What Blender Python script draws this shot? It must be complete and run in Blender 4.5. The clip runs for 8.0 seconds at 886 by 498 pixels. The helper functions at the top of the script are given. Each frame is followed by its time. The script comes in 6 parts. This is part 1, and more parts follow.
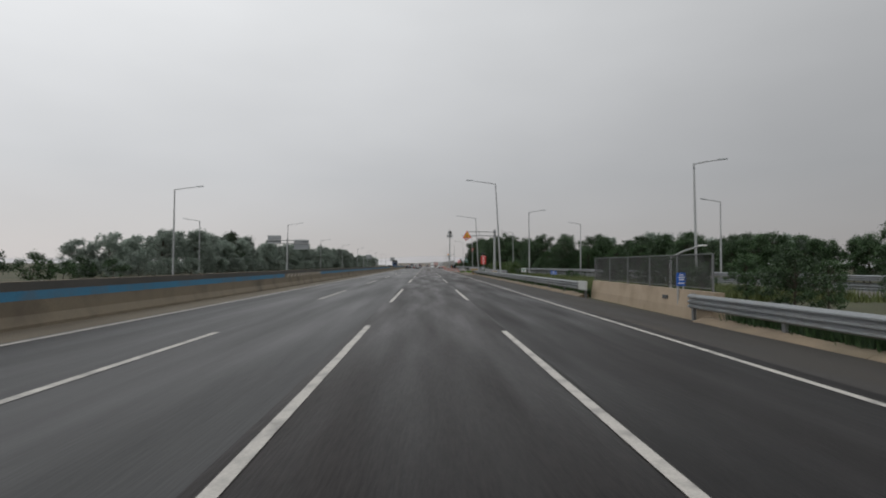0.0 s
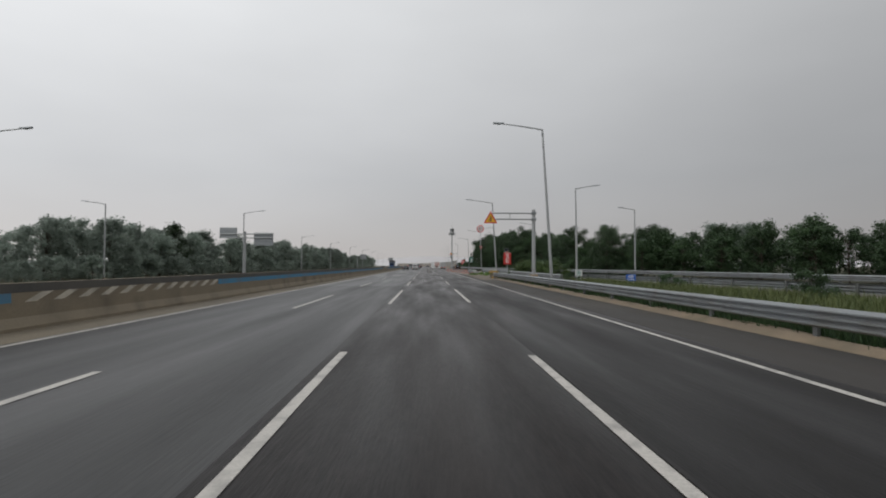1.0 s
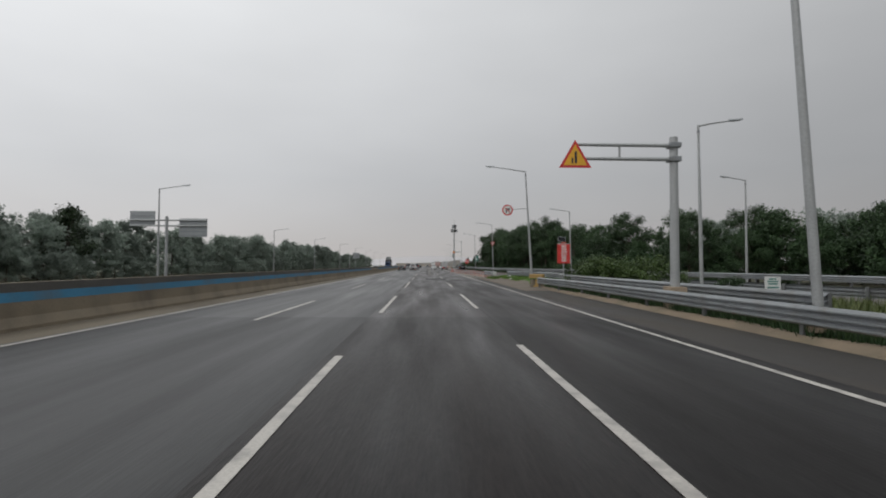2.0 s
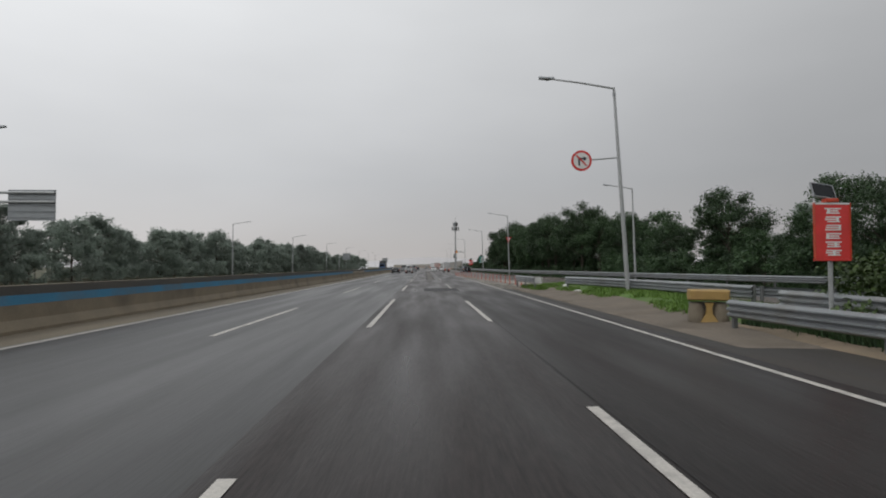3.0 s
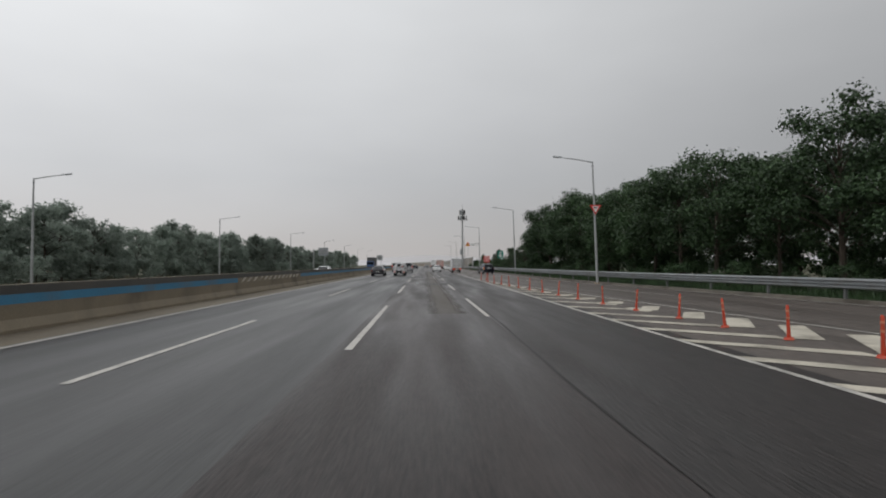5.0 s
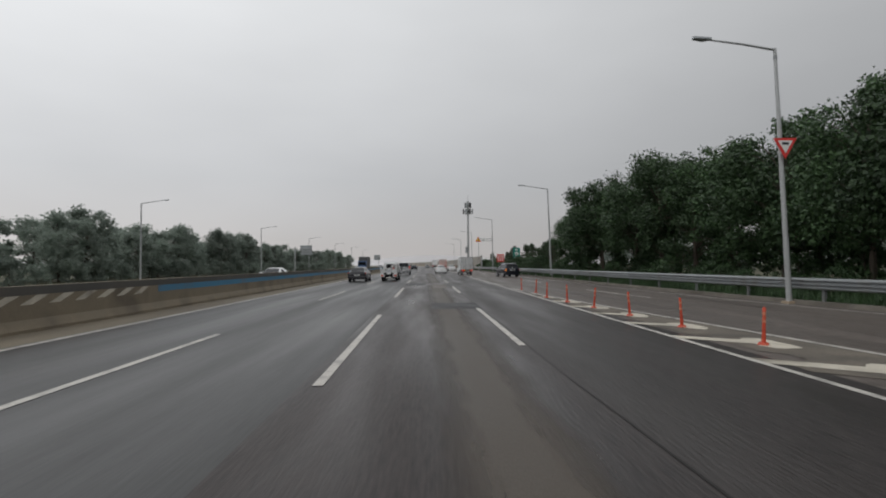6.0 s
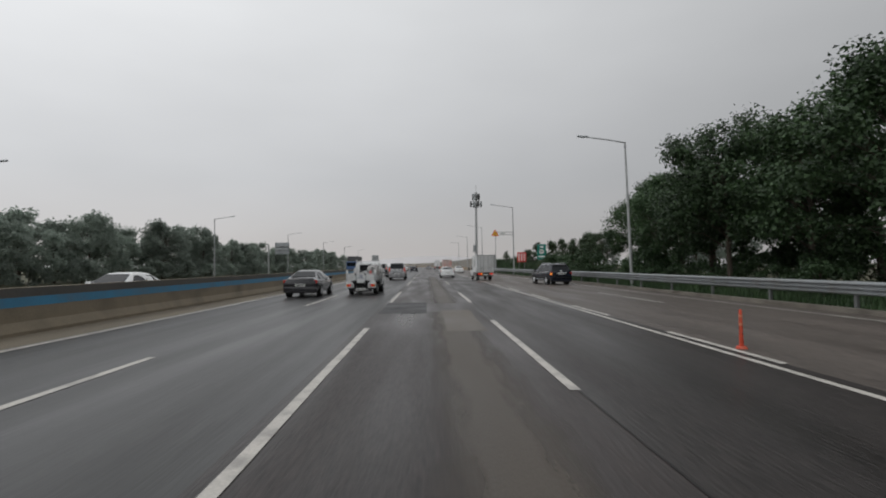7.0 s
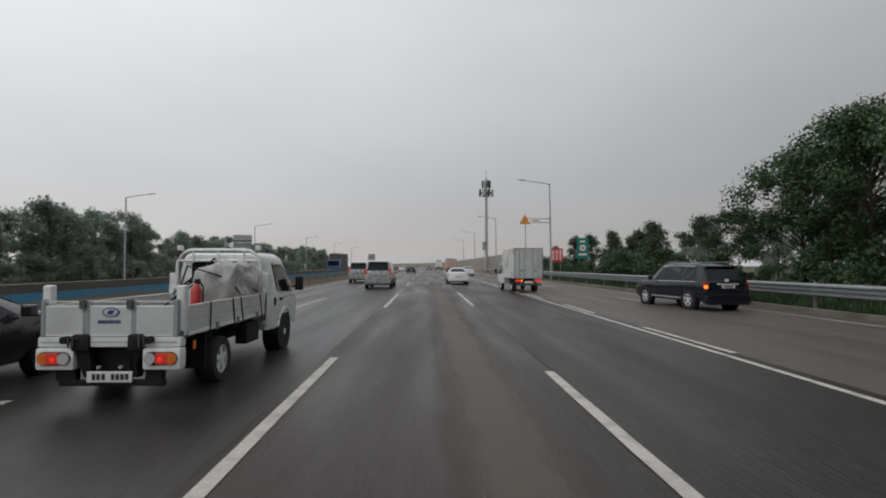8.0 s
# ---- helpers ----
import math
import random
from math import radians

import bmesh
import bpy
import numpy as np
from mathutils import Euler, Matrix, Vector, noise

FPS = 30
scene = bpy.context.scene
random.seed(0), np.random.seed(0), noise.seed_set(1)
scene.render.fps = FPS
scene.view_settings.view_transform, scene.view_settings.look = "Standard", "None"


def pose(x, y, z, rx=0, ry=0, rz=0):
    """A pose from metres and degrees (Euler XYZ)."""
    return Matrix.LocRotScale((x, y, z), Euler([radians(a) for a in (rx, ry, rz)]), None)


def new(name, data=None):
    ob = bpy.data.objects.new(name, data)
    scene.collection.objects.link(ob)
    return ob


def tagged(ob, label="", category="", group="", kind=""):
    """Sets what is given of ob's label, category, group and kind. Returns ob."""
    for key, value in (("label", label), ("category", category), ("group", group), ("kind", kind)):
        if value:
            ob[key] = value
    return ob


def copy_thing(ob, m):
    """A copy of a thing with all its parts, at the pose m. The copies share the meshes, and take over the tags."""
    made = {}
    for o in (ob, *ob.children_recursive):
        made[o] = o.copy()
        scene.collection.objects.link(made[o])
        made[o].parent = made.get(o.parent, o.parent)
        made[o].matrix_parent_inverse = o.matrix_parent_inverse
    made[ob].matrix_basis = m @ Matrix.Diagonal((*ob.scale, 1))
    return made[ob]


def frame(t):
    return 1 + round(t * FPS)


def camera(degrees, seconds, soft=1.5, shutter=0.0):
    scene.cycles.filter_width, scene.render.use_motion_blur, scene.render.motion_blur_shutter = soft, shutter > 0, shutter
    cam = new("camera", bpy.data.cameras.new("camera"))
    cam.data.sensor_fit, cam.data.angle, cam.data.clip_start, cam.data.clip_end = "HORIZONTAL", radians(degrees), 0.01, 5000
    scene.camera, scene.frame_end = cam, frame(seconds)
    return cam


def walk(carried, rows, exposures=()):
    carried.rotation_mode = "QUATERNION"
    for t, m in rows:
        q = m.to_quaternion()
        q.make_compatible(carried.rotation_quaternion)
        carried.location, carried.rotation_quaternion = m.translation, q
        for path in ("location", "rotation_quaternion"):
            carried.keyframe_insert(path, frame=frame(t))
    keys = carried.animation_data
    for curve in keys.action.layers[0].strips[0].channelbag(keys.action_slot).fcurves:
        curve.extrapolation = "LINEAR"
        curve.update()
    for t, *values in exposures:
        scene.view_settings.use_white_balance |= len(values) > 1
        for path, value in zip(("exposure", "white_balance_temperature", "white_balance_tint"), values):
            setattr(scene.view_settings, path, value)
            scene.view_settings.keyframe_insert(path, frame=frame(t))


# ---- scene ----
# ---------- camera and drive ----------
cam = camera(82.1, 8.0, soft=1.95, shutter=0.0)
# seconds, x, y, tilt, roll, turn: the car sways a little on its springs
DRIVE = [(0.0, 0.0, 0.1, 91.76, 0.3, -1.9), (0.5, 0.0, 12.2, 91.82, 0.3, -1.9), (1.0, 0.02, 24.2, 91.8, 0.15, -1.88),
         (1.5, 0.03, 36.35, 91.71, 0.25, -1.85), (3.0, 0.01, 70.75, 91.94, 0.0, -2.08), (3.5, -0.02, 81.85, 91.9, 0.05, -2.1),
         (4.0, -0.05, 92.75, 91.84, 0.08, -2.14), (4.5, -0.01, 103.85, 91.72, 0.0, -2.1), (6.0, -0.03, 137.35, 91.72, -0.38, -2.06),
         (6.5, 0.05, 148.65, 91.78, -0.5, -1.9), (7.0, 0.05, 159.85, 91.83, -0.45, -1.88), (7.5, 0.05, 171.1, 91.78, -0.08, -1.84),
         (8.0, 0.1, 182.6, 91.84, 0.0, -1.82)]
walk(cam, [(t, pose(x, y, 1.65, tilt, 0, turn) @ pose(0, 0, 0, 0, 0, roll)) for t, x, y, tilt, roll, turn in DRIVE])

# ---------- world: rain cloud over the whole sky ----------
world = bpy.data.worlds.new("overcast")
scene.world = world
world.use_nodes = True
wn, wl = world.node_tree.nodes, world.node_tree.links
wn.clear()
w_out = wn.new("ShaderNodeOutputWorld")
w_bg = wn.new("ShaderNodeBackground")
w_sky = wn.new("ShaderNodeTexSky")
w_sky.sky_type = "NISHITA"
w_sky.sun_disc = False
w_sky.sun_elevation = radians(48)
w_sky.sun_rotation = radians(-40)
w_co = wn.new("ShaderNodeTexCoord")
w_sep = wn.new("ShaderNodeSeparateXYZ")
wl.new(w_co.outputs["Generated"], w_sep.inputs[0])
# height of the direction sets the grey of the cloud deck
w_ramp = wn.new("ShaderNodeValToRGB")
e = w_ramp.color_ramp.elements
e[0].position, e[0].color = 0.0, (0.475, 0.455, 0.455, 1)
e[1].position, e[1].color = 1.0, (0.86, 0.88, 0.90, 1)
for pos, col in ((0.04, (0.475, 0.46, 0.46, 1)), (0.16, (0.50, 0.505, 0.515, 1)), (0.42, (0.68, 0.69, 0.70, 1))):
    n_ = e.new(pos)
    n_.color = col
wl.new(w_sep.outputs["Z"], w_ramp.inputs[0])
# the deck is thinner, and so brighter, to the west
w_side = wn.new("ShaderNodeMapRange")
w_side.inputs[1].default_value, w_side.inputs[2].default_value = -0.7, 0.7
w_side.inputs[3].default_value, w_side.inputs[4].default_value = 1.32, 0.70
wl.new(w_sep.outputs["X"], w_side.inputs[0])
w_map = wn.new("ShaderNodeMapping")
w_map.inputs["Scale"].default_value = (1.0, 1.0, 2.6)
wl.new(w_co.outputs["Generated"], w_map.inputs[0])
w_noise = wn.new("ShaderNodeTexNoise")
w_noise.inputs["Scale"].default_value = 2.3
w_noise.inputs["Detail"].default_value = 4
w_noise.inputs["Roughness"].default_value = 0.45
wl.new(w_map.outputs[0], w_noise.inputs["Vector"])
w_cl = wn.new("ShaderNodeMapRange")
w_cl.inputs[1].default_value, w_cl.inputs[2].default_value = 0.3, 0.7
w_cl.inputs[3].default_value, w_cl.inputs[4].default_value = 0.95, 1.05
wl.new(w_noise.outputs[0], w_cl.inputs[0])
w_m1 = wn.new("ShaderNodeMath")
w_m1.operation = "MULTIPLY"
wl.new(w_side.outputs[0], w_m1.inputs[0])
wl.new(w_cl.outputs[0], w_m1.inputs[1])
w_mul = wn.new("ShaderNodeVectorMath")
w_mul.operation = "SCALE"
wl.new(w_ramp.outputs[0], w_mul.inputs[0])
wl.new(w_m1.outputs[0], w_mul.inputs["Scale"])
w_dim = wn.new("ShaderNodeVectorMath")
w_dim.operation = "SCALE"
w_dim.inputs["Scale"].default_value = 0.06
wl.new(w_sky.outputs[0], w_dim.inputs[0])
w_mix = wn.new("ShaderNodeMix")
w_mix.data_type = "RGBA"
w_mix.inputs[0].default_value = 0.94
wl.new(w_dim.outputs[0], w_mix.inputs[6])
wl.new(w_mul.outputs[0], w_mix.inputs[7])
wl.new(w_mix.outputs[2], w_bg.inputs["Color"])
w_bg.inputs["Strength"].default_value = 1.0
wl.new(w_bg.outputs[0], w_out.inputs["Surface"])

sun_data = bpy.data.lights.new("sun", "SUN")
sun_data.energy, sun_data.angle, sun_data.color = 0.5, radians(40), (1.0, 0.98, 0.95)
sun = new("sun", sun_data)
sun.matrix_world = pose(0, 0, 60, 42, 0, -40)
scene.view_settings.exposure = 0.0


# ---------- materials ----------
def mat(name, base, rough=0.6, metal=0.0, vary=0.15, scale=3.0, fine=40.0, bump=0.0, spec=0.5, stain=None, stain_amt=0.0, stain_scale=0.6,
        stretch=None, per_piece=0.0, coat=0.0, rough_vary=0.1, detail_amt=0.12):
    """Procedural surface: base colour varied at two scales, optional stains, roughness variation and relief."""
    m = bpy.data.materials.new(name)
    m.use_nodes = True
    n, l = m.node_tree.nodes, m.node_tree.links
    b = n["Principled BSDF"]
    co = n.new("ShaderNodeTexCoord")
    src = co.outputs["Object"]
    if stretch:
        mp = n.new("ShaderNodeMapping")
        mp.inputs["Scale"].default_value = stretch
        l.new(src, mp.inputs[0])
        src = mp.outputs[0]
    big = n.new("ShaderNodeTexNoise")
    big.inputs["Scale"].default_value, big.inputs["Detail"].default_value = scale, 5
    l.new(src, big.inputs["Vector"])
    small = n.new("ShaderNodeTexNoise")
    small.inputs["Scale"].default_value, small.inputs["Detail"].default_value = fine, 3
    l.new(src, small.inputs["Vector"])
    k1 = n.new("ShaderNodeMapRange")
    k1.inputs[1].default_value, k1.inputs[2].default_value = 0.25, 0.75
    k1.inputs[3].default_value, k1.inputs[4].default_value = 1 - vary, 1 + vary
    l.new(big.outputs[0], k1.inputs[0])
    k2 = n.new("ShaderNodeMapRange")
    k2.inputs[1].default_value, k2.inputs[2].default_value = 0.25, 0.75
    k2.inputs[3].default_value, k2.inputs[4].default_value = 1 - detail_amt, 1 + detail_amt
    l.new(small.outputs[0], k2.inputs[0])
    mu = n.new("ShaderNodeMath")
    mu.operation = "MULTIPLY"
    l.new(k1.outputs[0], mu.inputs[0])
    l.new(k2.outputs[0], mu.inputs[1])
    val = mu.outputs[0]
    if per_piece:
        info = n.new("ShaderNodeObjectInfo")
        k3 = n.new("ShaderNodeMapRange")
        k3.inputs[3].default_value, k3.inputs[4].default_value = 1 - per_piece, 1 + per_piece
        l.new(info.outputs["Random"], k3.inputs[0])
        m2 = n.new("ShaderNodeMath")
        m2.operation = "MULTIPLY"
        l.new(val, m2.inputs[0])
        l.new(k3.outputs[0], m2.inputs[1])
        val = m2.outputs[0]
    sc = n.new("ShaderNodeVectorMath")
    sc.operation = "SCALE"
    sc.inputs[0].default_value = base
    l.new(val, sc.inputs["Scale"])
    col = sc.outputs[0]
    if stain:
        st = n.new("ShaderNodeTexNoise")
        st.inputs["Scale"].default_value, st.inputs["Detail"].default_value = stain_scale, 7
        l.new(src, st.inputs["Vector"])
        k4 = n.new("ShaderNodeMapRange")
        k4.inputs[1].default_value, k4.inputs[2].default_value = 0.48, 0.68
        k4.inputs[3].default_value, k4.inputs[4].default_value = 0.0, stain_amt
        l.new(st.outputs[0], k4.inputs[0])
        mx = n.new("ShaderNodeMix")
        mx.data_type = "RGBA"
        l.new(k4.outputs[0], mx.inputs[0])
        l.new(col, mx.inputs[6])
        mx.inputs[7].default_value = (*stain, 1)
        col = mx.outputs[2]
    l.new(col, b.inputs["Base Color"])
    rr = n.new("ShaderNodeMapRange")
    rr.inputs[1].default_value, rr.inputs[2].default_value = 0.3, 0.7
    rr.inputs[3].default_value, rr.inputs[4].default_value = max(rough - rough_vary, 0.02), min(rough + rough_vary, 1)
    l.new(big.outputs[0], rr.inputs[0])
    l.new(rr.outputs[0], b.inputs["Roughness"])
    b.inputs["Metallic"].default_value = metal
    b.inputs["Specular IOR Level"].default_value = spec
    b.inputs["Coat Weight"].default_value = coat
    if bump:
        bp = n.new("ShaderNodeBump")
        bp.inputs["Strength"].default_value, bp.inputs["Distance"].default_value = bump, 0.02
        l.new(small.outputs[0], bp.inputs["Height"])
        l.new(bp.outputs[0], b.inputs["Normal"])
    return m


def glass_mat(name, tint, rough=0.05):
    m = bpy.data.materials.new(name)
    m.use_nodes = True
    b = m.node_tree.nodes["Principled BSDF"]
    b.inputs["Base Color"].default_value = (*tint, 1)
    b.inputs["Roughness"].default_value = rough
    b.inputs["Specular IOR Level"].default_value = 0.2
    return m


def lamp_mat(name, col, glow):
    m = mat(name, col, 0.25, vary=0.05)
    b = m.node_tree.nodes["Principled BSDF"]
    b.inputs["Emission Color"].default_value = (*col, 1)
    b.inputs["Emission Strength"].default_value = glow
    return m


M_ROAD = mat("wet_asphalt", (0.0255, 0.0200, 0.0187), 0.38, vary=0.26, scale=1.1, fine=26, bump=0.35, stretch=(1, 0.10, 1), rough_vary=0.12,
             stain=(0.050, 0.039, 0.036), stain_amt=0.65, stain_scale=0.5, detail_amt=0.65, spec=0.23)
M_ROAD_R = mat("even_wet_asphalt", (0.0255, 0.0216, 0.0202), 0.4, vary=0.2, scale=0.9, fine=26, bump=0.35, stretch=(1, 0.10, 1), rough_vary=0.12,
               stain=(0.045, 0.037, 0.034), stain_amt=0.5, stain_scale=0.4, detail_amt=0.6, spec=0.22)
M_ROAD_M = mat("medium_wet_asphalt", (0.0210, 0.0168, 0.0158), 0.39, vary=0.26, scale=1.1, fine=26, bump=0.35, stretch=(1, 0.10, 1), rough_vary=0.12,
               stain=(0.034, 0.0265, 0.0245), stain_amt=0.6, stain_scale=0.5, detail_amt=0.65, spec=0.17)
M_ROAD_RM = mat("medium_dark_wet_asphalt", (0.0145, 0.0119, 0.0111), 0.42, vary=0.22, scale=0.9, fine=26, bump=0.35, stretch=(1, 0.10, 1), rough_vary=0.12,
                stain=(0.023, 0.0188, 0.0174), stain_amt=0.5, stain_scale=0.4, detail_amt=0.65, spec=0.145)
M_ROAD_D = mat("dark_wet_asphalt", (0.0125, 0.0104, 0.0098), 0.4, vary=0.25, scale=1.1, fine=26, bump=0.4, stretch=(1, 0.10, 1), rough_vary=0.12,
               stain=(0.028, 0.0230, 0.0212), stain_amt=0.6, stain_scale=0.5, detail_amt=0.75, spec=0.135)
M_ROAD_RD = mat("darker_wet_asphalt", (0.0092, 0.0080, 0.0076), 0.42, vary=0.22, scale=0.9, fine=26, bump=0.4, stretch=(1, 0.10, 1), rough_vary=0.12,
                stain=(0.0190, 0.0160, 0.0150), stain_amt=0.5, stain_scale=0.4, detail_amt=0.7, spec=0.115)
M_ROAD_LD = mat("dark_smooth_asphalt", (0.020, 0.020, 0.020), 0.42, vary=0.22, scale=0.9, fine=26, bump=0.25, stretch=(1, 0.06, 1), rough_vary=0.1,
                stain=(0.012, 0.012, 0.012), stain_amt=0.6, stain_scale=0.6, detail_amt=0.5, spec=0.3)
M_ROAD_L = mat("smooth_wet_asphalt", (0.026, 0.026, 0.0255), 0.38, vary=0.2, scale=0.9, fine=26, bump=0.2, stretch=(1, 0.06, 1), rough_vary=0.1,
               stain=(0.024, 0.024, 0.025), stain_amt=0.6, stain_scale=0.6, detail_amt=0.45, spec=0.36)
M_RAMP = mat("brownish_wet_asphalt", (0.097, 0.082, 0.072), 0.5, vary=0.24, scale=1.0, fine=26, bump=0.3, stretch=(1, 0.1, 1), rough_vary=0.12,
             stain=(0.080, 0.067, 0.058), stain_amt=0.6, stain_scale=0.4, detail_amt=0.5, spec=0.25)
M_PATCH = mat("fresh_asphalt", (0.0075, 0.0073, 0.0084), 0.5, spec=0.13, vary=0.2, scale=0.8, fine=90, bump=0.25, detail_amt=0.3)
M_PALE_PATCH = mat("pale_asphalt_patch", (0.118, 0.102, 0.085), 0.5, spec=0.22, vary=0.25, scale=0.7, fine=80, bump=0.3, detail_amt=0.2, stretch=(1, 0.3, 1))
M_GRIT = mat("tan_road_grit", (0.118, 0.101, 0.080), 0.8, vary=0.35, scale=1.2, fine=22, bump=0.4, detail_amt=0.35, stain=(0.05, 0.043, 0.036), stain_amt=0.6, stain_scale=1.1)
M_KERB_DULL = mat("dull_concrete_kerb", (0.150, 0.134, 0.112), 0.8, vary=0.3, scale=0.8, fine=20, bump=0.3, stain=(0.06, 0.05, 0.038), stain_amt=0.8, stain_scale=0.7)
M_GHOST = mat("worn_off_paint", (0.085, 0.082, 0.082), 0.5, spec=0.22, vary=0.5, scale=2.0, fine=60, bump=0.3, detail_amt=0.5, stain=(0.03, 0.027, 0.026), stain_amt=0.8, stain_scale=1.5)
M_PATCH_OLD = mat("older_asphalt_patch", (0.0185, 0.0186, 0.0205), 0.48, spec=0.22, vary=0.25, scale=0.8, fine=90, bump=0.3, detail_amt=0.35)
M_WORN = mat("worn_asphalt", (0.086, 0.073, 0.060), 0.45, spec=0.25, vary=0.2, scale=0.5, fine=80, bump=0.25, detail_amt=0.16, stretch=(1, 0.2, 1))


def ragged_sides(m):
    """The wear thins out unevenly towards both long sides of its strip."""
    n, l = m.node_tree.nodes, m.node_tree.links
    co = n.new("ShaderNodeTexCoord")
    sep = n.new("ShaderNodeSeparateXYZ")
    l.new(co.outputs["Generated"], sep.inputs[0])
    mid = n.new("ShaderNodeMath")
    mid.operation = "SUBTRACT"
    mid.inputs[1].default_value = 0.5
    l.new(sep.outputs["X"], mid.inputs[0])
    off = n.new("ShaderNodeMath")
    off.operation = "ABSOLUTE"
    l.new(mid.outputs[0], off.inputs[0])
    mp = n.new("ShaderNodeMapping")
    mp.inputs["Scale"].default_value = (2.2, 0.35, 1)
    l.new(co.outputs["Object"], mp.inputs[0])
    nz = n.new("ShaderNodeTexNoise")
    nz.inputs["Scale"].default_value = 2.0
    nz.inputs["Detail"].default_value = 5
    l.new(mp.outputs[0], nz.inputs["Vector"])
    k = n.new("ShaderNodeMath")
    k.operation = "MULTIPLY_ADD"
    k.inputs[1].default_value = 0.30
    l.new(nz.outputs[0], k.inputs[0])
    l.new(off.outputs[0], k.inputs[2])
    fade = n.new("ShaderNodeMapRange")
    fade.inputs[1].default_value, fade.inputs[2].default_value = 0.30, 0.60
    fade.inputs[3].default_value, fade.inputs[4].default_value = 0.85, 0.0
    l.new(k.outputs[0], fade.inputs[0])
    l.new(fade.outputs[0], n["Principled BSDF"].inputs["Alpha"])


ragged_sides(M_WORN)
M_PAINT = mat("road_paint", (0.47, 0.445, 0.405), 0.5, vary=0.1, scale=1.2, fine=35, stain=(0.2, 0.19, 0.18), stain_amt=0.7, stain_scale=2.5,
              detail_amt=0.15)
M_GORE = mat("dirty_gore_paint", (0.50, 0.46, 0.38), 0.6, vary=0.2, scale=0.9, fine=25, stain=(0.16, 0.14, 0.11), stain_amt=0.8, stain_scale=1.1, detail_amt=0.2)
M_SHOULDER = mat("dirty_shoulder", (0.030, 0.026, 0.022), 0.75, vary=0.25, scale=0.8, fine=60, bump=0.4, stain=(0.052, 0.043, 0.033), stain_amt=0.8,
                 stain_scale=0.4, stretch=(1, 0.25, 1), detail_amt=0.25)
M_GROUND = mat("damp_earth_and_weeds", (0.06, 0.062, 0.03), 0.95, vary=0.35, scale=0.3, fine=12, bump=0.6, stain=(0.11, 0.09, 0.055),
               stain_amt=0.6, stain_scale=0.15, detail_amt=0.35)
M_DIRT = mat("sandy_dirt", (0.150, 0.124, 0.096), 0.9, vary=0.25, scale=0.7, fine=20, bump=0.5, stain=(0.075, 0.062, 0.045), stain_amt=0.6, stain_scale=0.6, detail_amt=0.25)
M_KERB = mat("dirty_kerb_stone", (0.205, 0.158, 0.108), 0.85, vary=0.25, scale=0.9, fine=30, bump=0.3, stain=(0.13, 0.11, 0.07), stain_amt=0.7)
M_CONC = mat("weathered_concrete", (0.36, 0.285, 0.205), 0.85, vary=0.15, scale=0.7, fine=25, bump=0.2, stain=(0.20, 0.16, 0.11), stain_amt=0.7,
             stain_scale=0.7)
M_SILT = mat("wet_brown_silt", (0.150, 0.126, 0.090), 0.8, vary=0.25, scale=0.6, fine=40, bump=0.4, stain=(0.085, 0.068, 0.048), stain_amt=0.7,
             stain_scale=0.35, stretch=(1, 0.3, 1), detail_amt=0.25)
M_MEDIAN = mat("stained_median_concrete", (0.225, 0.186, 0.130), 0.8, vary=0.2, scale=0.5, fine=25, bump=0.2, stain=(0.09, 0.075, 0.06),
               stain_amt=0.7, stain_scale=0.5)
M_SOOT = mat("soot_dark_concrete", (0.077, 0.074, 0.068), 0.8, vary=0.25, scale=0.6, fine=20, bump=0.2, stain=(0.11, 0.095, 0.08), stain_amt=0.5, stain_scale=0.5)
M_SEAM = mat("tar_seam", (0.013, 0.0112, 0.0106), 0.45, vary=0.4, scale=1.2, spec=0.2, fine=20, detail_amt=0.4, stretch=(1, 0.2, 1))
M_BLUE = mat("faded_blue_paint", (0.045, 0.20, 0.34), 0.6, vary=0.2, scale=0.7, fine=18, stain=(0.10, 0.15, 0.19), stain_amt=0.7, stain_scale=0.8)
M_GALV = mat("galvanised_steel", (0.27, 0.285, 0.295), 0.5, metal=0.45, vary=0.12, scale=1.5, fine=25, stain=(0.20, 0.195, 0.18), stain_amt=0.65,
             stain_scale=1.5, per_piece=0.1)
M_PALEZINC = mat("pale_zinc", (0.50, 0.51, 0.49), 0.55, metal=0.1, vary=0.15, scale=2, fine=25, stain=(0.33, 0.31, 0.27), stain_amt=0.5, stain_scale=2)
M_TURF = mat("short_turf", (0.075, 0.145, 0.026), 0.9, vary=0.35, scale=1.2, fine=40, bump=0.5, stain=(0.11, 0.09, 0.055), stain_amt=0.45, stain_scale=0.8)
M_POSTSTEEL = mat("dull_post_steel", (0.17, 0.175, 0.175), 0.6, metal=0.4, vary=0.2, scale=2, fine=25)
M_POLE = mat("grey_painted_steel", (0.38, 0.39, 0.39), 0.5, metal=0.3, vary=0.1, scale=1.0, fine=20)
M_DARKSTEEL = mat("dark_steel", (0.09, 0.09, 0.09), 0.6, metal=0.3, vary=0.2)
M_TRUNK = mat("bark", (0.07, 0.055, 0.042), 0.95, vary=0.3, scale=4, fine=30, bump=0.6, stretch=(1, 1, 0.3))


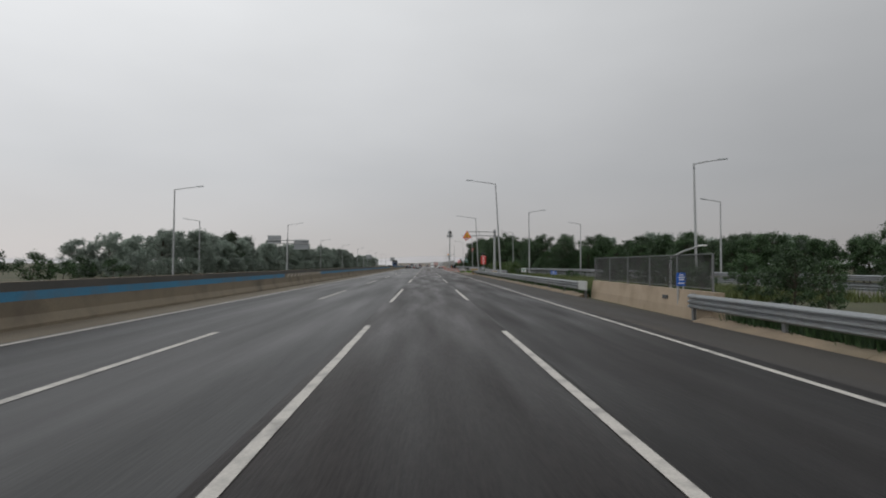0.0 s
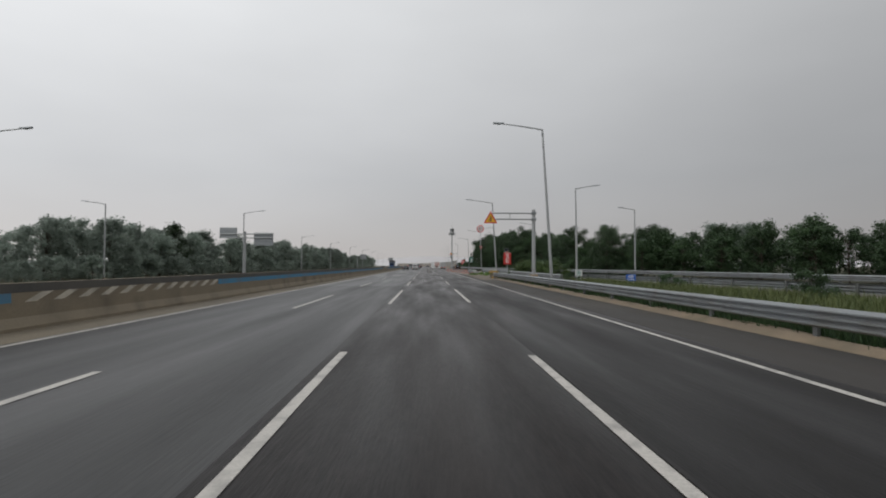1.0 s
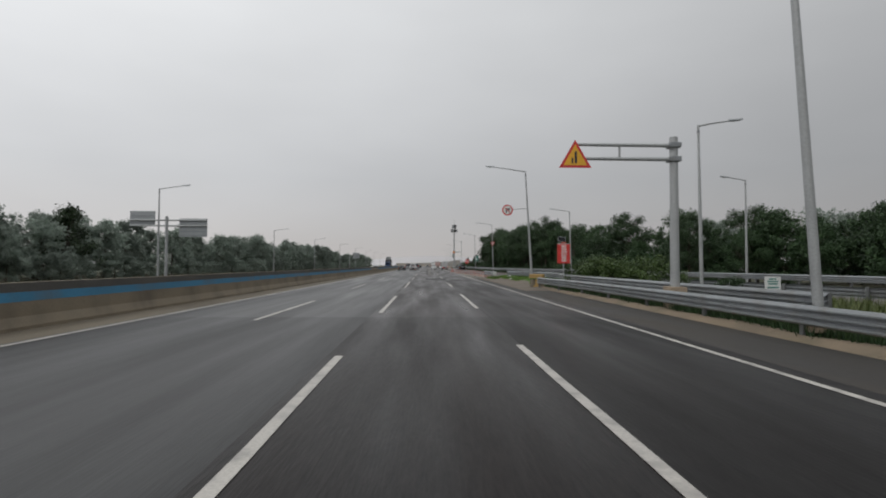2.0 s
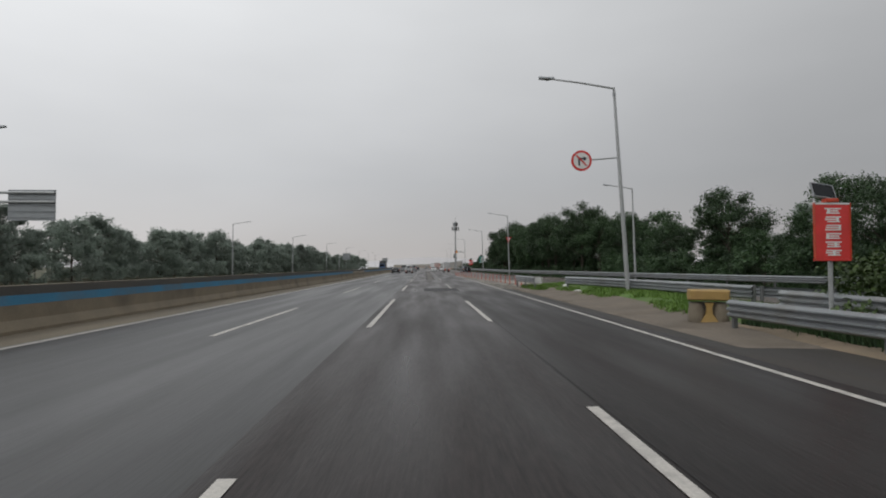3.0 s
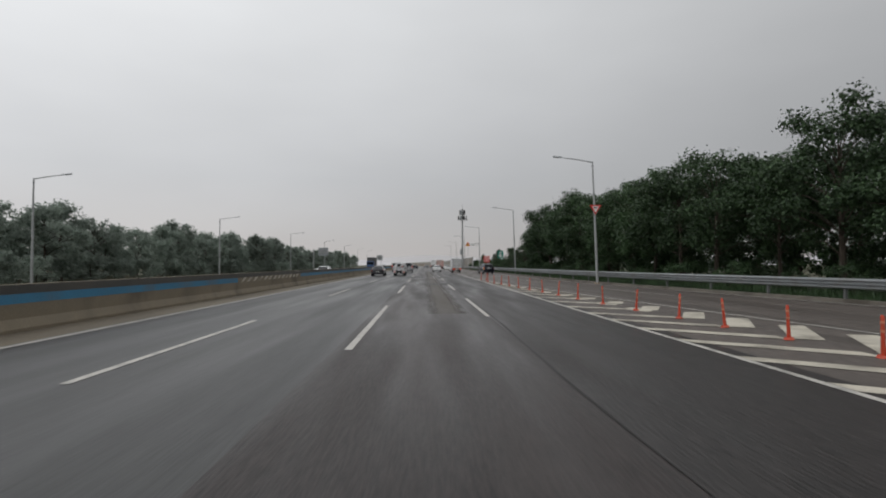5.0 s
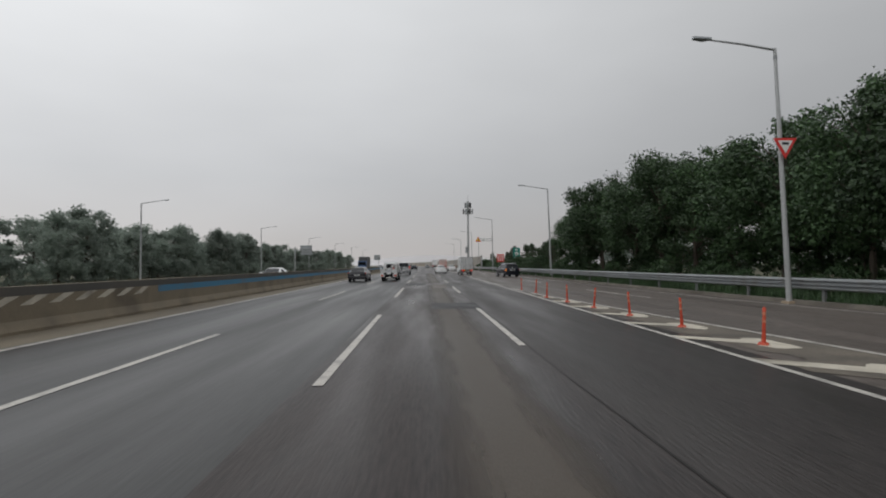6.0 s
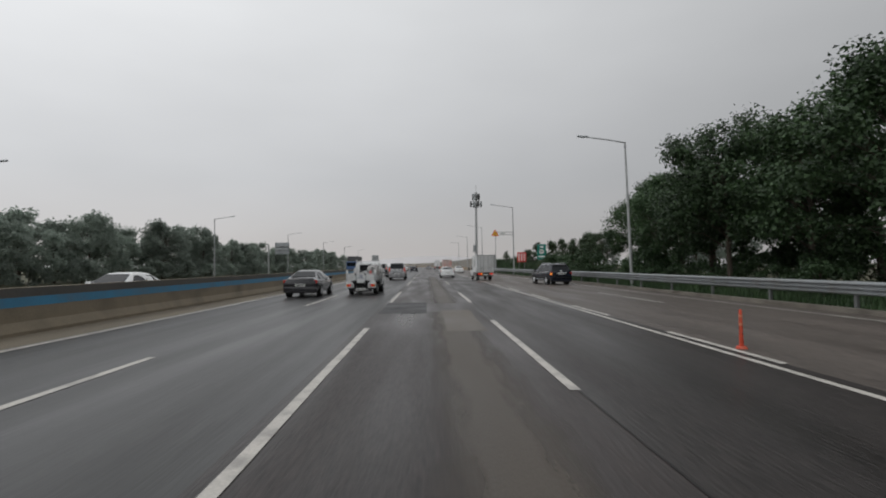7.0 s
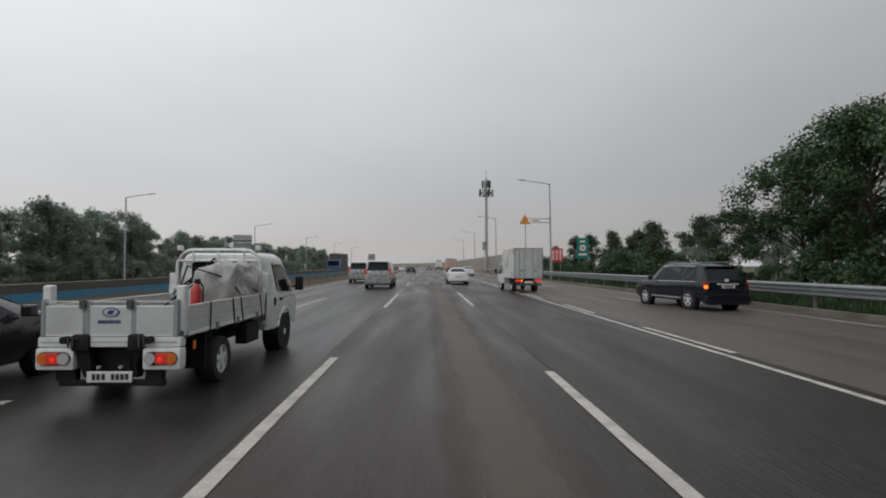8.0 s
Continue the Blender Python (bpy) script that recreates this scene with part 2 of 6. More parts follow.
def leaf_mat(name, base, tips, through_light=0.0):
    m = bpy.data.materials.new(name)
    m.use_nodes = True
    n, l = m.node_tree.nodes, m.node_tree.links
    b = n["Principled BSDF"]
    geo = n.new("ShaderNodeNewGeometry")
    info = n.new("ShaderNodeObjectInfo")
    co = n.new("ShaderNodeTexCoord")
    big = n.new("ShaderNodeTexNoise")
    big.inputs["Scale"].default_value = 0.7
    l.new(co.outputs["Object"], big.inputs["Vector"])
    add = n.new("ShaderNodeMath")
    add.operation = "ADD"
    l.new(geo.outputs["Random Per Island"], add.inputs[0])
    l.new(big.outputs[0], add.inputs[1])
    mr = n.new("ShaderNodeMapRange")
    mr.inputs[1].default_value, mr.inputs[2].default_value = 0.3, 1.5
    l.new(add.outputs[0], mr.inputs[0])
    mx = n.new("ShaderNodeMix")
    mx.data_type = "RGBA"
    mx.inputs[6].default_value, mx.inputs[7].default_value = (*base, 1), (*tips, 1)
    l.new(mr.outputs[0], mx.inputs[0])
    k = n.new("ShaderNodeMapRange")
    k.inputs[3].default_value, k.inputs[4].default_value = 0.75, 1.25
    l.new(info.outputs["Random"], k.inputs[0])
    sc = n.new("ShaderNodeVectorMath")
    sc.operation = "SCALE"
    l.new(mx.outputs[2], sc.inputs[0])
    l.new(k.outputs[0], sc.inputs["Scale"])
    l.new(sc.outputs[0], b.inputs["Base Color"])
    b.inputs["Roughness"].default_value = 0.55
    b.inputs["Specular IOR Level"].default_value = 0.35
    if through_light:
        tr = n.new("ShaderNodeBsdfTranslucent")
        l.new(sc.outputs[0], tr.inputs["Color"])
        ms = n.new("ShaderNodeMixShader")
        ms.inputs[0].default_value = through_light
        l.new(b.outputs[0], ms.inputs[1])
        l.new(tr.outputs[0], ms.inputs[2])
        l.new(ms.outputs[0], n["Material Output"].inputs["Surface"])
    return m


M_BAG = mat("white_plastic", (0.72, 0.72, 0.70), 0.4, vary=0.12, scale=3)
M_LEAF = leaf_mat("broad_leaves", (0.014, 0.030, 0.014), (0.062, 0.113, 0.044), 0.12)
# distance haze is put into this leaf colour, paler than the foliage itself
M_LEAF_HAZE = leaf_mat("haze_painted_leaves", (0.215, 0.260, 0.224), (0.285, 0.330, 0.282), 0.62)
M_PINE = leaf_mat("pine_needles", (0.022, 0.042, 0.020), (0.05, 0.08, 0.035))
M_GRASS = leaf_mat("grass_blades", (0.055, 0.115, 0.016), (0.14, 0.24, 0.042))
M_BUSH = leaf_mat("bush_leaves", (0.026, 0.05, 0.012), (0.085, 0.135, 0.035))
M_WEED = leaf_mat("green_weeds", (0.058, 0.092, 0.024), (0.15, 0.175, 0.055))

M_WHITE = mat("white_car_paint", (0.72, 0.73, 0.73), 0.3, vary=0.05, scale=1.0, fine=12, coat=0.4, stain=(0.45, 0.43, 0.40), stain_amt=0.35, stain_scale=1.3)
M_ALU = mat("brushed_aluminium_panel", (0.62, 0.63, 0.63), 0.42, metal=0.3, vary=0.06, scale=2, fine=30, detail_amt=0.03, stain=(0.38, 0.37, 0.35), stain_amt=0.4, stain_scale=1.6)
M_SILVER = mat("silver_car_paint", (0.25, 0.255, 0.26), 0.28, metal=0.5, vary=0.05, coat=0.5)
M_DARKCAR = mat("dark_grey_car_paint", (0.008, 0.010, 0.018), 0.2, metal=0.0, vary=0.1, spec=0.35, coat=0.35)
M_BLACKCAR = mat("black_car_paint", (0.012, 0.012, 0.015), 0.2, vary=0.1, coat=0.6)
M_BLUEBUS = mat("blue_bus_paint", (0.05, 0.10, 0.22), 0.35, vary=0.1, coat=0.3)
M_RUBBER = mat("tyre_rubber", (0.018, 0.018, 0.019), 0.8, vary=0.2, scale=6)
M_BLACK = mat("black_plastic", (0.011, 0.011, 0.012), 0.65, vary=0.2, spec=0.3)
M_RIM = mat("alloy_rim", (0.72, 0.73, 0.74), 0.35, metal=0.2, vary=0.1)
M_GLASS = glass_mat("tinted_car_glass", (0.012, 0.014, 0.016))
M_RED_ON = lamp_mat("lit_red_lens", (0.60, 0.025, 0.012), 0.75)
M_RED_DIM = lamp_mat("glowing_red_lens", (0.42, 0.03, 0.018), 0.32)
M_RED = mat("red_lens", (0.42, 0.02, 0.015), 0.2, vary=0.1, coat=0.5)
M_AMBER = lamp_mat("amber_lens", (0.50, 0.13, 0.02), 0.10)
M_AMBER_ON = lamp_mat("lit_amber_lens", (0.90, 0.28, 0.03), 1.0)
M_CLEAR = mat("clear_lens", (0.45, 0.45, 0.44), 0.2, vary=0.05, coat=0.5)
M_PLATE = mat("number_plate_white", (0.68, 0.69, 0.66), 0.4, vary=0.05)
M_INK = mat("dark_ink", (0.03, 0.03, 0.04), 0.5, vary=0.05)
M_NAVY = mat("navy_badge", (0.03, 0.05, 0.16), 0.4, vary=0.05)
M_FIRE = mat("red_extinguisher_paint", (0.45, 0.03, 0.025), 0.35, vary=0.1, coat=0.3)
M_FILM = mat("clear_plastic_sheet", (0.50, 0.49, 0.48), 0.25, vary=0.18, scale=3.5, fine=14, bump=0.5, stain=(0.40, 0.37, 0.34), stain_amt=0.6, stain_scale=2.0)
M_FILM.node_tree.nodes["Principled BSDF"].inputs["Alpha"].default_value = 0.68
M_RUST = mat("rust_red_load", (0.22, 0.07, 0.04), 0.7, vary=0.3)
M_ORANGE = mat("orange_delineator", (0.50, 0.058, 0.024), 0.5, vary=0.12, scale=5, stain=(0.35, 0.12, 0.06), stain_amt=0.5, stain_scale=4)
M_REFL = mat("worn_pale_reflector", (0.58, 0.22, 0.13), 0.5, vary=0.15)
M_SIGN_YEL = mat("sign_yellow", (0.80, 0.42, 0.03), 0.4, vary=0.06)
M_SIGN_RED = mat("sign_red", (0.62, 0.045, 0.04), 0.4, vary=0.1)
M_SIGN_WHITE = mat("sign_white", (0.72, 0.72, 0.70), 0.4, vary=0.05)
M_SIGN_GREEN = mat("sign_green", (0.015, 0.20, 0.155), 0.4, vary=0.08)
M_SIGN_BLUE = mat("sign_blue", (0.02, 0.12, 0.50), 0.4, vary=0.08)
M_SIGN_BACK = mat("sign_back_aluminium", (0.34, 0.36, 0.37), 0.5, metal=0.3, vary=0.1, scale=1.5)
M_FADED = mat("faded_red_and_white_tarp", (0.52, 0.40, 0.37), 0.6, vary=0.1, scale=0.4, stain=(0.48, 0.10, 0.07), stain_amt=0.8, stain_scale=0.5)
M_NOISEWALL = mat("noise_barrier_panel", (0.30, 0.27, 0.23), 0.7, vary=0.12, scale=0.3, fine=5, per_piece=0.12)
# haze over the hills is painted: a pale base colour plus added emission
M_HILL = mat("far_haze_glow", (0.33, 0.325, 0.33), 1.0, vary=0.05, scale=0.02, fine=0.3)
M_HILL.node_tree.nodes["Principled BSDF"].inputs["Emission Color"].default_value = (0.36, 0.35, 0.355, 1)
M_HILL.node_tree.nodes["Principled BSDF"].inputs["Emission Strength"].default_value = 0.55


# ---------- mesh helpers ----------
def mesh_of(name, bm, material, smooth=False):
    me = bpy.data.meshes.new(name)
    bmesh.ops.recalc_face_normals(bm, faces=bm.faces)
    bm.to_mesh(me)
    bm.free()
    for m in (material if isinstance(material, (list, tuple)) else [material]):
        me.materials.append(m)
    if smooth:
        me.shade_smooth()
        me.set_sharp_from_angle(angle=radians(38))
    return me


def part(name, bm, material, parent, label="", smooth=False):
    ob = new(name, mesh_of(name, bm, material, smooth))
    ob.parent = parent
    if label:
        tagged(ob, label)
    return ob


def piece(name, me, parent, m=None):
    ob = new(name, me)
    ob.parent = parent
    if m is not None:
        ob.matrix_basis = m
    return ob


def thing(name, label, category, m=None, group="", kind=""):
    ob = tagged(new(name), label, category, group, kind)
    if m is not None:
        ob.matrix_basis = m
    return ob


def box(bm, x0, x1, y0, y1, z0, z1, bevel=0.0):
    r = bmesh.ops.create_cube(bm, size=1, matrix=Matrix.LocRotScale(((x0 + x1) / 2, (y0 + y1) / 2, (z0 + z1) / 2), None,
                                                                      (x1 - x0, y1 - y0, z1 - z0)))
    if bevel:
        es = list({e_ for v in r["verts"] for e_ in v.link_edges})
        bmesh.ops.bevel(bm, geom=es, offset=bevel, segments=2, affect="EDGES", profile=0.6)
    return bm


def boxes(*rows, bevel=0.0):
    bm = bmesh.new()
    for r in rows:
        box(bm, *r, bevel=bevel)
    return bm


def tube(bm, path, radii, n=8, cap=True):
    """A tube along a path of points, with a radius at each."""
    path = [Vector(p) for p in path]
    if not isinstance(radii, (list, tuple)):
        radii = [radii] * len(path)
    rings = []
    for i, p in enumerate(path):
        d = (path[min(i + 1, len(path) - 1)] - path[max(i - 1, 0)]).normalized()
        side = d.orthogonal().normalized() if abs(d.z) > 0.95 else d.cross(Vector((0, 0, 1))).normalized()
        up = side.cross(d)
        rings.append([bm.verts.new(p + radii[i] * (math.cos(a) * side + math.sin(a) * up)) for a in (2 * math.pi * k / n for k in range(n))])
    for a, b in zip(rings, rings[1:]):
        for k in range(n):
            bm.faces.new((a[k], a[(k + 1) % n], b[(k + 1) % n], b[k]))
    if cap:
        bm.faces.new(rings[0][::-1])
        bm.faces.new(rings[-1])
    return bm


def tubes(*rows, n=8):
    bm = bmesh.new()
    for path, r in rows:
        tube(bm, path, r, n)
    return bm


def loft(bm, rings, close=True, caps=True):
    vs = [[bm.verts.new(p) for p in r] for r in rings]
    n = len(vs[0])
    for a, b in zip(vs, vs[1:]):
        for k in range(n if close else n - 1):
            bm.faces.new((a[k], a[(k + 1) % n], b[(k + 1) % n], b[k]))
    if caps:
        bm.faces.new(vs[0][::-1])
        bm.faces.new(vs[-1])
    return bm


def slab(bm, pts, depth):
    """A flat outline (3D points in one plane) made solid: depth is the offset vector of its back."""
    d = Vector(depth)
    return loft(bm, [[Vector(p) for p in pts], [Vector(p) + d for p in pts]])


def disc(bm, c, r, axis, half, n=20):
    """A short cylinder round c along axis 'x' or 'y'."""
    c = Vector(c)
    d = Vector((half, 0, 0)) if axis == "x" else Vector((0, half, 0))
    return tube(bm, [c - d, c + d], r, n)


def strip(name, pts_l, pts_r, z, material, kind_label, category, thick=0.0):
    """A flat sheet of the setting between two lines of (x, y)."""
    bm = bmesh.new()
    a = [bm.verts.new((x, y, z)) for x, y in pts_l]
    b = [bm.verts.new((x, y, z)) for x, y in pts_r]
    for i in range(len(a) - 1):
        bm.faces.new((a[i], b[i], b[i + 1], a[i + 1]))
    ob = new(name, mesh_of(name, bm, material))
    return tagged(ob, kind_label, category, kind="structure")


def curve_at(knots, y):
    """x of a smooth line through (x, y) knots, at y."""
    ys = [k[1] for k in knots]
    if y <= ys[0]:
        i = 0
    elif y >= ys[-1]:
        i = len(ys) - 2
    else:
        i = max(j for j in range(len(ys) - 1) if ys[j] <= y)
    x0, y0 = knots[i]
    x1, y1 = knots[i + 1]
    m0 = (x1 - knots[i - 1][0]) / (y1 - knots[i - 1][1]) if i > 0 else (x1 - x0) / (y1 - y0)
    m1 = (knots[i + 2][0] - x0) / (knots[i + 2][1] - y0) if i + 2 < len(knots) else (x1 - x0) / (y1 - y0)
    h = y1 - y0
    t = min(max((y - y0) / h, -3), 3)
    if t < 0 or t > 1:
        return x0 + (y - y0) * (x1 - x0) / h
    return ((2 * t ** 3 - 3 * t ** 2 + 1) * x0 + (t ** 3 - 2 * t ** 2 + t) * h * m0 + (-2 * t ** 3 + 3 * t ** 2) * x1 + (t ** 3 - t ** 2) * h * m1)


def line_pts(knots, y0, y1, step):
    n = max(2, int(round(abs(y1 - y0) / step)) + 1)
    return [(curve_at(knots, y0 + (y1 - y0) * i / (n - 1)), y0 + (y1 - y0) * i / (n - 1)) for i in range(n)]


# ---------- ground, roads ----------
Y0, Y1 = -80.0, 900.0
MAIN_R = 8.1          # outer edge of the paved shoulder
RAMP_L = [(27.0, -20.0), (24.0, 30.0), (19.5, 62.0), (15.6, 90.0), (12.4, 114.0), (9.4, 135.0), (7.6, 150.0), (5.75, 167.0)]
RAMP_R = [(36.0, -20.0), (33.5, 30.0), (28.4, 68.0), (25.4, 92.0), (20.2, 118.0), (17.2, 138.0), (14.6, 156.0), (13.6, 178.0), (13.3, 200.0), (12.6, 240.0), (12.4, 400.0)]


def ground_height(x, y):
    """Gentle unevenness off the carriageways."""
    if x > 12 or x < -33:
        k = min((abs(x + 10) - 24) / 8, 1) if x < 0 else min((x - 12) / 10, 1)
        return -0.06 + max(k, 0) * 0.15 * noise.noise(Vector((x * 0.07, y * 0.05, 0)))
    return -0.06


bm = bmesh.new()
xs = [-2500, -600, -200, -90, -60, -48, -38, -33, -20, 0, 12, 18, 26, 36, 48, 64, 90, 200, 600, 2500]
ys = [-2500, -500, -150, -80] + [-40 + 20 * i for i in range(32)] + [700, 1000, 2000, 4500]
grid = [[bm.verts.new((x, y, ground_height(x, y) if abs(x) < 200 and -150 < y < 700 else -0.06)) for y in ys] for x in xs]
for i in range(len(xs) - 1):
    for j in range(len(ys) - 1):
        bm.faces.new((grid[i][j], grid[i + 1][j], grid[i + 1][j + 1], grid[i][j + 1]))
tagged(new("ground", mesh_of("ground", bm, M_GROUND)), "damp earth with weeds beside the motorway", "ground", kind="structure")

for name, x0, x1, stretches in (("road_lane", -1.75, 2.03, ((Y0, 64.2, M_ROAD_D), (64.2, 104.4, M_ROAD_M), (104.4, Y1, M_ROAD))),
                                ("road_outer_lane", 2.03, 5.9, ((Y0, 64.2, M_ROAD_RD), (64.2, 104.4, M_ROAD_RM), (104.4, Y1, M_ROAD_R)))):
    for ya, yb, m in stretches:
        strip(name, [(x0, ya), (x0, yb)], [(x1, ya), (x1, yb)], 0.0, m, "dark wet asphalt lane with worn tracks", "road")
strip("road_left_near", [(-8.6, Y0), (-8.6, 64.2)], [(-1.75, Y0), (-1.75, 64.2)], 0.0, M_ROAD_LD, "darker smooth wet asphalt lanes", "road")
strip("road_left_lanes", [(-8.6, 64.2), (-8.6, Y1)], [(-1.75, 64.2), (-1.75, Y1)], 0.0, M_ROAD_L, "smoother wet grey asphalt lanes with a sheen", "road")
strip("road_shoulder", [(5.9, Y0), (5.9, 118)], [(MAIN_R, Y0), (MAIN_R, 118)], 0.0, M_SHOULDER, "dirty paved shoulder beside the guard rail", "shoulder")
strip("road_median_shoulder", [(-10.0, Y0), (-10.0, Y1)], [(-8.6, Y0), (-8.6, Y1)], 0.0, M_SILT,
      "brown silted shoulder along the median barrier", "shoulder")
strip("road_opposite", [(-29.5, Y0), (-29.5, Y1)], [(-10.5, Y0), (-10.5, Y1)], 0.0, M_ROAD_L, "wet asphalt carriageway of the opposite direction", "road")
ramp_ys = [-20 + 6 * i for i in range(71)]
left_edge = [(curve_at(RAMP_L, y) - 0.6 if y < 113 else 5.9, y) for y in ramp_ys]
right_edge = [(curve_at(RAMP_R, y) + 0.5, y) for y in ramp_ys]
strip("road_ramp", left_edge, right_edge, -0.004, M_RAMP, "wet asphalt slip road joining the carriageway", "road")

strip("dirt_verge", [(MAIN_R, 84), (MAIN_R, 108), (5.9, 118)], [(9.6, 84), (11.2, 108), (12.0, 118)], -0.012, M_DIRT, "bare sandy dirt verge beside the shoulder", "verge")


def bank_height(x, y):
    """Low grassy bank between the shoulder and the slip road, tapering at both ends."""
    k = min(max((y - 80) / 12, 0), max((113.5 - y) / 7, 0), 1)
    z = curve_at([(-0.02, 6.42), (0.055, 6.5), (0.075, 7.1), (0.14, 7.9), (0.30, 8.7), (0.42, 9.6), (0.40, 11.4), (-0.05, 13.2)], x)
    return z * k + (0.05 * noise.noise(Vector((x * 1.3, y * 0.8, 4))) if 0.2 < k and 6.9 < x < 13 else 0) - (0.03 if k < 0.05 else 0)


for name, xs_, m, lab in (("dirt_bank", [6.42, 6.5, 6.7, 7.1, 7.5, 7.9, 8.3, 8.7], M_DIRT, "bare trodden dirt at the foot of the grassy bank"),
                          ("grass_bank", [8.7, 9.2, 9.7, 10.3, 10.9, 11.5, 12.2, 13.2], M_TURF, "low grassy bank between the roads")):
    bm = bmesh.new()
    bank = [[bm.verts.new((x, 80 + 1.0 * j, bank_height(x, 80 + 1.0 * j))) for j in range(35)] for x in xs_]
    for i in range(len(xs_) - 1):
        for j in range(34):
            bm.faces.new((bank[i][j], bank[i + 1][j], bank[i + 1][j + 1], bank[i][j + 1]))
    tagged(new(name, mesh_of(name, bm, m, True)), lab, "bank", kind="structure")

# patches of newer and of worn asphalt
for name, x0, x1, y0, y1, m in (("road_patch", -0.02, 2.35, 104.5, 108.9, M_PATCH),
                                ("road_patch", 0.2, 2.1, 156.1, 159.1, M_PATCH_OLD), ("road_patch", -1.62, 0.05, 177.4, 182.5, M_PATCH_OLD),
                                ("road_patch", 0.05, 1.5, 132.0, 178.0, M_WORN), ("road_patch", 0.15, 1.55, 182.0, 230.0, M_WORN)):
    bm = bmesh.new()
    n = 14 if m is not M_WORN else int((y1 - y0) * 4)
    zz = 0.006 if m is not M_WORN else 0.003
    rows = []
    for i in range(n + 1):
        y = y0 + (y1 - y0) * i / n
        edge = []
        for x, k in ((x0, 3), (x1, 7)):
            if m is not M_WORN:
                edge.append(x + 0.03 * noise.noise(Vector((x, y * 0.9, k))))
            else:
                edge.append(x + 0.06 * noise.noise(Vector((x, y * 0.15, k))) + 0.05 * noise.noise(Vector((x, y * 0.9, k))) + 0.05 * noise.noise(Vector((x, y * 3.1, k))))
        rows.append((bm.verts.new((edge[0], y, zz)), bm.verts.new((edge[1], y, zz))))
    for a, b in zip(rows, rows[1:]):
        bm.faces.new((a[0], a[1], b[1], b[0]))
    tagged(new(name, mesh_of(name, bm, m)), "newer black asphalt patch in the lane" if m is not M_WORN else "worn pale strip of old asphalt in the lane",
           "road patch", kind="structure")


# pale worn patch between the wheel tracks
strip("road_patch", [(0.55, 172.6), (0.58, 175.5), (0.56, 178.5)], [(1.58, 172.6), (1.56, 175.5), (1.62, 178.5)], 0.0065, M_PALE_PATCH, "pale worn rectangular asphalt patch in the lane", "road patch")
ghost = [(175.1 + 0.4 * k, 0.10 * math.sin(math.pi * (k + 0.6) / 13.2) ** 0.5, 0.03 * noise.noise(Vector((k * 0.9, 2, 6)))) for k in range(13)]
strip("road_patch", [(1.93 - w + j, y) for y, w, j in ghost], [(1.95 + w - j, y) for y, w, j in ghost], 0.0068, M_GHOST, "pale ghost of a worn-off lane dash", "road patch")

# dark tar seams between the lanes
for x0, ya, yb in ((2.06, -60, 330),):
    bm = bmesh.new()
    rows = []
    for i in range(int((yb - ya) / 1.2)):
        y = ya + 1.2 * i
        c = x0 + 0.11 * noise.noise(Vector((x0 * 5, y * 0.12, 1))) + 0.02 * noise.noise(Vector((x0 * 5, y * 0.7, 2)))
        w = 0.016 + 0.020 * noise.noise(Vector((x0, y * 0.3, 9)))
        rows.append((bm.verts.new((c - w, y, 0.005)), bm.verts.new((c + w, y, 0.005))))
    for a, b in zip(rows, rows[1:]):
        bm.faces.new((a[0], a[1], b[1], b[0]))
    tagged(new("road_seam", mesh_of("road_seam", bm, M_SEAM)), "dark wavering tar seam along the lane", "road seam", kind="structure")


# ---------- road markings ----------
def marking(name, pts, width, label, group=""):
    """One painted line along (x, y) points, with slightly ragged edges."""
    bm = bmesh.new()
    n = len(pts)
    rows = []
    for i, (x, y) in enumerate(pts):
        a = Vector(pts[max(i - 1, 0)])
        b = Vector(pts[min(i + 1, n - 1)])
        d = (b - a).normalized()
        s = Vector((d.y, -d.x)) * width / 2
        j = 0.008 * noise.noise(Vector((x * 3, y * 3, 0)))
        rows.append([bm.verts.new((x - s.x + j, y - s.y, 0.008)), bm.verts.new((x + s.x + j, y + s.y, 0.008))])
    for a, b in zip(rows, rows[1:]):
        bm.faces.new((a[0], a[1], b[1], b[0]))
    return tagged(new(name, mesh_of(name, bm, M_PAINT)), label, "road marking", group, "structure")


XL, XR, XL2, XL3, XE = -1.55, 1.99, -4.99, -8.38, 5.47
DASH_L = [(2.7, 13.9), (22.4, 33.9), (45.7, 57.4), (65.5, 74.8), (84.6, 96.2), (105.3, 115.0), (124.9, 135.3), (144.4, 154.2), (163.2, 173.4), (182.7, 191.8),
          (202.6, 212.2)]
DASH_R = [(2.0, 12.8), (23.8, 33.5), (46.6, 58.6), (67.4, 76.7), (85.9, 94.9), (108.6, 117.3), (131.0, 139.4), (147.6, 156.4), (166.5, 175.0), (182.3, 190.5),
          (203.3, 213.5)]
while DASH_L[-1][1] < 560:
    DASH_L.append((DASH_L[-1][0] + 20, DASH_L[-1][1] + 20))
    DASH_R.append((DASH_R[-1][0] + 20, DASH_R[-1][1] + 20))
DASH_L2 = [(4.0, 12.5)] + [(24.0 + 19.65 * i, 32.2 + 19.6 * i) for i in range(28)]
for line, dashes in ((XL, DASH_L), (XR, DASH_R), (XL2, DASH_L2)):
    for a, b in dashes:
        x = line + (curve_at([(0.02, 0), (0.03, 60), (0.06, 85), (0.07, 120), (0.0, 180)], min(a, 180)) if line == XL else -0.04 * min(max((75 - a) / 20, 0), 1) - (0.06 if 140 < a < 160 else 0) if line == XR else 0)
        marking("lane_dash", [(x, a + (b - a) * i / 10) for i in range(11)], 0.15, "worn white dash of a lane line on wet asphalt", "lane dashes")
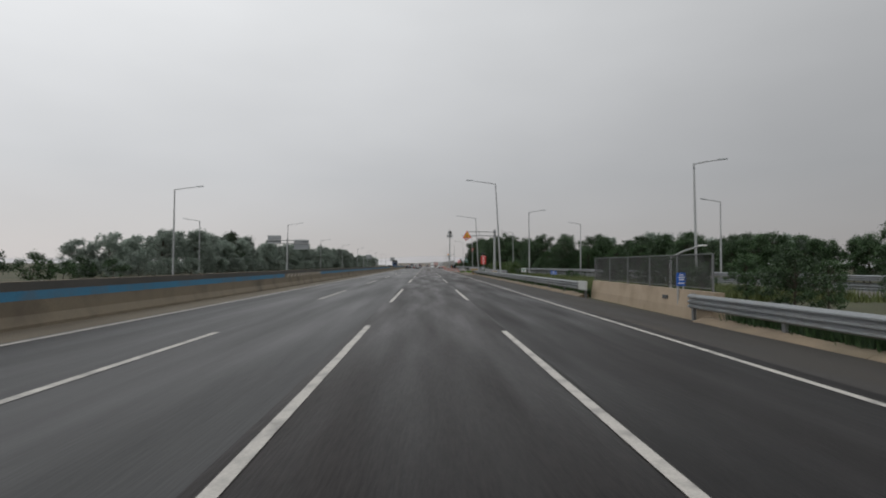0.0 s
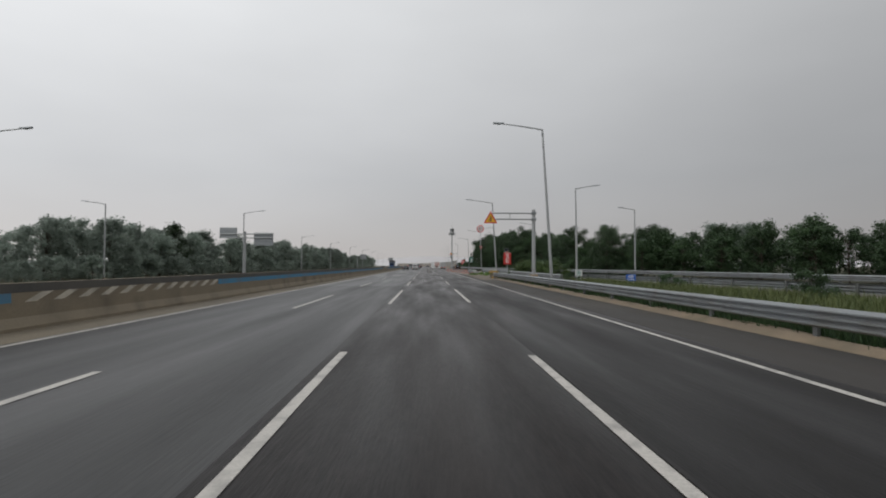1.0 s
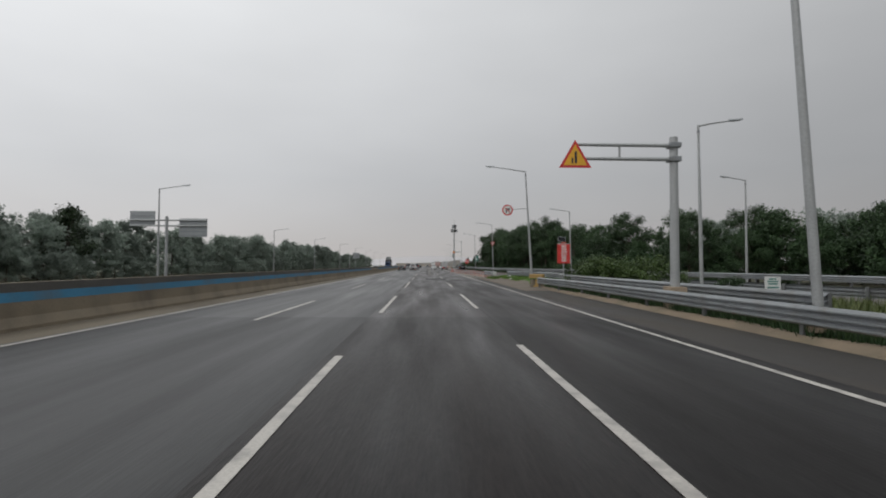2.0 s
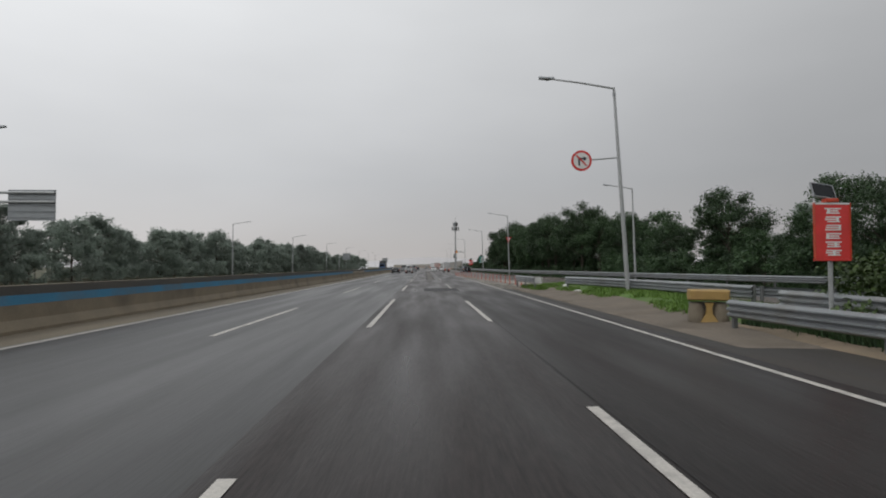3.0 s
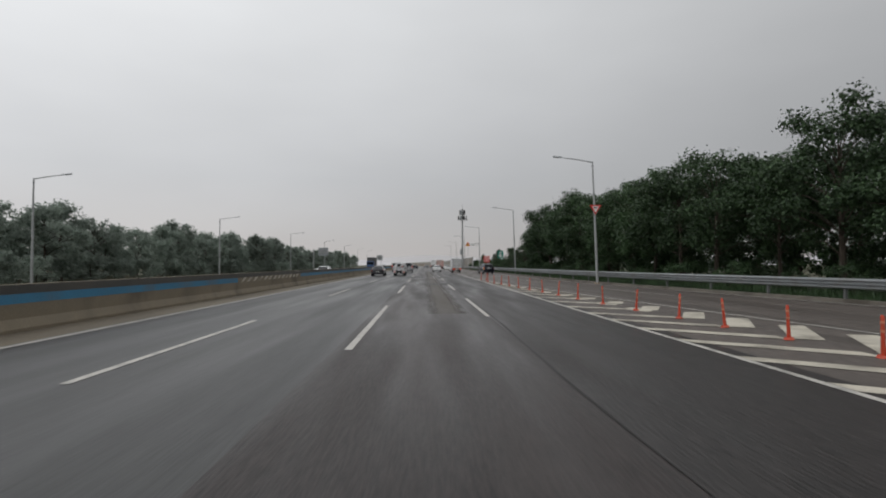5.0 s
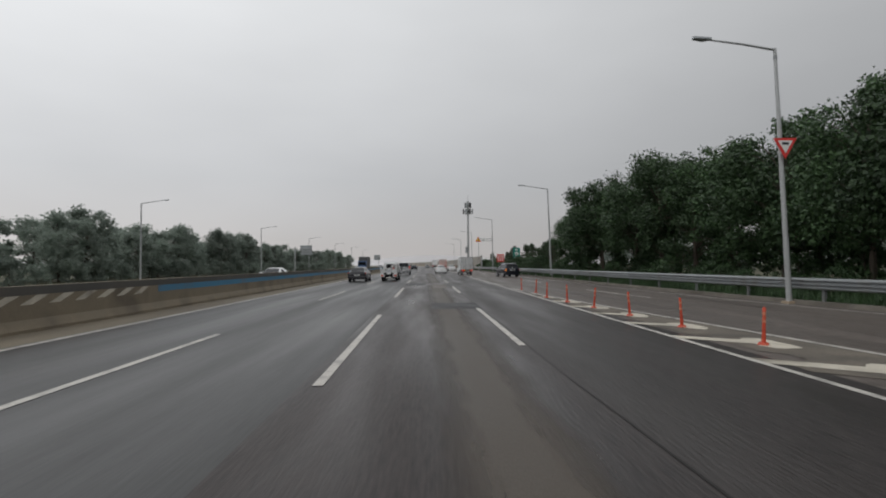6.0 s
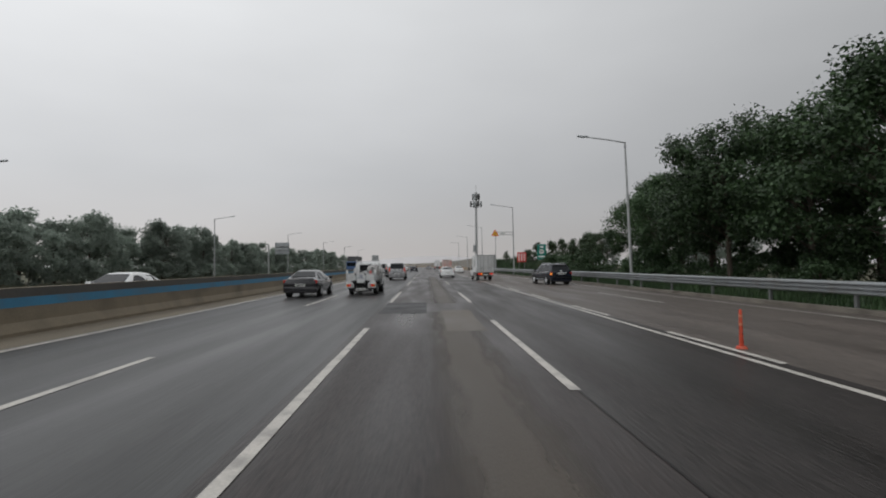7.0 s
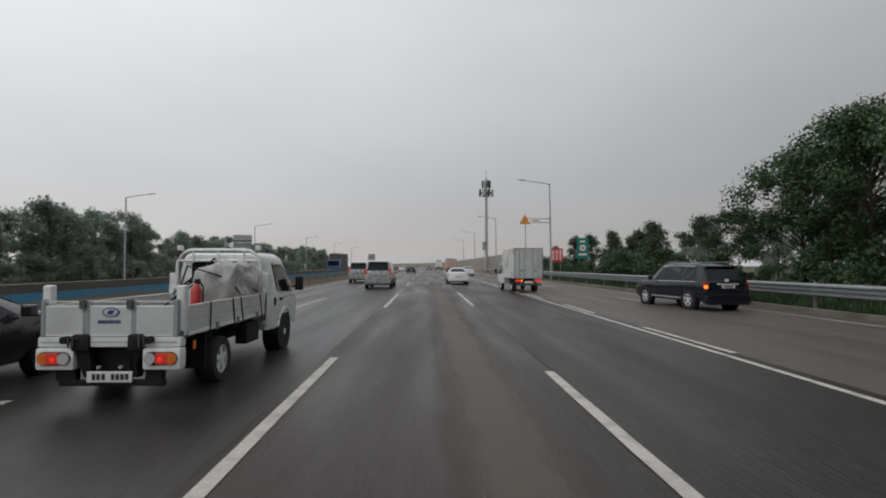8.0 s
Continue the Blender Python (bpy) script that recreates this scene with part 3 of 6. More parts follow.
marking("edge_line_left", [(XL3, Y0 + 10 * i) for i in range(70)], 0.15, "worn white edge line beside the median")
marking("edge_line_right", [(XE + 0.10 * min(max((Y0 + 8 * i - 150) / 25, 0), 1), Y0 + 8 * i) for i in range(55)], 0.14, "worn white edge line beside the shoulder")
for a in range(168, 330, 8):
    marking("lane_dash", [(XE + 0.40, a + i) for i in range(5)], 0.15, "short white dash beside the solid line", "exit dashes")
marking("ramp_line_left", line_pts(RAMP_L, 20, 166, 4), 0.15, "white edge line of the slip road")
marking("ramp_line_right", [(x - 0.45 - 0.6 * min(max((y - 140) / 30, 0), 1), y) for x, y in line_pts(RAMP_R, 20, 400, 5)], 0.15, "white outer edge line of the slip road")
for a in range(121, 400, 20):
    xm = lambda y: 10.0 if y > 178 else (curve_at(RAMP_L, min(y, 167)) + curve_at(RAMP_R, y)) / 2 + 0.3
    marking("lane_dash", [(xm(a + i), a + i) for i in range(0, 10, 2)], 0.15, "worn white dash of the slip road's lane line", "ramp dashes")

# painted chevrons of the gore between carriageway and slip road
def gore_mid(y):
    """x of the row of delineators, where the chevrons have their points."""
    return XE + (min(curve_at(RAMP_L, y), 12.6) - XE) * (0.46 + 0.14 * min(max((y - 120) / 40, 0), 1))


bm = bmesh.new()
rows = []
for i in range(64):
    y = 137.0 + 0.46 * i
    b = max(curve_at(RAMP_L, y) - 0.1, XE + 0.35)
    a = XE + 0.14 + (b - XE - 0.14) * min(max(0.24 + 0.55 * noise.noise(Vector((3, y * 0.9, 5))) + max(142 - y, 0) * 0.12, 0.02), 0.9)
    rows.append((bm.verts.new((a, y, 0.004)), bm.verts.new((b + 0.06 * noise.noise(Vector((7, y * 1.4, 1))), y, 0.004))))
for a, b in zip(rows, rows[1:]):
    bm.faces.new((a[0], a[1], b[1], b[0]))
tagged(new("gore_silt", mesh_of("gore_silt", bm, M_GRIT)), "sandy silt washed into the tip of the gore", "road silt", kind="structure")
GORE_YS = [106.4 + 2.15 * i for i in range(12)] + [132.8 + 2.9 * i for i in range(11)]
for y in GORE_YS:
    xv, xl = gore_mid(y), XE + 0.08
    yl = y + 0.75 * (xv - xl)
    bm = bmesh.new()
    bm.faces.new([bm.verts.new(p) for p in ((xl, yl, 0.008), (xv, y, 0.008), (xv, y + 0.6, 0.008), (xl, yl + 0.5, 0.008))])
    room = curve_at(RAMP_L, y + 3.5) - 0.15 - xv
    if room > 0.75 and y > 112:
        k = min((room - 0.62) / 3.0, 1)
        dx, dy = 3.0 * k, 4.4 * k + 0.3
        bm.faces.new([bm.verts.new(p) for p in ((xv + 0.01, y + 0.1, 0.008), (xv + 0.62, y - 0.1, 0.008), (xv + 0.62 + dx, y + dy, 0.008), (xv + 0.01 + dx, y + dy + 0.15, 0.008))])
    tagged(new("gore_chevron", mesh_of("gore_chevron", bm, M_GORE)), "worn cream chevron stripe in the gore", "road marking", "gore chevrons", "structure")


for k, y in enumerate(y for y in GORE_YS if y > 132):
    xv = gore_mid(y)
    bm = bmesh.new()
    ring = []
    for q in range(14):
        a = 2 * math.pi * q / 14
        r = 1 + 0.35 * noise.noise(Vector((math.cos(a) * 1.3, math.sin(a) * 1.3, k * 2.7)))
        ring.append(bm.verts.new((min(xv + 0.10 + 0.36 * r * math.cos(a), curve_at(RAMP_L, y) - 0.1), y + 0.25 + 0.75 * r * math.sin(a), 0.0068)))
    bm.faces.new(ring)
    tagged(new("gore_smear", mesh_of("gore_smear", bm, M_GORE)), "smeared cream paint at the end of a chevron", "road marking", "gore smears", "structure")


# ---------- median barrier ----------
med = thing("median_barrier", "brown stained concrete median barrier with a faded blue band", "barrier", kind="structure")
PROFILE = [(-0.30, 0.0), (-0.30, 0.08), (-0.17, 0.32), (-0.11, 1.17), (0.11, 1.17), (0.17, 0.32), (0.30, 0.08), (0.30, 0.0)]
bm = bmesh.new()
loft(bm, [[(-10.25 + x, y, z) for x, z in PROFILE] for y in (Y0, Y1)])
part("wall", bm, M_MEDIAN, med)


def barrier_face(z):
    """x of the carriageway face of the median barrier at height z."""
    return -10.25 + 0.17 + (z - 0.32) / (1.17 - 0.32) * (0.11 - 0.17)


def band(y0, y1, z0, z1, skew=0.0):
    bm = bmesh.new()
    slab(bm, [(barrier_face(z0) + 0.004, y0, z0), (barrier_face(z0) + 0.004, y1, z0), (barrier_face(z1) + 0.004, y1 + skew, z1),
              (barrier_face(z1) + 0.004, y0 + skew, z1)], (-0.02, 0, 0))
    return bm


for y0, y1 in ((Y0, Y1),):
    part("upper_band", band(y0, y1, 0.934, 1.165), M_SOOT, med, "soot-dark upper band")
for y0, y1 in ((-60, 37), (49.4, 143), (157, 560)):
    part("blue_band", band(y0, y1, 0.69, 0.93), M_BLUE, med, "faded blue painted band")
for start, count in ((37.4, 12), (143.4, 13)):
    for i in range(count):
        part("white_stripe", band(start + i, start + i + 0.42, 0.69, 0.93, 0.6), M_GORE, med, "white slanted stripe")
for i in range(0, 90):
    bm = boxes((-10.25 - 0.1205, -10.25 + 0.1205, 2.0 + i * 6.0, 2.03 + i * 6.0, 0.4, 1.172))
    part("joint", bm, M_DARKSTEEL, med)


# ---------- guard rails ----------
BEAM = [(-0.005, 0.34), (0.03, 0.355), (0.085, 0.385), (0.085, 0.42), (0.005, 0.46), (0.005, 0.49), (0.085, 0.53), (0.085, 0.57), (0.005, 0.61), (0.005, 0.64), (0.085, 0.68), (0.085, 0.715),
        (0.03, 0.765), (-0.01, 0.785)]


def guard_rail(pts, label, post_mat=M_POSTSTEEL, lift=0.0, facing=-1, beams=1, group="guard rails"):
    """W-beam rail along (x, y) points: a post and a beam for each stretch. facing: -1 when the beam looks to smaller x."""
    g = thing("guard_rail", label, "guard rail", pose(pts[0][0], pts[0][1], 0), group)
    o = Vector((pts[0][0], pts[0][1], 0))
    for i, (x, y) in enumerate(pts):
        p = Vector((x, y, 0)) - o
        bm = bmesh.new()
        box(bm, p.x - facing * 0.03 - 0.05, p.x - facing * 0.03 + 0.05, p.y - 0.06, p.y + 0.06, -0.1, lift + 0.80, bevel=0.012)
        part("post", bm, post_mat, g)
        if i + 1 < len(pts):
            q = Vector((*pts[i + 1], 0)) - o
            d = (q - p).normalized()
            nrm = Vector((d.y, -d.x, 0)) * (-facing)
            if nrm.x * facing < 0:
                nrm = -nrm
            for k in range(beams):
                bm = bmesh.new()
                ring = lambda c: [c + nrm * (0.04 + u) + Vector((0, 0, z + lift - 0.45 * k)) for u, z in BEAM] + \
                                 [c + nrm * (0.032 + u) + Vector((0, 0, z + lift - 0.45 * k)) for u, z in reversed(BEAM)]
                loft(bm, [ring(p - d * 0.1), ring(q + d * 0.1 + nrm * 0.004)])
                part("beam", bm, M_GALV, g, smooth=True)
    return g


main_rail = guard_rail([(8.45 - (0.2 if i == 13 else 0.5 if i == 14 else 0), 26.9 + 4.05 * i) for i in range(15)], "galvanised W-beam guard rail along the motorway shoulder")
part("end_wing", boxes((-0.14, -0.05, -0.55, 0.75, 0.34, 0.82), bevel=0.02), M_PALEZINC, main_rail, "pale weathered end plate")
guard_rail([(9.6, 60.0 + 4 * i) for i in range(7)], "galvanised guard rail guarding the lamp post", lift=0.22)
guard_rail([(10.7, 87.0), (10.6, 90.5), (10.3, 94.0), (9.6, 97.8), (8.7, 101.5)], "galvanised guard rail behind the grass strip", lift=0.24)
nose = guard_rail([(7.45, 104.9), (7.4, 108.0), (7.35, 111.0)], "galvanised guard rail at the gore nose with a flared end", lift=0.15)
bm = bmesh.new()
loft(bm, [[(x - 0.04, y, z0), (x - 0.05, y, (z0 + z1) / 2), (x - 0.04, y, z1), (x, y, z1), (x, y, z0)]
          for x, y, z0, z1 in ((0.0, 0.2, 0.52, 0.93), (0.02, -0.1, 0.52, 0.93), (0.18, -0.4, 0.54, 0.93), (0.36, -0.5, 0.55, 0.92), (0.46, -0.38, 0.57, 0.9))])
part("end_wing", bm, M_PALEZINC, nose, "pale weathered flared end wing", smooth=True)
guard_rail([(8.25, -44.4 + 4 * i) for i in range(16)], "galvanised W-beam guard rail on the bridge approach", beams=1)
rl = line_pts(RAMP_L, 24, 108, 4)
guard_rail([(x - 0.9, y) for x, y in rl], "galvanised guard rail beside the slip road", facing=1)
rr = line_pts(RAMP_R, 24, 300, 4)
guard_rail([(x + 0.35, y) for x, y in rr], "galvanised guard rail below the trees", lift=0.24)

# raised kerb and silt under the rails
kerb = thing("kerb", "dirt-covered concrete kerb under the guard rail", "kerb", kind="structure")
for i, xk in [(k, 8.16) for k in range(-10, -3)] + [(k, 8.36) for k in range(1, 20)]:
    y = 24.0 + 3.0 * i
    bm = bmesh.new()
    loft(bm, [[(xk + u + 0.05 * noise.noise(Vector((u * 4, yy * 0.8, 3))), yy, z * (1 + 0.5 * noise.noise(Vector((u * 3, yy * 0.6, 8))))) for u, z in
               ((-0.30, -0.04), (-0.26, 0.015), (-0.12, 0.075), (0.04, 0.125), (0.22, 0.14), (0.32, 0.12), (0.34, -0.05))] for yy in (y + 0.498 * q for q in range(7))])
    part("kerb_stone", bm, M_KERB, kerb)
kerb2 = thing("kerb", "pale concrete kerb along the slip road", "kerb", kind="structure")
for (xa, ya), (xb, yb) in zip(line_pts(RAMP_R, 100, 300, 4), line_pts(RAMP_R, 100, 300, 4)[1:]):
    bm = bmesh.new()
    loft(bm, [[(x + 0.05 + u, y, z) for u, z in ((0, -0.05), (0.03, 0.15), (0.25, 0.16), (0.25, -0.05))] for x, y in ((xa, ya), (xb, yb - 0.015))])
    part("kerb_stone", bm, M_KERB_DULL, kerb2)


# ---------- bridge parapet with mesh fence ----------
par = thing("parapet_wall", "tan weathered concrete parapet with a wire mesh fence", "parapet", kind="structure")
bm = bmesh.new()
loft(bm, [[(x + u, y, z) for u, z in ((-0.12, -0.1), (-0.10, 0.3), (0.0, 0.86), (0.28, 0.86), (0.28, -0.1))]
          for x, y in ((8.5, 14.8), (8.6, 18.0), (8.72, 22.0), (8.85, 26.8))])
part("wall", bm, M_CONC, par)
part("drain_plate", boxes((8.49, 8.53, 17.8, 18.15, 0.5, 0.62)), M_DARKSTEEL, par)
FENCE = lambda y: 8.66 + 0.018 * (y - 15)
for i in range(6):
    y = 15.2 + 2.26 * i
    part("fence_post", boxes((FENCE(y) - 0.025, FENCE(y) + 0.025, y - 0.025, y + 0.025, 0.84, 2.03)), M_POSTSTEEL, par)
for z, r in ((2.02, 0.014), (0.95, 0.014)):
    part("fence_rail", tubes(([(FENCE(15.2), 15.2, z), (FENCE(26.5), 26.5, z)], r)), M_POSTSTEEL, par)
bm = bmesh.new()
for i in range(160):
    y = 15.2 + 0.0706 * i
    for dy in (0.6, -0.6):
        y2 = min(max(y + dy, 15.2), 26.5)
        tube(bm, [(FENCE(y), y, 0.95), (FENCE(y2), y2, 2.02)], 0.006, 3, cap=False)
part("wire_mesh", bm, M_DARKSTEEL, par, "grey diamond wire mesh")


# bent white pole that leans out behind the fence
bp = thing("bent_pole", "bent white steel pole behind the mesh fence", "pole", pose(11.6, 23.9, 0))
part("post", tubes(([(0, 0, -0.6), (0, 0, 1.9), (0.03, -0.08, 2.06)], [0.06, 0.055, 0.05]), n=10), M_POLE, bp, smooth=True)
part("arm", tubes(([(0.03, -0.08, 2.06), (0.3, -0.8, 2.35), (0.6, -1.6, 2.55)], [0.05, 0.045, 0.04]), n=8), M_POLE, bp, smooth=True)
part("arm_head", boxes((0.5, 0.7, -1.95, -1.5, 2.52, 2.59), bevel=0.02), M_SIGN_WHITE, bp)


# ---------- lamps ----------
def street_lamp(x, y, top, arm, reach, label, base=-0.1, group="street lamps", lean=0.0):
    """Tapered pole with a rising arm (arm: -1 to smaller x, 1 to larger x) and a flat lantern. lean: degrees towards larger x."""
    g = thing("street_lamp", label, "street lamp", pose(x, y, 0, 0, lean, 0), group)
    bm = bmesh.new()
    tube(bm, [(0, 0, base), (0, 0, top * 0.5), (0, 0, top)], [0.11, 0.09, 0.06], 12)
    part("pole", bm, M_POLE, g, smooth=True)
    part("base_plate", boxes((-0.2, 0.2, -0.2, 0.2, base, base + 0.2), bevel=0.02), M_CONC, g)
    rise = reach * (0.12 + math.tan(radians(abs(lean))))
    part("arm", tubes(([(0, 0, top - 0.06), (arm * reach * 0.5, 0, top + rise * 0.5), (arm * reach, 0, top + rise)], [0.05, 0.045, 0.035])), M_POLE, g, smooth=True)
    bm = bmesh.new()
    x0, x1 = arm * (reach - 0.1), arm * (reach + 0.65)
    loft(bm, [[(u, -w, z + rise + top), (u, w, z + rise + top), (u, w * 0.8, z + 0.09 + rise + top), (u, -w * 0.8, z + 0.09 + rise + top)]
              for u, w, z in ((x0, 0.06, 0.0), (x0 + (x1 - x0) * 0.4, 0.16, -0.01), (x1, 0.11, 0.05))])
    part("lantern", bm, M_SIGN_BACK, g, smooth=True)
    part("band", tubes(([(0, 0, top - 0.45), (0, 0, top - 0.3)], 0.075), n=12), M_GALV, g)
    return g


LAMP = "tall grey steel street lamp"
street_lamp(8.72, 59.1, 11.15, -1, 2.75, LAMP + " leaning over the guard rail", 0.2, lean=-3.4)
street_lamp(9.85, 95.0, 10.4, -1, 3.0, LAMP + " that carries a round sign", lean=-3.4)
street_lamp(15.6, 76.4, 9.65, 1, 1.9, LAMP + " in the grass by the slip road", lean=-0.6)
street_lamp(20.7, 38.4, 9.55, 1, 2.0, LAMP + " in the grass by the slip road", lean=-0.8)
street_lamp(28.1, 91.8, 9.2, -1, 1.6, LAMP + " across the slip road")
street_lamp(33.0, 56.0, 8.9, -1, 1.6, LAMP + " across the slip road")
street_lamp(20.75, 120.1, 9.35, -1, 2.2, LAMP + " below the trees", lean=-1.5)
for x, y, top in ((14.5, 157.2, 10.3), (14.4, 195.0, 10.25), (13.2, 235.9, 10.3), (12.9, 276.0, 10.3), (12.9, 318.0, 10.3), (12.9, 360.0, 10.3)):
    street_lamp(x, y, top, -1, 2.7, LAMP + " beside the slip road", lean=-1.8 if y < 200 else -0.6)
for x, y, top in ((-27.4, 56.2, 9.7), (-27.1, 100.6, 9.3), (-32.6, 158.5, 8.9), (-32.1, 196.0, 8.8), (-31.8, 237.4, 8.9), (-31.5, 277.0, 8.9), (-31.5, 317.0, 8.9), (-31.5, 357.0, 8.9), (-31.5, 397.0, 8.9)):
    street_lamp(x, y, top, 1, 2.4, LAMP + " across the opposite carriageway")
street_lamp(-36.4, 83.0, 8.5, -1, 2.0, LAMP + " standing among the far trees")


# ---------- signs ----------
def tri_mesh(bm, cx, y, z0, side, depth):
    h = side * 0.866
    return slab(bm, [(cx - side / 2, y, z0), (cx + side / 2, y, z0), (cx, y, z0 + h)], (0, depth, 0))


def warning_triangle(parent, cx, y, z0, side):
    part("sign_rim", tri_mesh(bmesh.new(), cx, y, z0, side, 0.03), M_SIGN_RED, parent, "red rim of a triangular sign")
    part("sign_face", tri_mesh(bmesh.new(), cx, y - 0.006, z0 + side * 0.075, side * 0.74, 0.03), M_SIGN_YEL, parent, "yellow triangular sign face")
    s = side
    part("symbol", boxes((cx - 0.02 * s, cx + 0.05 * s, y - 0.014, y - 0.004, z0 + 0.14 * s, z0 + 0.5 * s),
                         (cx - 0.12 * s, cx - 0.07 * s, y - 0.014, y - 0.004, z0 + 0.14 * s, z0 + 0.3 * s)), M_INK, parent, "black arrow symbol")


gantry = thing("cantilever_sign", "grey cantilever post carrying a yellow triangular warning sign", "road sign", pose(8.9, 66.0, 0))
part("post", tubes(([(0, 0, -0.1), (0, 0, 3.2), (0, 0, 6.25)], [0.16, 0.15, 0.14]), n=14), M_POLE, gantry, smooth=True)
part("base_plate", boxes((-0.3, 0.3, -0.3, 0.3, -0.1, 0.9), bevel=0.03), M_CONC, gantry)
for z in (5.95, 5.45):
    part("arm", tubes(([(0, 0, z), (-3.6, 0, z)], [0.07, 0.055]), n=10), M_POLE, gantry)
    part("clamp", boxes((-0.2, 0.2, -0.2, 0.2, z - 0.09, z + 0.09), bevel=0.02), M_GALV, gantry)
part("brace", boxes((-2.0, -1.94, -0.03, 0.03, 5.45, 5.95)), M_POLE, gantry)
warning_triangle(gantry, -3.6, -0.12, 5.1, 1.15)

# round no-turn sign on its own arm from the lamp post
rs = thing("round_sign", "round white sign with red rim and black arrow on a bracket", "road sign", pose(7.53, 94.75, 6.71))
bm = bmesh.new()
disc(bm, (0, 0, 0), 0.5, "y", 0.015, 32)
part("sign_rim", bm, M_SIGN_RED, rs)
bm = bmesh.new()
disc(bm, (0, -0.008, 0), 0.39, "y", 0.015, 32)
part("sign_face", bm, M_SIGN_WHITE, rs)
part("symbol", boxes((-0.16, -0.08, -0.032, -0.022, -0.24, 0.08), (-0.16, 0.12, -0.032, -0.022, 0.06, 0.14)), M_INK, rs)
bm = bmesh.new()
slab(bm, [(0.10, -0.032, -0.02), (0.10, -0.032, 0.22), (0.26, -0.032, 0.10)], (0, 0.01, 0))
part("arrow_head", bm, M_INK, rs)
part("slash", slab(bmesh.new(), [(-0.27, -0.036, 0.22), (-0.22, -0.036, 0.27), (0.27, -0.036, -0.22), (0.22, -0.036, -0.27)], (0, 0.01, 0)), M_SIGN_RED, rs)
part("bracket", tubes(([(0.4, 0.05, 0.05), (1.90, 0.25, 0.22)], 0.035)), M_POLE, rs)

# red banner board
ban = thing("banner_board", "red notice board on a steel post with a solar panel", "notice board", pose(9.25, 82.0, 0) @ Matrix.Diagonal((0.92, 1, 1.0, 1)))
part("post", tubes(([(0, 0.02, -0.1), (0, 0.02, 3.18)], 0.05)), M_POLE, ban)
part("board", boxes((-0.44, 0.44, -0.07, -0.045, 1.81, 3.05), bevel=0.008), M_SIGN_RED, ban)
for z in (3.05, 1.77):
    part("rail", boxes((-0.45, 0.45, -0.08, 0.0, z, z + 0.04), bevel=0.01), M_SIGN_RED if z < 2 else M_SIGN_WHITE, ban)
for u in (-0.46, 0.44):
    part("side_frame", boxes((u, u + 0.02, -0.09, -0.03, 1.79, 3.09), bevel=0.004), M_ORANGE, ban)
tilt = Matrix.Translation((-0.12, 0, 3.22)) @ Matrix.Rotation(radians(-28), 4, "X") @ Matrix.Rotation(radians(10), 4, "Y")
bm = boxes((-0.26, 0.26, -0.02, 0.02, 0.0, 0.36), bevel=0.012)
bm.transform(tilt)
sol = part("solar_panel", bm, M_GLASS, ban, "small dark tilted solar panel")
bm = boxes((-0.275, 0.275, -0.028, 0.026, -0.02, 0.0), (-0.275, 0.275, -0.028, 0.026, 0.36, 0.38), (-0.275, -0.26, -0.028, 0.026, 0.0, 0.36), (0.26, 0.275, -0.028, 0.026, 0.0, 0.36))
bm.transform(tilt)
part("panel_frame", bm, M_GALV, sol)
part("warning_lamp", boxes((-0.16, 0.16, -0.1, 0.06, 3.10, 3.19), bevel=0.02), M_ORANGE, ban, "amber warning lamp box")
for k in range(6):
    bm = bmesh.new()
    top = 2.97 - 0.19 * k
    for j in range(3):
        box(bm, -0.19 + 0.02 * ((k * 5 + j * 3) % 4), 0.22 - 0.03 * ((k * 3 + j * 2) % 3), -0.076, -0.07, top - 0.05 * j - 0.03, top - 0.05 * j)
    box(bm, (-0.12, 0.1, 0.16, -0.16, 0.04, 0.0)[k], (-0.06, 0.16, 0.21, -0.1, 0.1, 0.06)[k], -0.0755, -0.07, top - 0.13, top)
    part("writing", bm, M_SIGN_WHITE, ban, "pale lettering bars")

# crash block at the end of the guard rail
M_CRASH = mat("weathered_yellow", (0.36, 0.235, 0.075), 0.6, vary=0.3, scale=2, stain=(0.2, 0.12, 0.06), stain_amt=0.6, stain_scale=2)
M_DRUM = mat("dusty_grey_rubber", (0.20, 0.17, 0.125), 0.8, vary=0.3, scale=3, stain=(0.1, 0.08, 0.06), stain_amt=0.6, stain_scale=3)
endp = thing("crash_cushion", "yellow crash block with dusty grey drums ending the guard rail", "crash cushion", pose(8.08, 84.95, 0.02, 0, 0, -22) @ Matrix.Diagonal((0.86, 1, 0.94, 1)))
bm = bmesh.new()
loft(bm, [[(-0.62, 0.05 - 0.1 * k, z), (-0.56, -0.06 - 0.1 * k, z), (0.56, -0.06 - 0.1 * k, z), (0.62, 0.05 - 0.1 * k, z), (0.6, 0.5, z), (-0.6, 0.5, z)] for z, k in ((0.70, 0), (0.74, 1), (0.98, 1), (1.02, 0.4))])
part("cap", bm, M_CRASH, endp)
part("body", boxes((-0.56, 0.56, 0.08, 0.46, -0.06, 0.64), bevel=0.03), M_DARKSTEEL, endp)
for u in (-0.36, 0.36):
    bm = bmesh.new()
    tube(bm, [(u, 0.16, 0.0), (u, 0.16, 0.1), (u, 0.16, 0.36), (u, 0.16, 0.62)], [0.23, 0.26, 0.25, 0.2], 18)
    part("drum", bm, M_DRUM, endp, "dusty grey drum", smooth=True)
bm = bmesh.new()
loft(bm, [[(-w, -0.08 - k, z), (w, -0.08 - k, z), (w, 0.2, z), (-w, 0.2, z)] for z, w, k in ((-0.04, 0.3, 0.04), (0.1, 0.24, 0.02), (0.3, 0.10, 0), (0.5, 0.08, 0), (0.63, 0.14, 0.01))])
part("foot", bm, M_CRASH, endp)

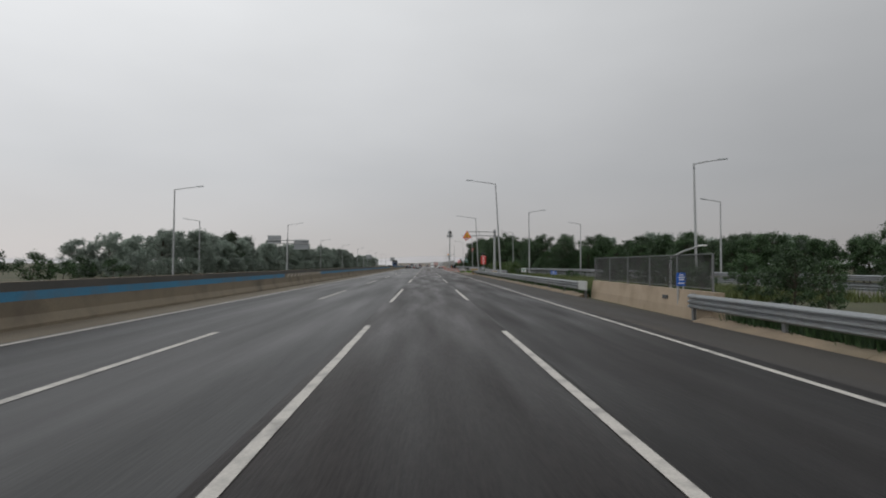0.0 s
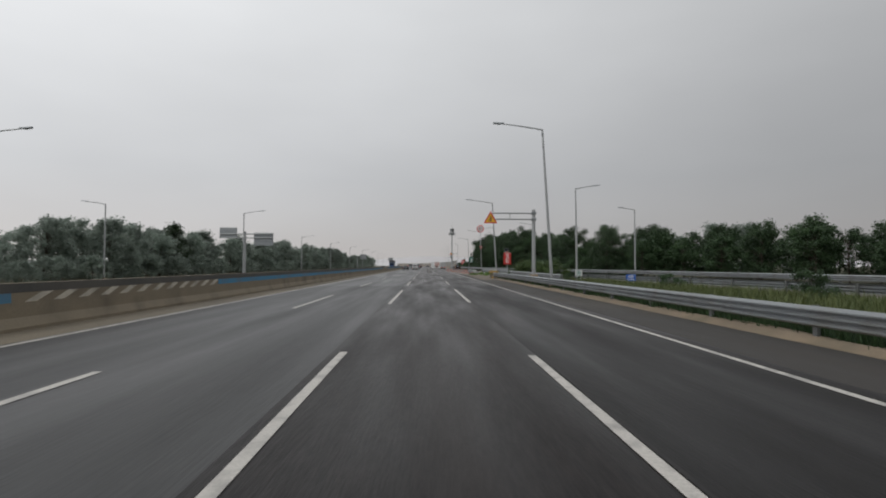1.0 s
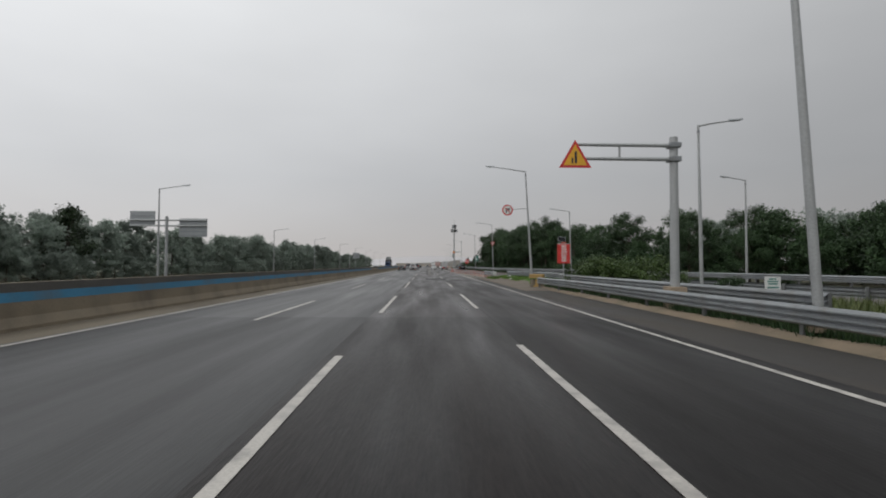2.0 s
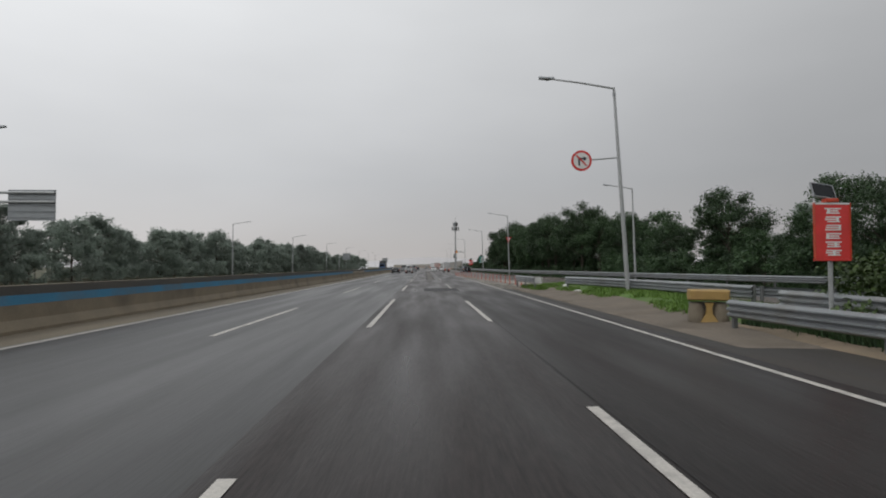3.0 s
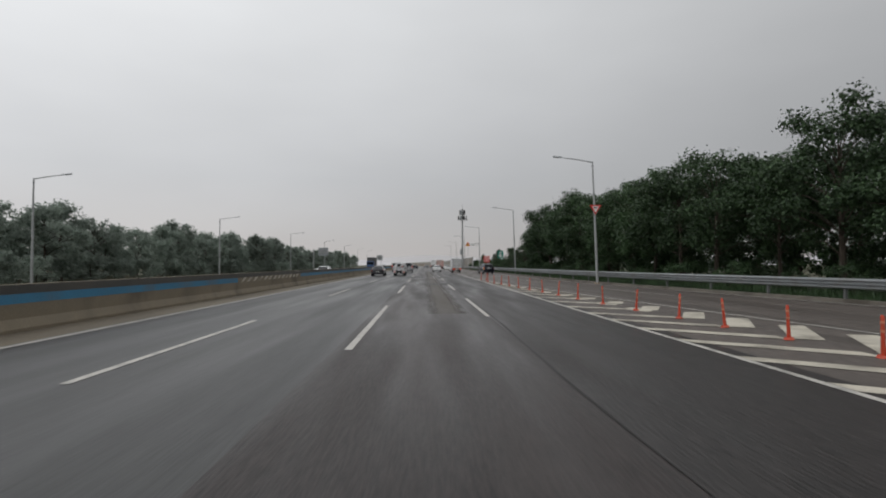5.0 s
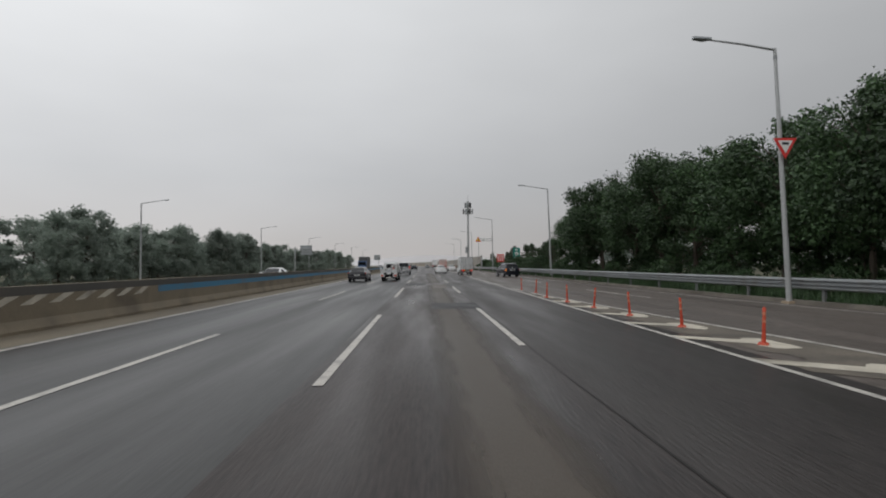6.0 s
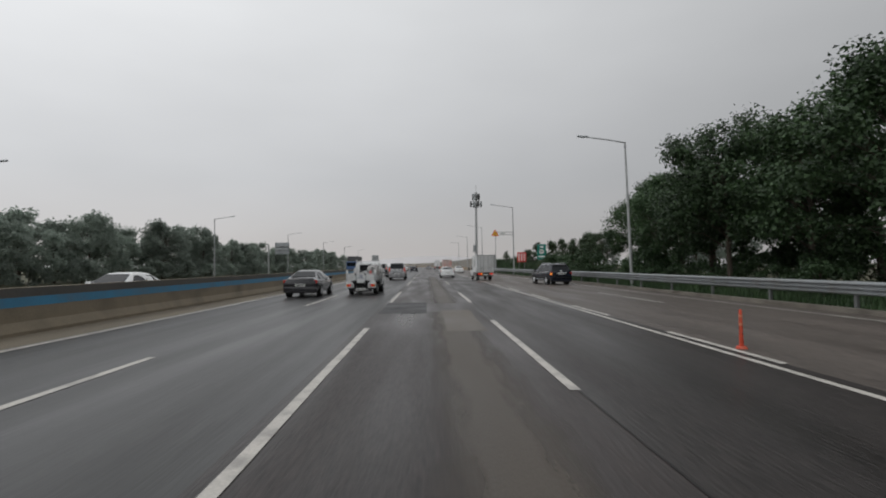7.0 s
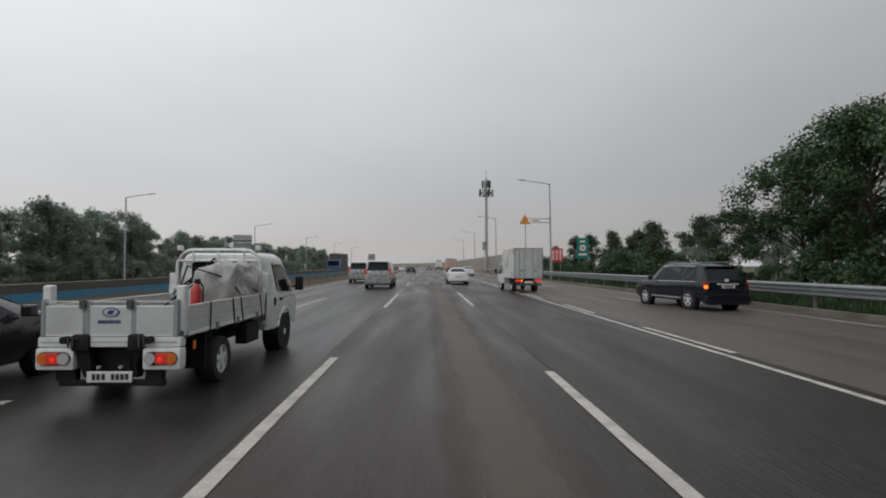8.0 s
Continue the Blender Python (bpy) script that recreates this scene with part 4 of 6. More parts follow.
# yield sign clamped to a lamp post
ys = thing("yield_sign", "inverted red and white triangular yield sign on the lamp post", "road sign", pose(14.32, 157.0, 5.75))
part("sign_rim", slab(bmesh.new(), [(-0.48, -0.06, 0.83), (0.48, -0.06, 0.83), (0, -0.06, 0)], (0, 0.03, 0)), M_SIGN_RED, ys)
part("sign_face", slab(bmesh.new(), [(-0.3, -0.066, 0.73), (0.3, -0.066, 0.73), (0, -0.066, 0.21)], (0, 0.03, 0)), M_SIGN_WHITE, ys)
part("writing", boxes((-0.14, 0.14, -0.07, -0.064, 0.56, 0.66)), M_INK, ys, "dark lettering bar")
part("clamp", boxes((-0.11, 0.11, -0.04, 0.3, 0.6, 0.68)), M_GALV, ys)

# second cantilever sign on the lamp post further on
g2 = thing("cantilever_sign", "cantilever sign with a yellow triangle and a white panel", "road sign", pose(13.0, 235.3, 0))
part("arm", tubes(([(0, 0.3, 6.55), (-2.7, 0, 6.55)], 0.06), ([(0, 0.3, 6.15), (-2.1, 0, 6.15)], 0.05)), M_POLE, g2)
warning_triangle(g2, -2.7, -0.1, 5.95, 1.15)
part("panel", boxes((-2.1, -1.15, -0.1, -0.07, 6.02, 6.6), bevel=0.01), M_SIGN_WHITE, g2)
part("writing", boxes((-1.85, -1.4, -0.106, -0.1, 6.28, 6.36)), M_SIGN_BACK, g2, "dark lettering bar")
part("post", tubes(([(-2.6, 0.1, -0.1), (-2.6, 0.1, 6.0)], 0.05)), M_POLE, g2)

for x, y, z0, w, h, m, nm, lab in ((19.7, 246.0, 2.5, 1.5, 2.6, M_SIGN_GREEN, "route_sign", "green route sign with white marks on two posts"),
                                   (15.9, 244.0, 2.1, 1.5, 1.6, M_SIGN_RED, "red_notice_sign", "red notice sign with white bars"),
                                   (16.0, 63.5, 0.45, 0.75, 0.5, M_SIGN_BLUE, "blue_notice_sign", "small blue notice sign in the grass"),
                                   (12.8, 66.5, 0.75, 0.6, 0.5, M_SIGN_WHITE, "white_notice_sign", "small white and green notice sign in the grass"),
                                   (8.6, 17.0, 0.98, 0.32, 0.44, M_SIGN_BLUE, "blue_notice_sign", "small blue notice sign at the mesh fence")):
    s = thing(nm, lab, "road sign", pose(x, y, 0))
    for px in (-w * 0.3, w * 0.3):
        part("post", tubes(([(px, 0.04, -0.15), (px, 0.04, z0 + h * 0.9)], 0.03)), M_POLE, s)
    part("board", boxes((-w / 2, w / 2, -0.02, 0.01, z0, z0 + h), bevel=0.008), m, s)
    if nm == "red_notice_sign":
        for u in (-0.3, 0.0, 0.3):
            for zf, hf in ((0.60, 0.26), (0.36, 0.18), (0.14, 0.16)):
                part("writing", boxes((w * u - 0.11, w * u + 0.11, -0.027, -0.02, z0 + h * zf, z0 + h * (zf + hf))), M_SIGN_WHITE, s, "lettering bar")
        continue
    for zf, wf in ((0.78, 0.22), (0.60, 0.34), (0.42, 0.28))[:1 if nm == "route_sign" else 3]:
        part("writing", boxes((-w * wf, w * wf, -0.027, -0.02, z0 + h * zf, z0 + h * (zf + 0.09))), M_SIGN_WHITE if m is not M_SIGN_WHITE else M_SIGN_GREEN, s, "lettering bar")
    if nm == "route_sign":
        bm = bmesh.new()
        disc(bm, (0, -0.029, z0 + h * 0.52), w * 0.27, "y", 0.006, 24)
        part("roundel", bm, M_SIGN_WHITE, s, "white round mark")
        for k in (-1, 1):
            part("writing", boxes((k * 0.11 - 0.07, k * 0.11 + 0.07, -0.035, -0.03, z0 + h * 0.46, z0 + h * 0.58)), M_INK, s, "dark lettering bar")
    part("writing", boxes((-w * 0.35, w * 0.35, -0.027, -0.02, z0 + h * 0.15, z0 + h * 0.25)), M_SIGN_WHITE if m is not M_SIGN_WHITE else M_SIGN_GREEN, s, "lettering bar")


def sign_back(x, y, boards, post_top, label):
    """A large sign seen from behind: stiffened boards on a cantilever post."""
    s = thing("motorway_sign", label, "road sign", pose(x, y, 0))
    part("post", tubes(([(0, 0, -0.1), (0, 0, post_top)], 0.16), n=12), M_POLE, s)
    part("arm", tubes(([(boards[0][0], 0, post_top - 0.4), (boards[-1][1], 0, post_top - 0.4)], 0.09)), M_POLE, s)
    part("arm", tubes(([(boards[0][0], 0, post_top - 1.0), (boards[-1][1], 0, post_top - 1.0)], 0.09)), M_POLE, s)
    for x0, x1, z0, z1 in boards:
        b = part("board", boxes((x0, x1, 0.1, 0.14, z0, z1)), M_SIGN_BACK, s)
        n = int((z1 - z0) / 0.4)
        for k in range(n):
            part("stiffener", boxes((x0 + 0.02, x1 - 0.02, 0.06, 0.1, z0 + 0.15 + 0.4 * k, z0 + 0.21 + 0.4 * k)), M_GALV, b)
    return s


sign_back(-28.2, 104.4, [(-4.0, -1.3, 5.9, 7.4), (1.3, 4.3, 4.6, 6.6)], 6.8, "grey backs of two large road signs on one post")
sign_back(-32.5, 266.0, [(1.3, 4.2, 4.2, 6.6)], 6.2, "grey back of a large road sign on a post")
sign_back(-30.0, 470.0, [(-3.0, 1.0, 4.6, 8.0)], 7.5, "grey back of a far road sign")

# mobile phone mast
mast = thing("antenna_mast", "tall grey antenna mast with panel antennas round its head", "mast", pose(14.0, 301.0, 0))
part("pole", tubes(([(0, 0, -0.1), (0, 0, 12), (0, 0, 22.0)], [0.42, 0.33, 0.24]), n=14), M_POLE, mast, smooth=True)
for z, rad, cnt, ph in ((18.6, 1.5, 8, 0.75), (20.6, 0.85, 5, 0.85)):
    part("ring", tubes(([(rad * math.cos(a), rad * math.sin(a), z) for a in (k * math.pi / 8 for k in range(17))], 0.06), n=6), M_DARKSTEEL, mast)
    for k in range(cnt):
        a = k * 2 * math.pi / cnt + 0.3
        c, s_ = math.cos(a), math.sin(a)
        bm = bmesh.new()
        box(bm, rad - 0.1, rad + 0.2, -0.3, 0.3, z - ph, z + ph, bevel=0.03)
        bm.transform(Matrix.Rotation(a, 4, "Z"))
        part("antenna", bm, M_SIGN_BACK if k % 2 else M_DARKSTEEL, mast)
        part("strut", tubes(([(0, 0, z), (rad * c, rad * s_, z)], 0.04), n=6), M_DARKSTEEL, mast)
part("rod", tubes(([(0, 0, 22), (0, 0, 24)], 0.04), n=6), M_DARKSTEEL, mast)
part("cabinet", boxes((-0.9, -0.35, -0.5, 0.3, 5.2, 7.2), bevel=0.04), M_SIGN_BACK, mast)


# ---------- delineator posts in the gore ----------
def delineator(x, y, lean, first=None):
    if first:
        ob = copy_thing(first, pose(x, y, 0.008, lean[0], lean[1], 0))
        return ob
    g = thing("delineator_post", "orange flexible delineator post with pale bands", "delineator", pose(x, y, 0.008), "delineator posts in the gore")
    part("foot", tubes(([(0, 0, 0), (0, 0, 0.05)], [0.11, 0.08]), n=14), M_ORANGE, g)
    part("tube", tubes(([(0, 0, 0.04), (0, 0, 0.40), (0, 0, 0.72), (0, 0, 0.75)], [0.042, 0.032, 0.032, 0.018]), n=12), M_ORANGE, g, smooth=True)
    for z in (0.44, 0.60):
        part("reflector_band", tubes(([(0, 0, z), (0, 0, z + 0.05)], 0.035), n=12), M_REFL, g)
    return g


first_post = None
rng = random.Random(4)
for x, y in [(gore_mid(y) - 0.12, y) for y in GORE_YS if y > 114.5] + [(6.28, 166.2), (6.1, 169.5)]:
    ob = delineator(x, y, (rng.uniform(-5, 5), rng.uniform(-5, 5)), first_post)
    first_post = first_post or ob


# ---------- vehicles ----------
def wheel(parent, x, y, r, w, side):
    """Tyre and five-spoke rim; side: 1 outer face to larger x."""
    wh = new("wheel")
    wh.parent = parent
    wh.matrix_basis = pose(x, y, r)
    bm = bmesh.new()
    prof = [(r * 0.62, -w / 2), (r * 0.93, -w / 2), (r, -w * 0.36), (r, w * 0.36), (r * 0.93, w / 2), (r * 0.62, w / 2)]
    n = 24
    loft(bm, [[(u, rr_ * math.cos(a), rr_ * math.sin(a)) for rr_, u in prof] for a in (2 * math.pi * k / n for k in range(n + 1))], close=True, caps=False)
    bmesh.ops.remove_doubles(bm, verts=bm.verts, dist=0.0005)
    part("tyre", bm, M_RUBBER, wh, smooth=True)
    rim = bmesh.new()
    loft(rim, [[(side * u, rr_ * math.cos(a), rr_ * math.sin(a)) for rr_, u in ((r * 0.63, w * 0.46), (r * 0.56, w * 0.46), (r * 0.54, w * 0.2), (r * 0.63, w * 0.2))]
               for a in (2 * math.pi * k / n for k in range(n + 1))], close=True, caps=False)
    for k in range(5):
        s = bmesh.new()
        box(s, side * w * 0.36 - 0.02, side * w * 0.36 + 0.02, -0.034, 0.034, 0.0, r * 0.58, bevel=0.01)
        s.transform(Matrix.Rotation(k * 2 * math.pi / 5, 4, "X"))
        tmp = bpy.data.meshes.new("tmp")
        s.to_mesh(tmp)
        s.free()
        rim.from_mesh(tmp)
        bpy.data.meshes.remove(tmp)
    disc(rim, (side * w * 0.38, 0, 0), 0.06, "x", 0.03, 12)
    part("rim", rim, M_RIM, wh)
    back = bmesh.new()
    disc(back, (side * w * 0.12, 0, 0), r * 0.6, "x", 0.02, 20)
    part("brake_disc", back, M_BLACK, wh)
    return wh


def ring_of(st):
    y, zb, zm, zt, wb, wm, wt = st
    half = [(-wb, zb), (-wm, zb + (zm - zb) * 0.30), (-wm - 0.01, zb + (zm - zb) * 0.7), (-wm + 0.02, zm), (-wt - 0.01, zt - 0.07), (-wt + 0.10, zt)]
    return [(x, y, z) for x, z in half] + [(-x, y, z) for x, z in reversed(half)]


def side_point(sts, y, f, side):
    """A point on the greenhouse at length y, f of the way from belt to roof."""
    for a, b in zip(sts, sts[1:]):
        if a[0] <= y <= b[0]:
            t = (y - a[0]) / max(b[0] - a[0], 1e-6)
            zm, zt, wm, wt = (a[k] + (b[k] - a[k]) * t for k in (2, 3, 5, 6))
            x0, x1, z0, z1 = wm - 0.02, wt + 0.01, zm, zt - 0.07
            return Vector((side * (x0 + (x1 - x0) * f), y, z0 + (z1 - z0) * f))
    return Vector((side * sts[-1][5], y, sts[-1][2]))


def car(name, label, sts, paint, wheels, m, windows, rear, front, lamps, r=0.33, category="car", brake=True, plate_z=0.75, group="", handles=True, bumper=None,
        extras=None, tail_w=0.16):
    """Car from cross-sections sts: (y, sill z, belt z, roof z, sill, belt and roof half widths). windows: (y0, y1, y0 top, y1 top) on the sides;
    rear and front: the two sections that the glass spans."""
    g = thing(name, label, category, m, group)
    bm = bmesh.new()
    loft(bm, [ring_of(s) for s in sts])
    part("body", bm, paint, g, smooth=True)
    for side in (-1, 1):
        for a, b, at, bt in windows:
            p = [side_point(sts, a, 0.06, side), side_point(sts, b, 0.06, side), side_point(sts, bt, 0.93, side), side_point(sts, at, 0.93, side)]
            bm = bmesh.new()
            slab(bm, [v + Vector((side * 0.006, 0, 0)) for v in p], (-side * 0.03, 0, 0))
            part("side_window", bm, M_GLASS, g)
        for y in wheels:
            bm = bmesh.new()
            hw = max(s[5] for s in sts)
            disc(bm, (side * (hw - 0.10), y, r), r * 1.17, "x", 0.10, 28)
            part("wheel_arch", bm, M_BLACK, g)
            wheel(g, side * (hw - 0.085), y, r, 0.22, side)
        hw = max(s[5] for s in sts)
        y_end, z0, z1, w = lamps
        bm = bmesh.new()
        xa, xb = sorted((side * (hw - 0.02), side * (hw - 0.02 - tail_w)))
        box(bm, xa, xb, y_end - 0.03, y_end + 0.12, z0, z1, bevel=0.02)
        part("tail_lamp", bm, M_RED_DIM if brake else M_RED, g, "lit red tail lamp" if brake else "red tail lamp")
        if handles:
            for a, b, at, bt in windows[:2]:
                part("door_handle", boxes((side * (hw - 0.01) - 0.015, side * (hw - 0.01) + 0.015, a + 0.1, a + 0.3, sts[2][2] - 0.14, sts[2][2] - 0.11), bevel=0.005), paint, g)
        mir = max(w_[1] for w_ in windows)
        part("mirror", boxes((side * (hw + 0.10) - 0.1, side * (hw + 0.10) + 0.08, mir - 0.05, mir + 0.07, sts[2][2] + 0.0, sts[2][2] + 0.17), bevel=0.03), paint, g)
    for nm, (i, j), (f0, f1) in (("rear_window", rear, (0.10, 0.88)), ("windscreen", front, (0.08, 0.92))):
        a, b = sts[i], sts[j]
        lo, hi = Vector((0, a[0], a[3])), Vector((0, b[0], b[3]))
        p0, p1 = lo.lerp(hi, f0), lo.lerp(hi, f1)
        w0, w1 = (a[6] + (b[6] - a[6]) * f0) - 0.06, (a[6] + (b[6] - a[6]) * f1) - 0.08
        out = Vector((0, -(hi.z - lo.z), (hi.y - lo.y)))
        out = (out if nm == "rear_window" else out) .normalized()
        if out.z < 0:
            out = -out
        bm = bmesh.new()
        slab(bm, [v + out * 0.008 for v in (p0 + Vector((-w0, 0, 0)), p0 + Vector((w0, 0, 0)), p1 + Vector((w1, 0, 0)), p1 + Vector((-w1, 0, 0)))], -out * 0.03)
        part(nm, bm, M_GLASS, g)
    hw = max(s[5] for s in sts)
    part("bumper", boxes((-hw + 0.04, hw - 0.04, -0.07, 0.2, 0.28, 0.58), bevel=0.04), bumper or paint, g, smooth=True)
    part("bumper_trim", boxes((-hw + 0.12, hw - 0.12, -0.078, 0.1, 0.24, 0.33), bevel=0.02), M_BLACK, g)
    part("number_plate", boxes((-0.26, 0.26, -0.035, 0.0, plate_z, plate_z + 0.11)), M_PLATE, g, "white number plate")
    part("plate_bar", boxes((-0.2, 0.2, -0.039, -0.035, plate_z + 0.03, plate_z + 0.08)), M_INK, g)
    if extras:
        extras(g)
    return g


VAN_ST = [(0.0, 0.32, 1.0, 1.02, 0.80, 0.90, 0.84), (0.06, 0.30, 1.02, 1.22, 0.84, 0.94, 0.82), (0.28, 0.28, 1.02, 1.88, 0.86, 0.96, 0.76), (0.6, 0.28, 1.03, 1.93, 0.86, 0.96, 0.77),
          (2.2, 0.28, 1.03, 1.95, 0.86, 0.96, 0.78), (3.3, 0.28, 1.03, 1.90, 0.86, 0.96, 0.76), (4.15, 0.28, 1.05, 1.12, 0.86, 0.95, 0.84), (4.75, 0.28, 0.90, 0.95, 0.84, 0.92, 0.80),
          (5.08, 0.32, 0.62, 0.70, 0.70, 0.80, 0.68)]


def van(m, label, brake):
    def more(g):
        part("spoiler", boxes((-0.7, 0.7, 0.12, 0.34, 1.86, 1.92), bevel=0.02), M_SILVER, g)
        part("rear_trim", boxes((-0.6, 0.6, -0.03, 0.02, 0.88, 0.94), bevel=0.01), M_GALV, g)
        part("side_moulding", boxes((-0.985, -0.95, 0.7, 4.0, 0.55, 0.63), (0.95, 0.985, 0.7, 4.0, 0.55, 0.63), bevel=0.01), M_BLACK, g)
    return car("van", label, VAN_ST, M_SILVER, (1.05, 4.15), m, [(0.35, 1.5, 0.45, 1.5), (1.58, 2.75, 1.58, 2.75), (2.83, 3.75, 2.83, 3.3)], (1, 2), (6, 5),
               (0.04, 0.78, 1.42, 0.16), 0.34, "van", brake, 0.66, "silver vans", extras=more)


van(pose(-3.35, 218.6, 0, 0, 0, 0), "silver people carrier van with dark glass driving in the lane", True)
van(pose(-6.4, 231.0, 0, 0, 0, 0), "silver van with dark glass in the lane beside the median", True)

SUV_ST = [(0.0, 0.42, 0.98, 1.0, 0.78, 0.86, 0.80), (0.05, 0.36, 1.06, 1.10, 0.84, 0.93, 0.84), (0.42, 0.34, 1.08, 1.66, 0.86, 0.955, 0.72), (0.8, 0.32, 1.08, 1.76, 0.87, 0.96, 0.72),
          (2.2, 0.32, 1.06, 1.80, 0.87, 0.96, 0.72), (2.95, 0.32, 1.05, 1.74, 0.87, 0.96, 0.70), (3.75, 0.32, 1.05, 1.10, 0.87, 0.95, 0.82), (4.55, 0.32, 0.96, 1.02, 0.85, 0.92, 0.78),
          (4.88, 0.40, 0.70, 0.80, 0.74, 0.82, 0.70)]


def suv_more(g):
    for x in (-0.66, 0.66):
        part("roof_rail", tubes(([(x, 0.7, 1.77), (x, 0.85, 1.83), (x, 2.6, 1.83), (x, 2.8, 1.76)], 0.02), n=6), M_GALV, g)
    part("rear_trim", boxes((-0.45, 0.45, -0.03, 0.03, 0.99, 1.03), bevel=0.008), M_RIM, g, "bright trim above the number plate")
    part("badge", boxes((-0.07, 0.07, 0.04, 0.09, 1.10, 1.2), bevel=0.01), M_RIM, g)
    for side in (-1, 1):
        for ya, yb, f in ((0.6, 3.3, 0.02), (0.8, 2.85, 0.96)):
            pts = [side_point(SUV_ST, ya + (yb - ya) * k / 6, f, side) + Vector((side * 0.012, 0, 0)) for k in range(7)]
            part("window_trim", tubes((pts, 0.014), n=5), M_RIM, g, "bright trim line round the windows")
        part("sill_trim", boxes((side * 0.955 - 0.02, side * 0.955 + 0.02, 1.45, 3.4, 0.40, 0.46), bevel=0.01), M_SIGN_BACK, g)
    part("rear_spoiler", boxes((-0.66, 0.66, 0.30, 0.52, 1.63, 1.69), bevel=0.025), M_BLACKCAR, g, "black spoiler above the tailgate glass")
    part("step_bumper", boxes((-0.82, 0.82, -0.10, 0.06, 0.56, 0.64), bevel=0.03), M_BLACK, g)
    part("indicator_lamp", boxes((-0.95, -0.84, -0.035, 0.1, 0.84, 0.98), bevel=0.035), M_AMBER_ON, g, "lit amber turn signal")


car("suv", "dark grey station-wagon SUV with lit turn signal on the slip road", SUV_ST, M_DARKCAR, (0.98, 3.86), pose(10.93, 200.6, 0, 0, 0, 8.5) @ Matrix.Diagonal((0.965, 0.965, 0.965, 1)),
    [(0.55, 1.3, 0.72, 1.3), (1.4, 2.35, 1.4, 2.35), (2.43, 3.3, 2.43, 2.85)], (1, 2), (6, 5), (0.05, 0.78, 1.08, 0.16), 0.38, "car", False, 0.86,
    extras=suv_more)

SEDAN_ST = [(0.0, 0.42, 0.80, 0.96, 0.74, 0.84, 0.74), (0.05, 0.34, 0.88, 1.02, 0.80, 0.89, 0.76), (0.62, 0.28, 0.92, 1.06, 0.82, 0.905, 0.72), (1.35, 0.26, 0.93, 1.40, 0.83, 0.91, 0.56),
            (2.1, 0.26, 0.93, 1.45, 0.83, 0.91, 0.58), (2.75, 0.26, 0.92, 1.41, 0.83, 0.91, 0.57), (3.65, 0.26, 0.92, 0.99, 0.83, 0.90, 0.74), (4.45, 0.28, 0.76, 0.84, 0.80, 0.87, 0.70),
            (4.78, 0.34, 0.55, 0.64, 0.66, 0.74, 0.6)]


def sedan(name, label, paint, m, brake, group="", extras=None):
    return car(name, label, SEDAN_ST, paint, (0.98, 3.78), m, [(0.95, 1.85, 1.38, 1.85), (1.95, 3.2, 1.95, 2.7)], (2, 3), (6, 5), (0.04, 0.76, 0.93, 0.2), 0.33, "car",
               brake, 0.6, group, extras=extras, tail_w=0.42)


sedan("car", "white saloon car with full-width tail lamps in the lane", M_WHITE, pose(2.8, 226.2, 0), False)
sedan("car", "black saloon car beside the pickup truck", M_BLACKCAR, pose(-6.6, 186.9, 0), False)
sedan("car", "white saloon car far ahead on the slip road", M_WHITE, pose(6.6, 262.0, 0), True)
sedan("car", "dark car far ahead in the lane", M_DARKCAR, pose(-3.2, 290.0, 0), False)
sedan("car", "pale silver car far ahead in the lane", M_SILVER, pose(1.0, 350.0, 0), False)
sedan("car", "white car far ahead beside the median", M_WHITE, pose(-6.6, 320.0, 0), False)
sedan("car", "white car in the opposite carriageway", M_WHITE, pose(-13.2, 185.0, 0, 0, 0, 180), False)
sedan("car", "silver car in the opposite carriageway", M_SILVER, pose(-16.6, 330.0, 0, 0, 0, 180), False)


# ---- small box truck ----
def cab_ring(st):
    """Cross-section of a cab: upright flanks, leaning glass, and a rounded shoulder into the roof."""
    y, zb, zm, zt, wb, wm, wt = st
    r = min(0.17, (zt - zm) * 0.5)
    half = [(-wb, zb), (-wm + 0.01, zb + 0.10), (-wm - 0.008, (zb + zm) / 2), (-wm, zm)]
    half += [(-wt + r - r * math.cos(a), zt - r + r * math.sin(a)) for a in (math.pi / 2 * k / 5 for k in range(6))]
    return [(x, y, z) for x, z in half] + [(-x, y, z) for x, z in reversed(half)]


def cab_shape(g, y0, y1, hw, ztop, paint, z0=0.45):
    """Forward-control cab with rounded rear corners, a raked windscreen and a short nose."""
    st = [(y0, z0 + 0.05, 1.00, ztop - 0.09, hw - 0.12, hw - 0.08, hw - 0.20), (y0 + 0.03, z0 + 0.01, 1.01, ztop - 0.035, hw - 0.06, hw - 0.03, hw - 0.15),
          (y0 + 0.10, z0, 1.02, ztop - 0.005, hw - 0.03, hw, hw - 0.12), (y0 + 0.5, z0, 1.02, ztop, hw - 0.02, hw, hw - 0.11), (y1 - 1.0, z0, 1.02, ztop, hw - 0.02, hw, hw - 0.11),
          (y1 - 0.80, z0, 1.02, ztop - 0.04, hw - 0.02, hw, hw - 0.11), (y1 - 0.24, z0, 1.01, 1.12, hw - 0.02, hw, hw - 0.06), (y1 - 0.06, z0 - 0.04, 0.92, 0.98, hw - 0.04, hw - 0.03, hw - 0.10),
          (y1, z0 - 0.04, 0.80, 0.86, hw - 0.09, hw - 0.08, hw - 0.16)]
    bm = bmesh.new()
    loft(bm, [cab_ring(s) for s in st])
    part("cab", bm, paint, g, smooth=True)
    return st


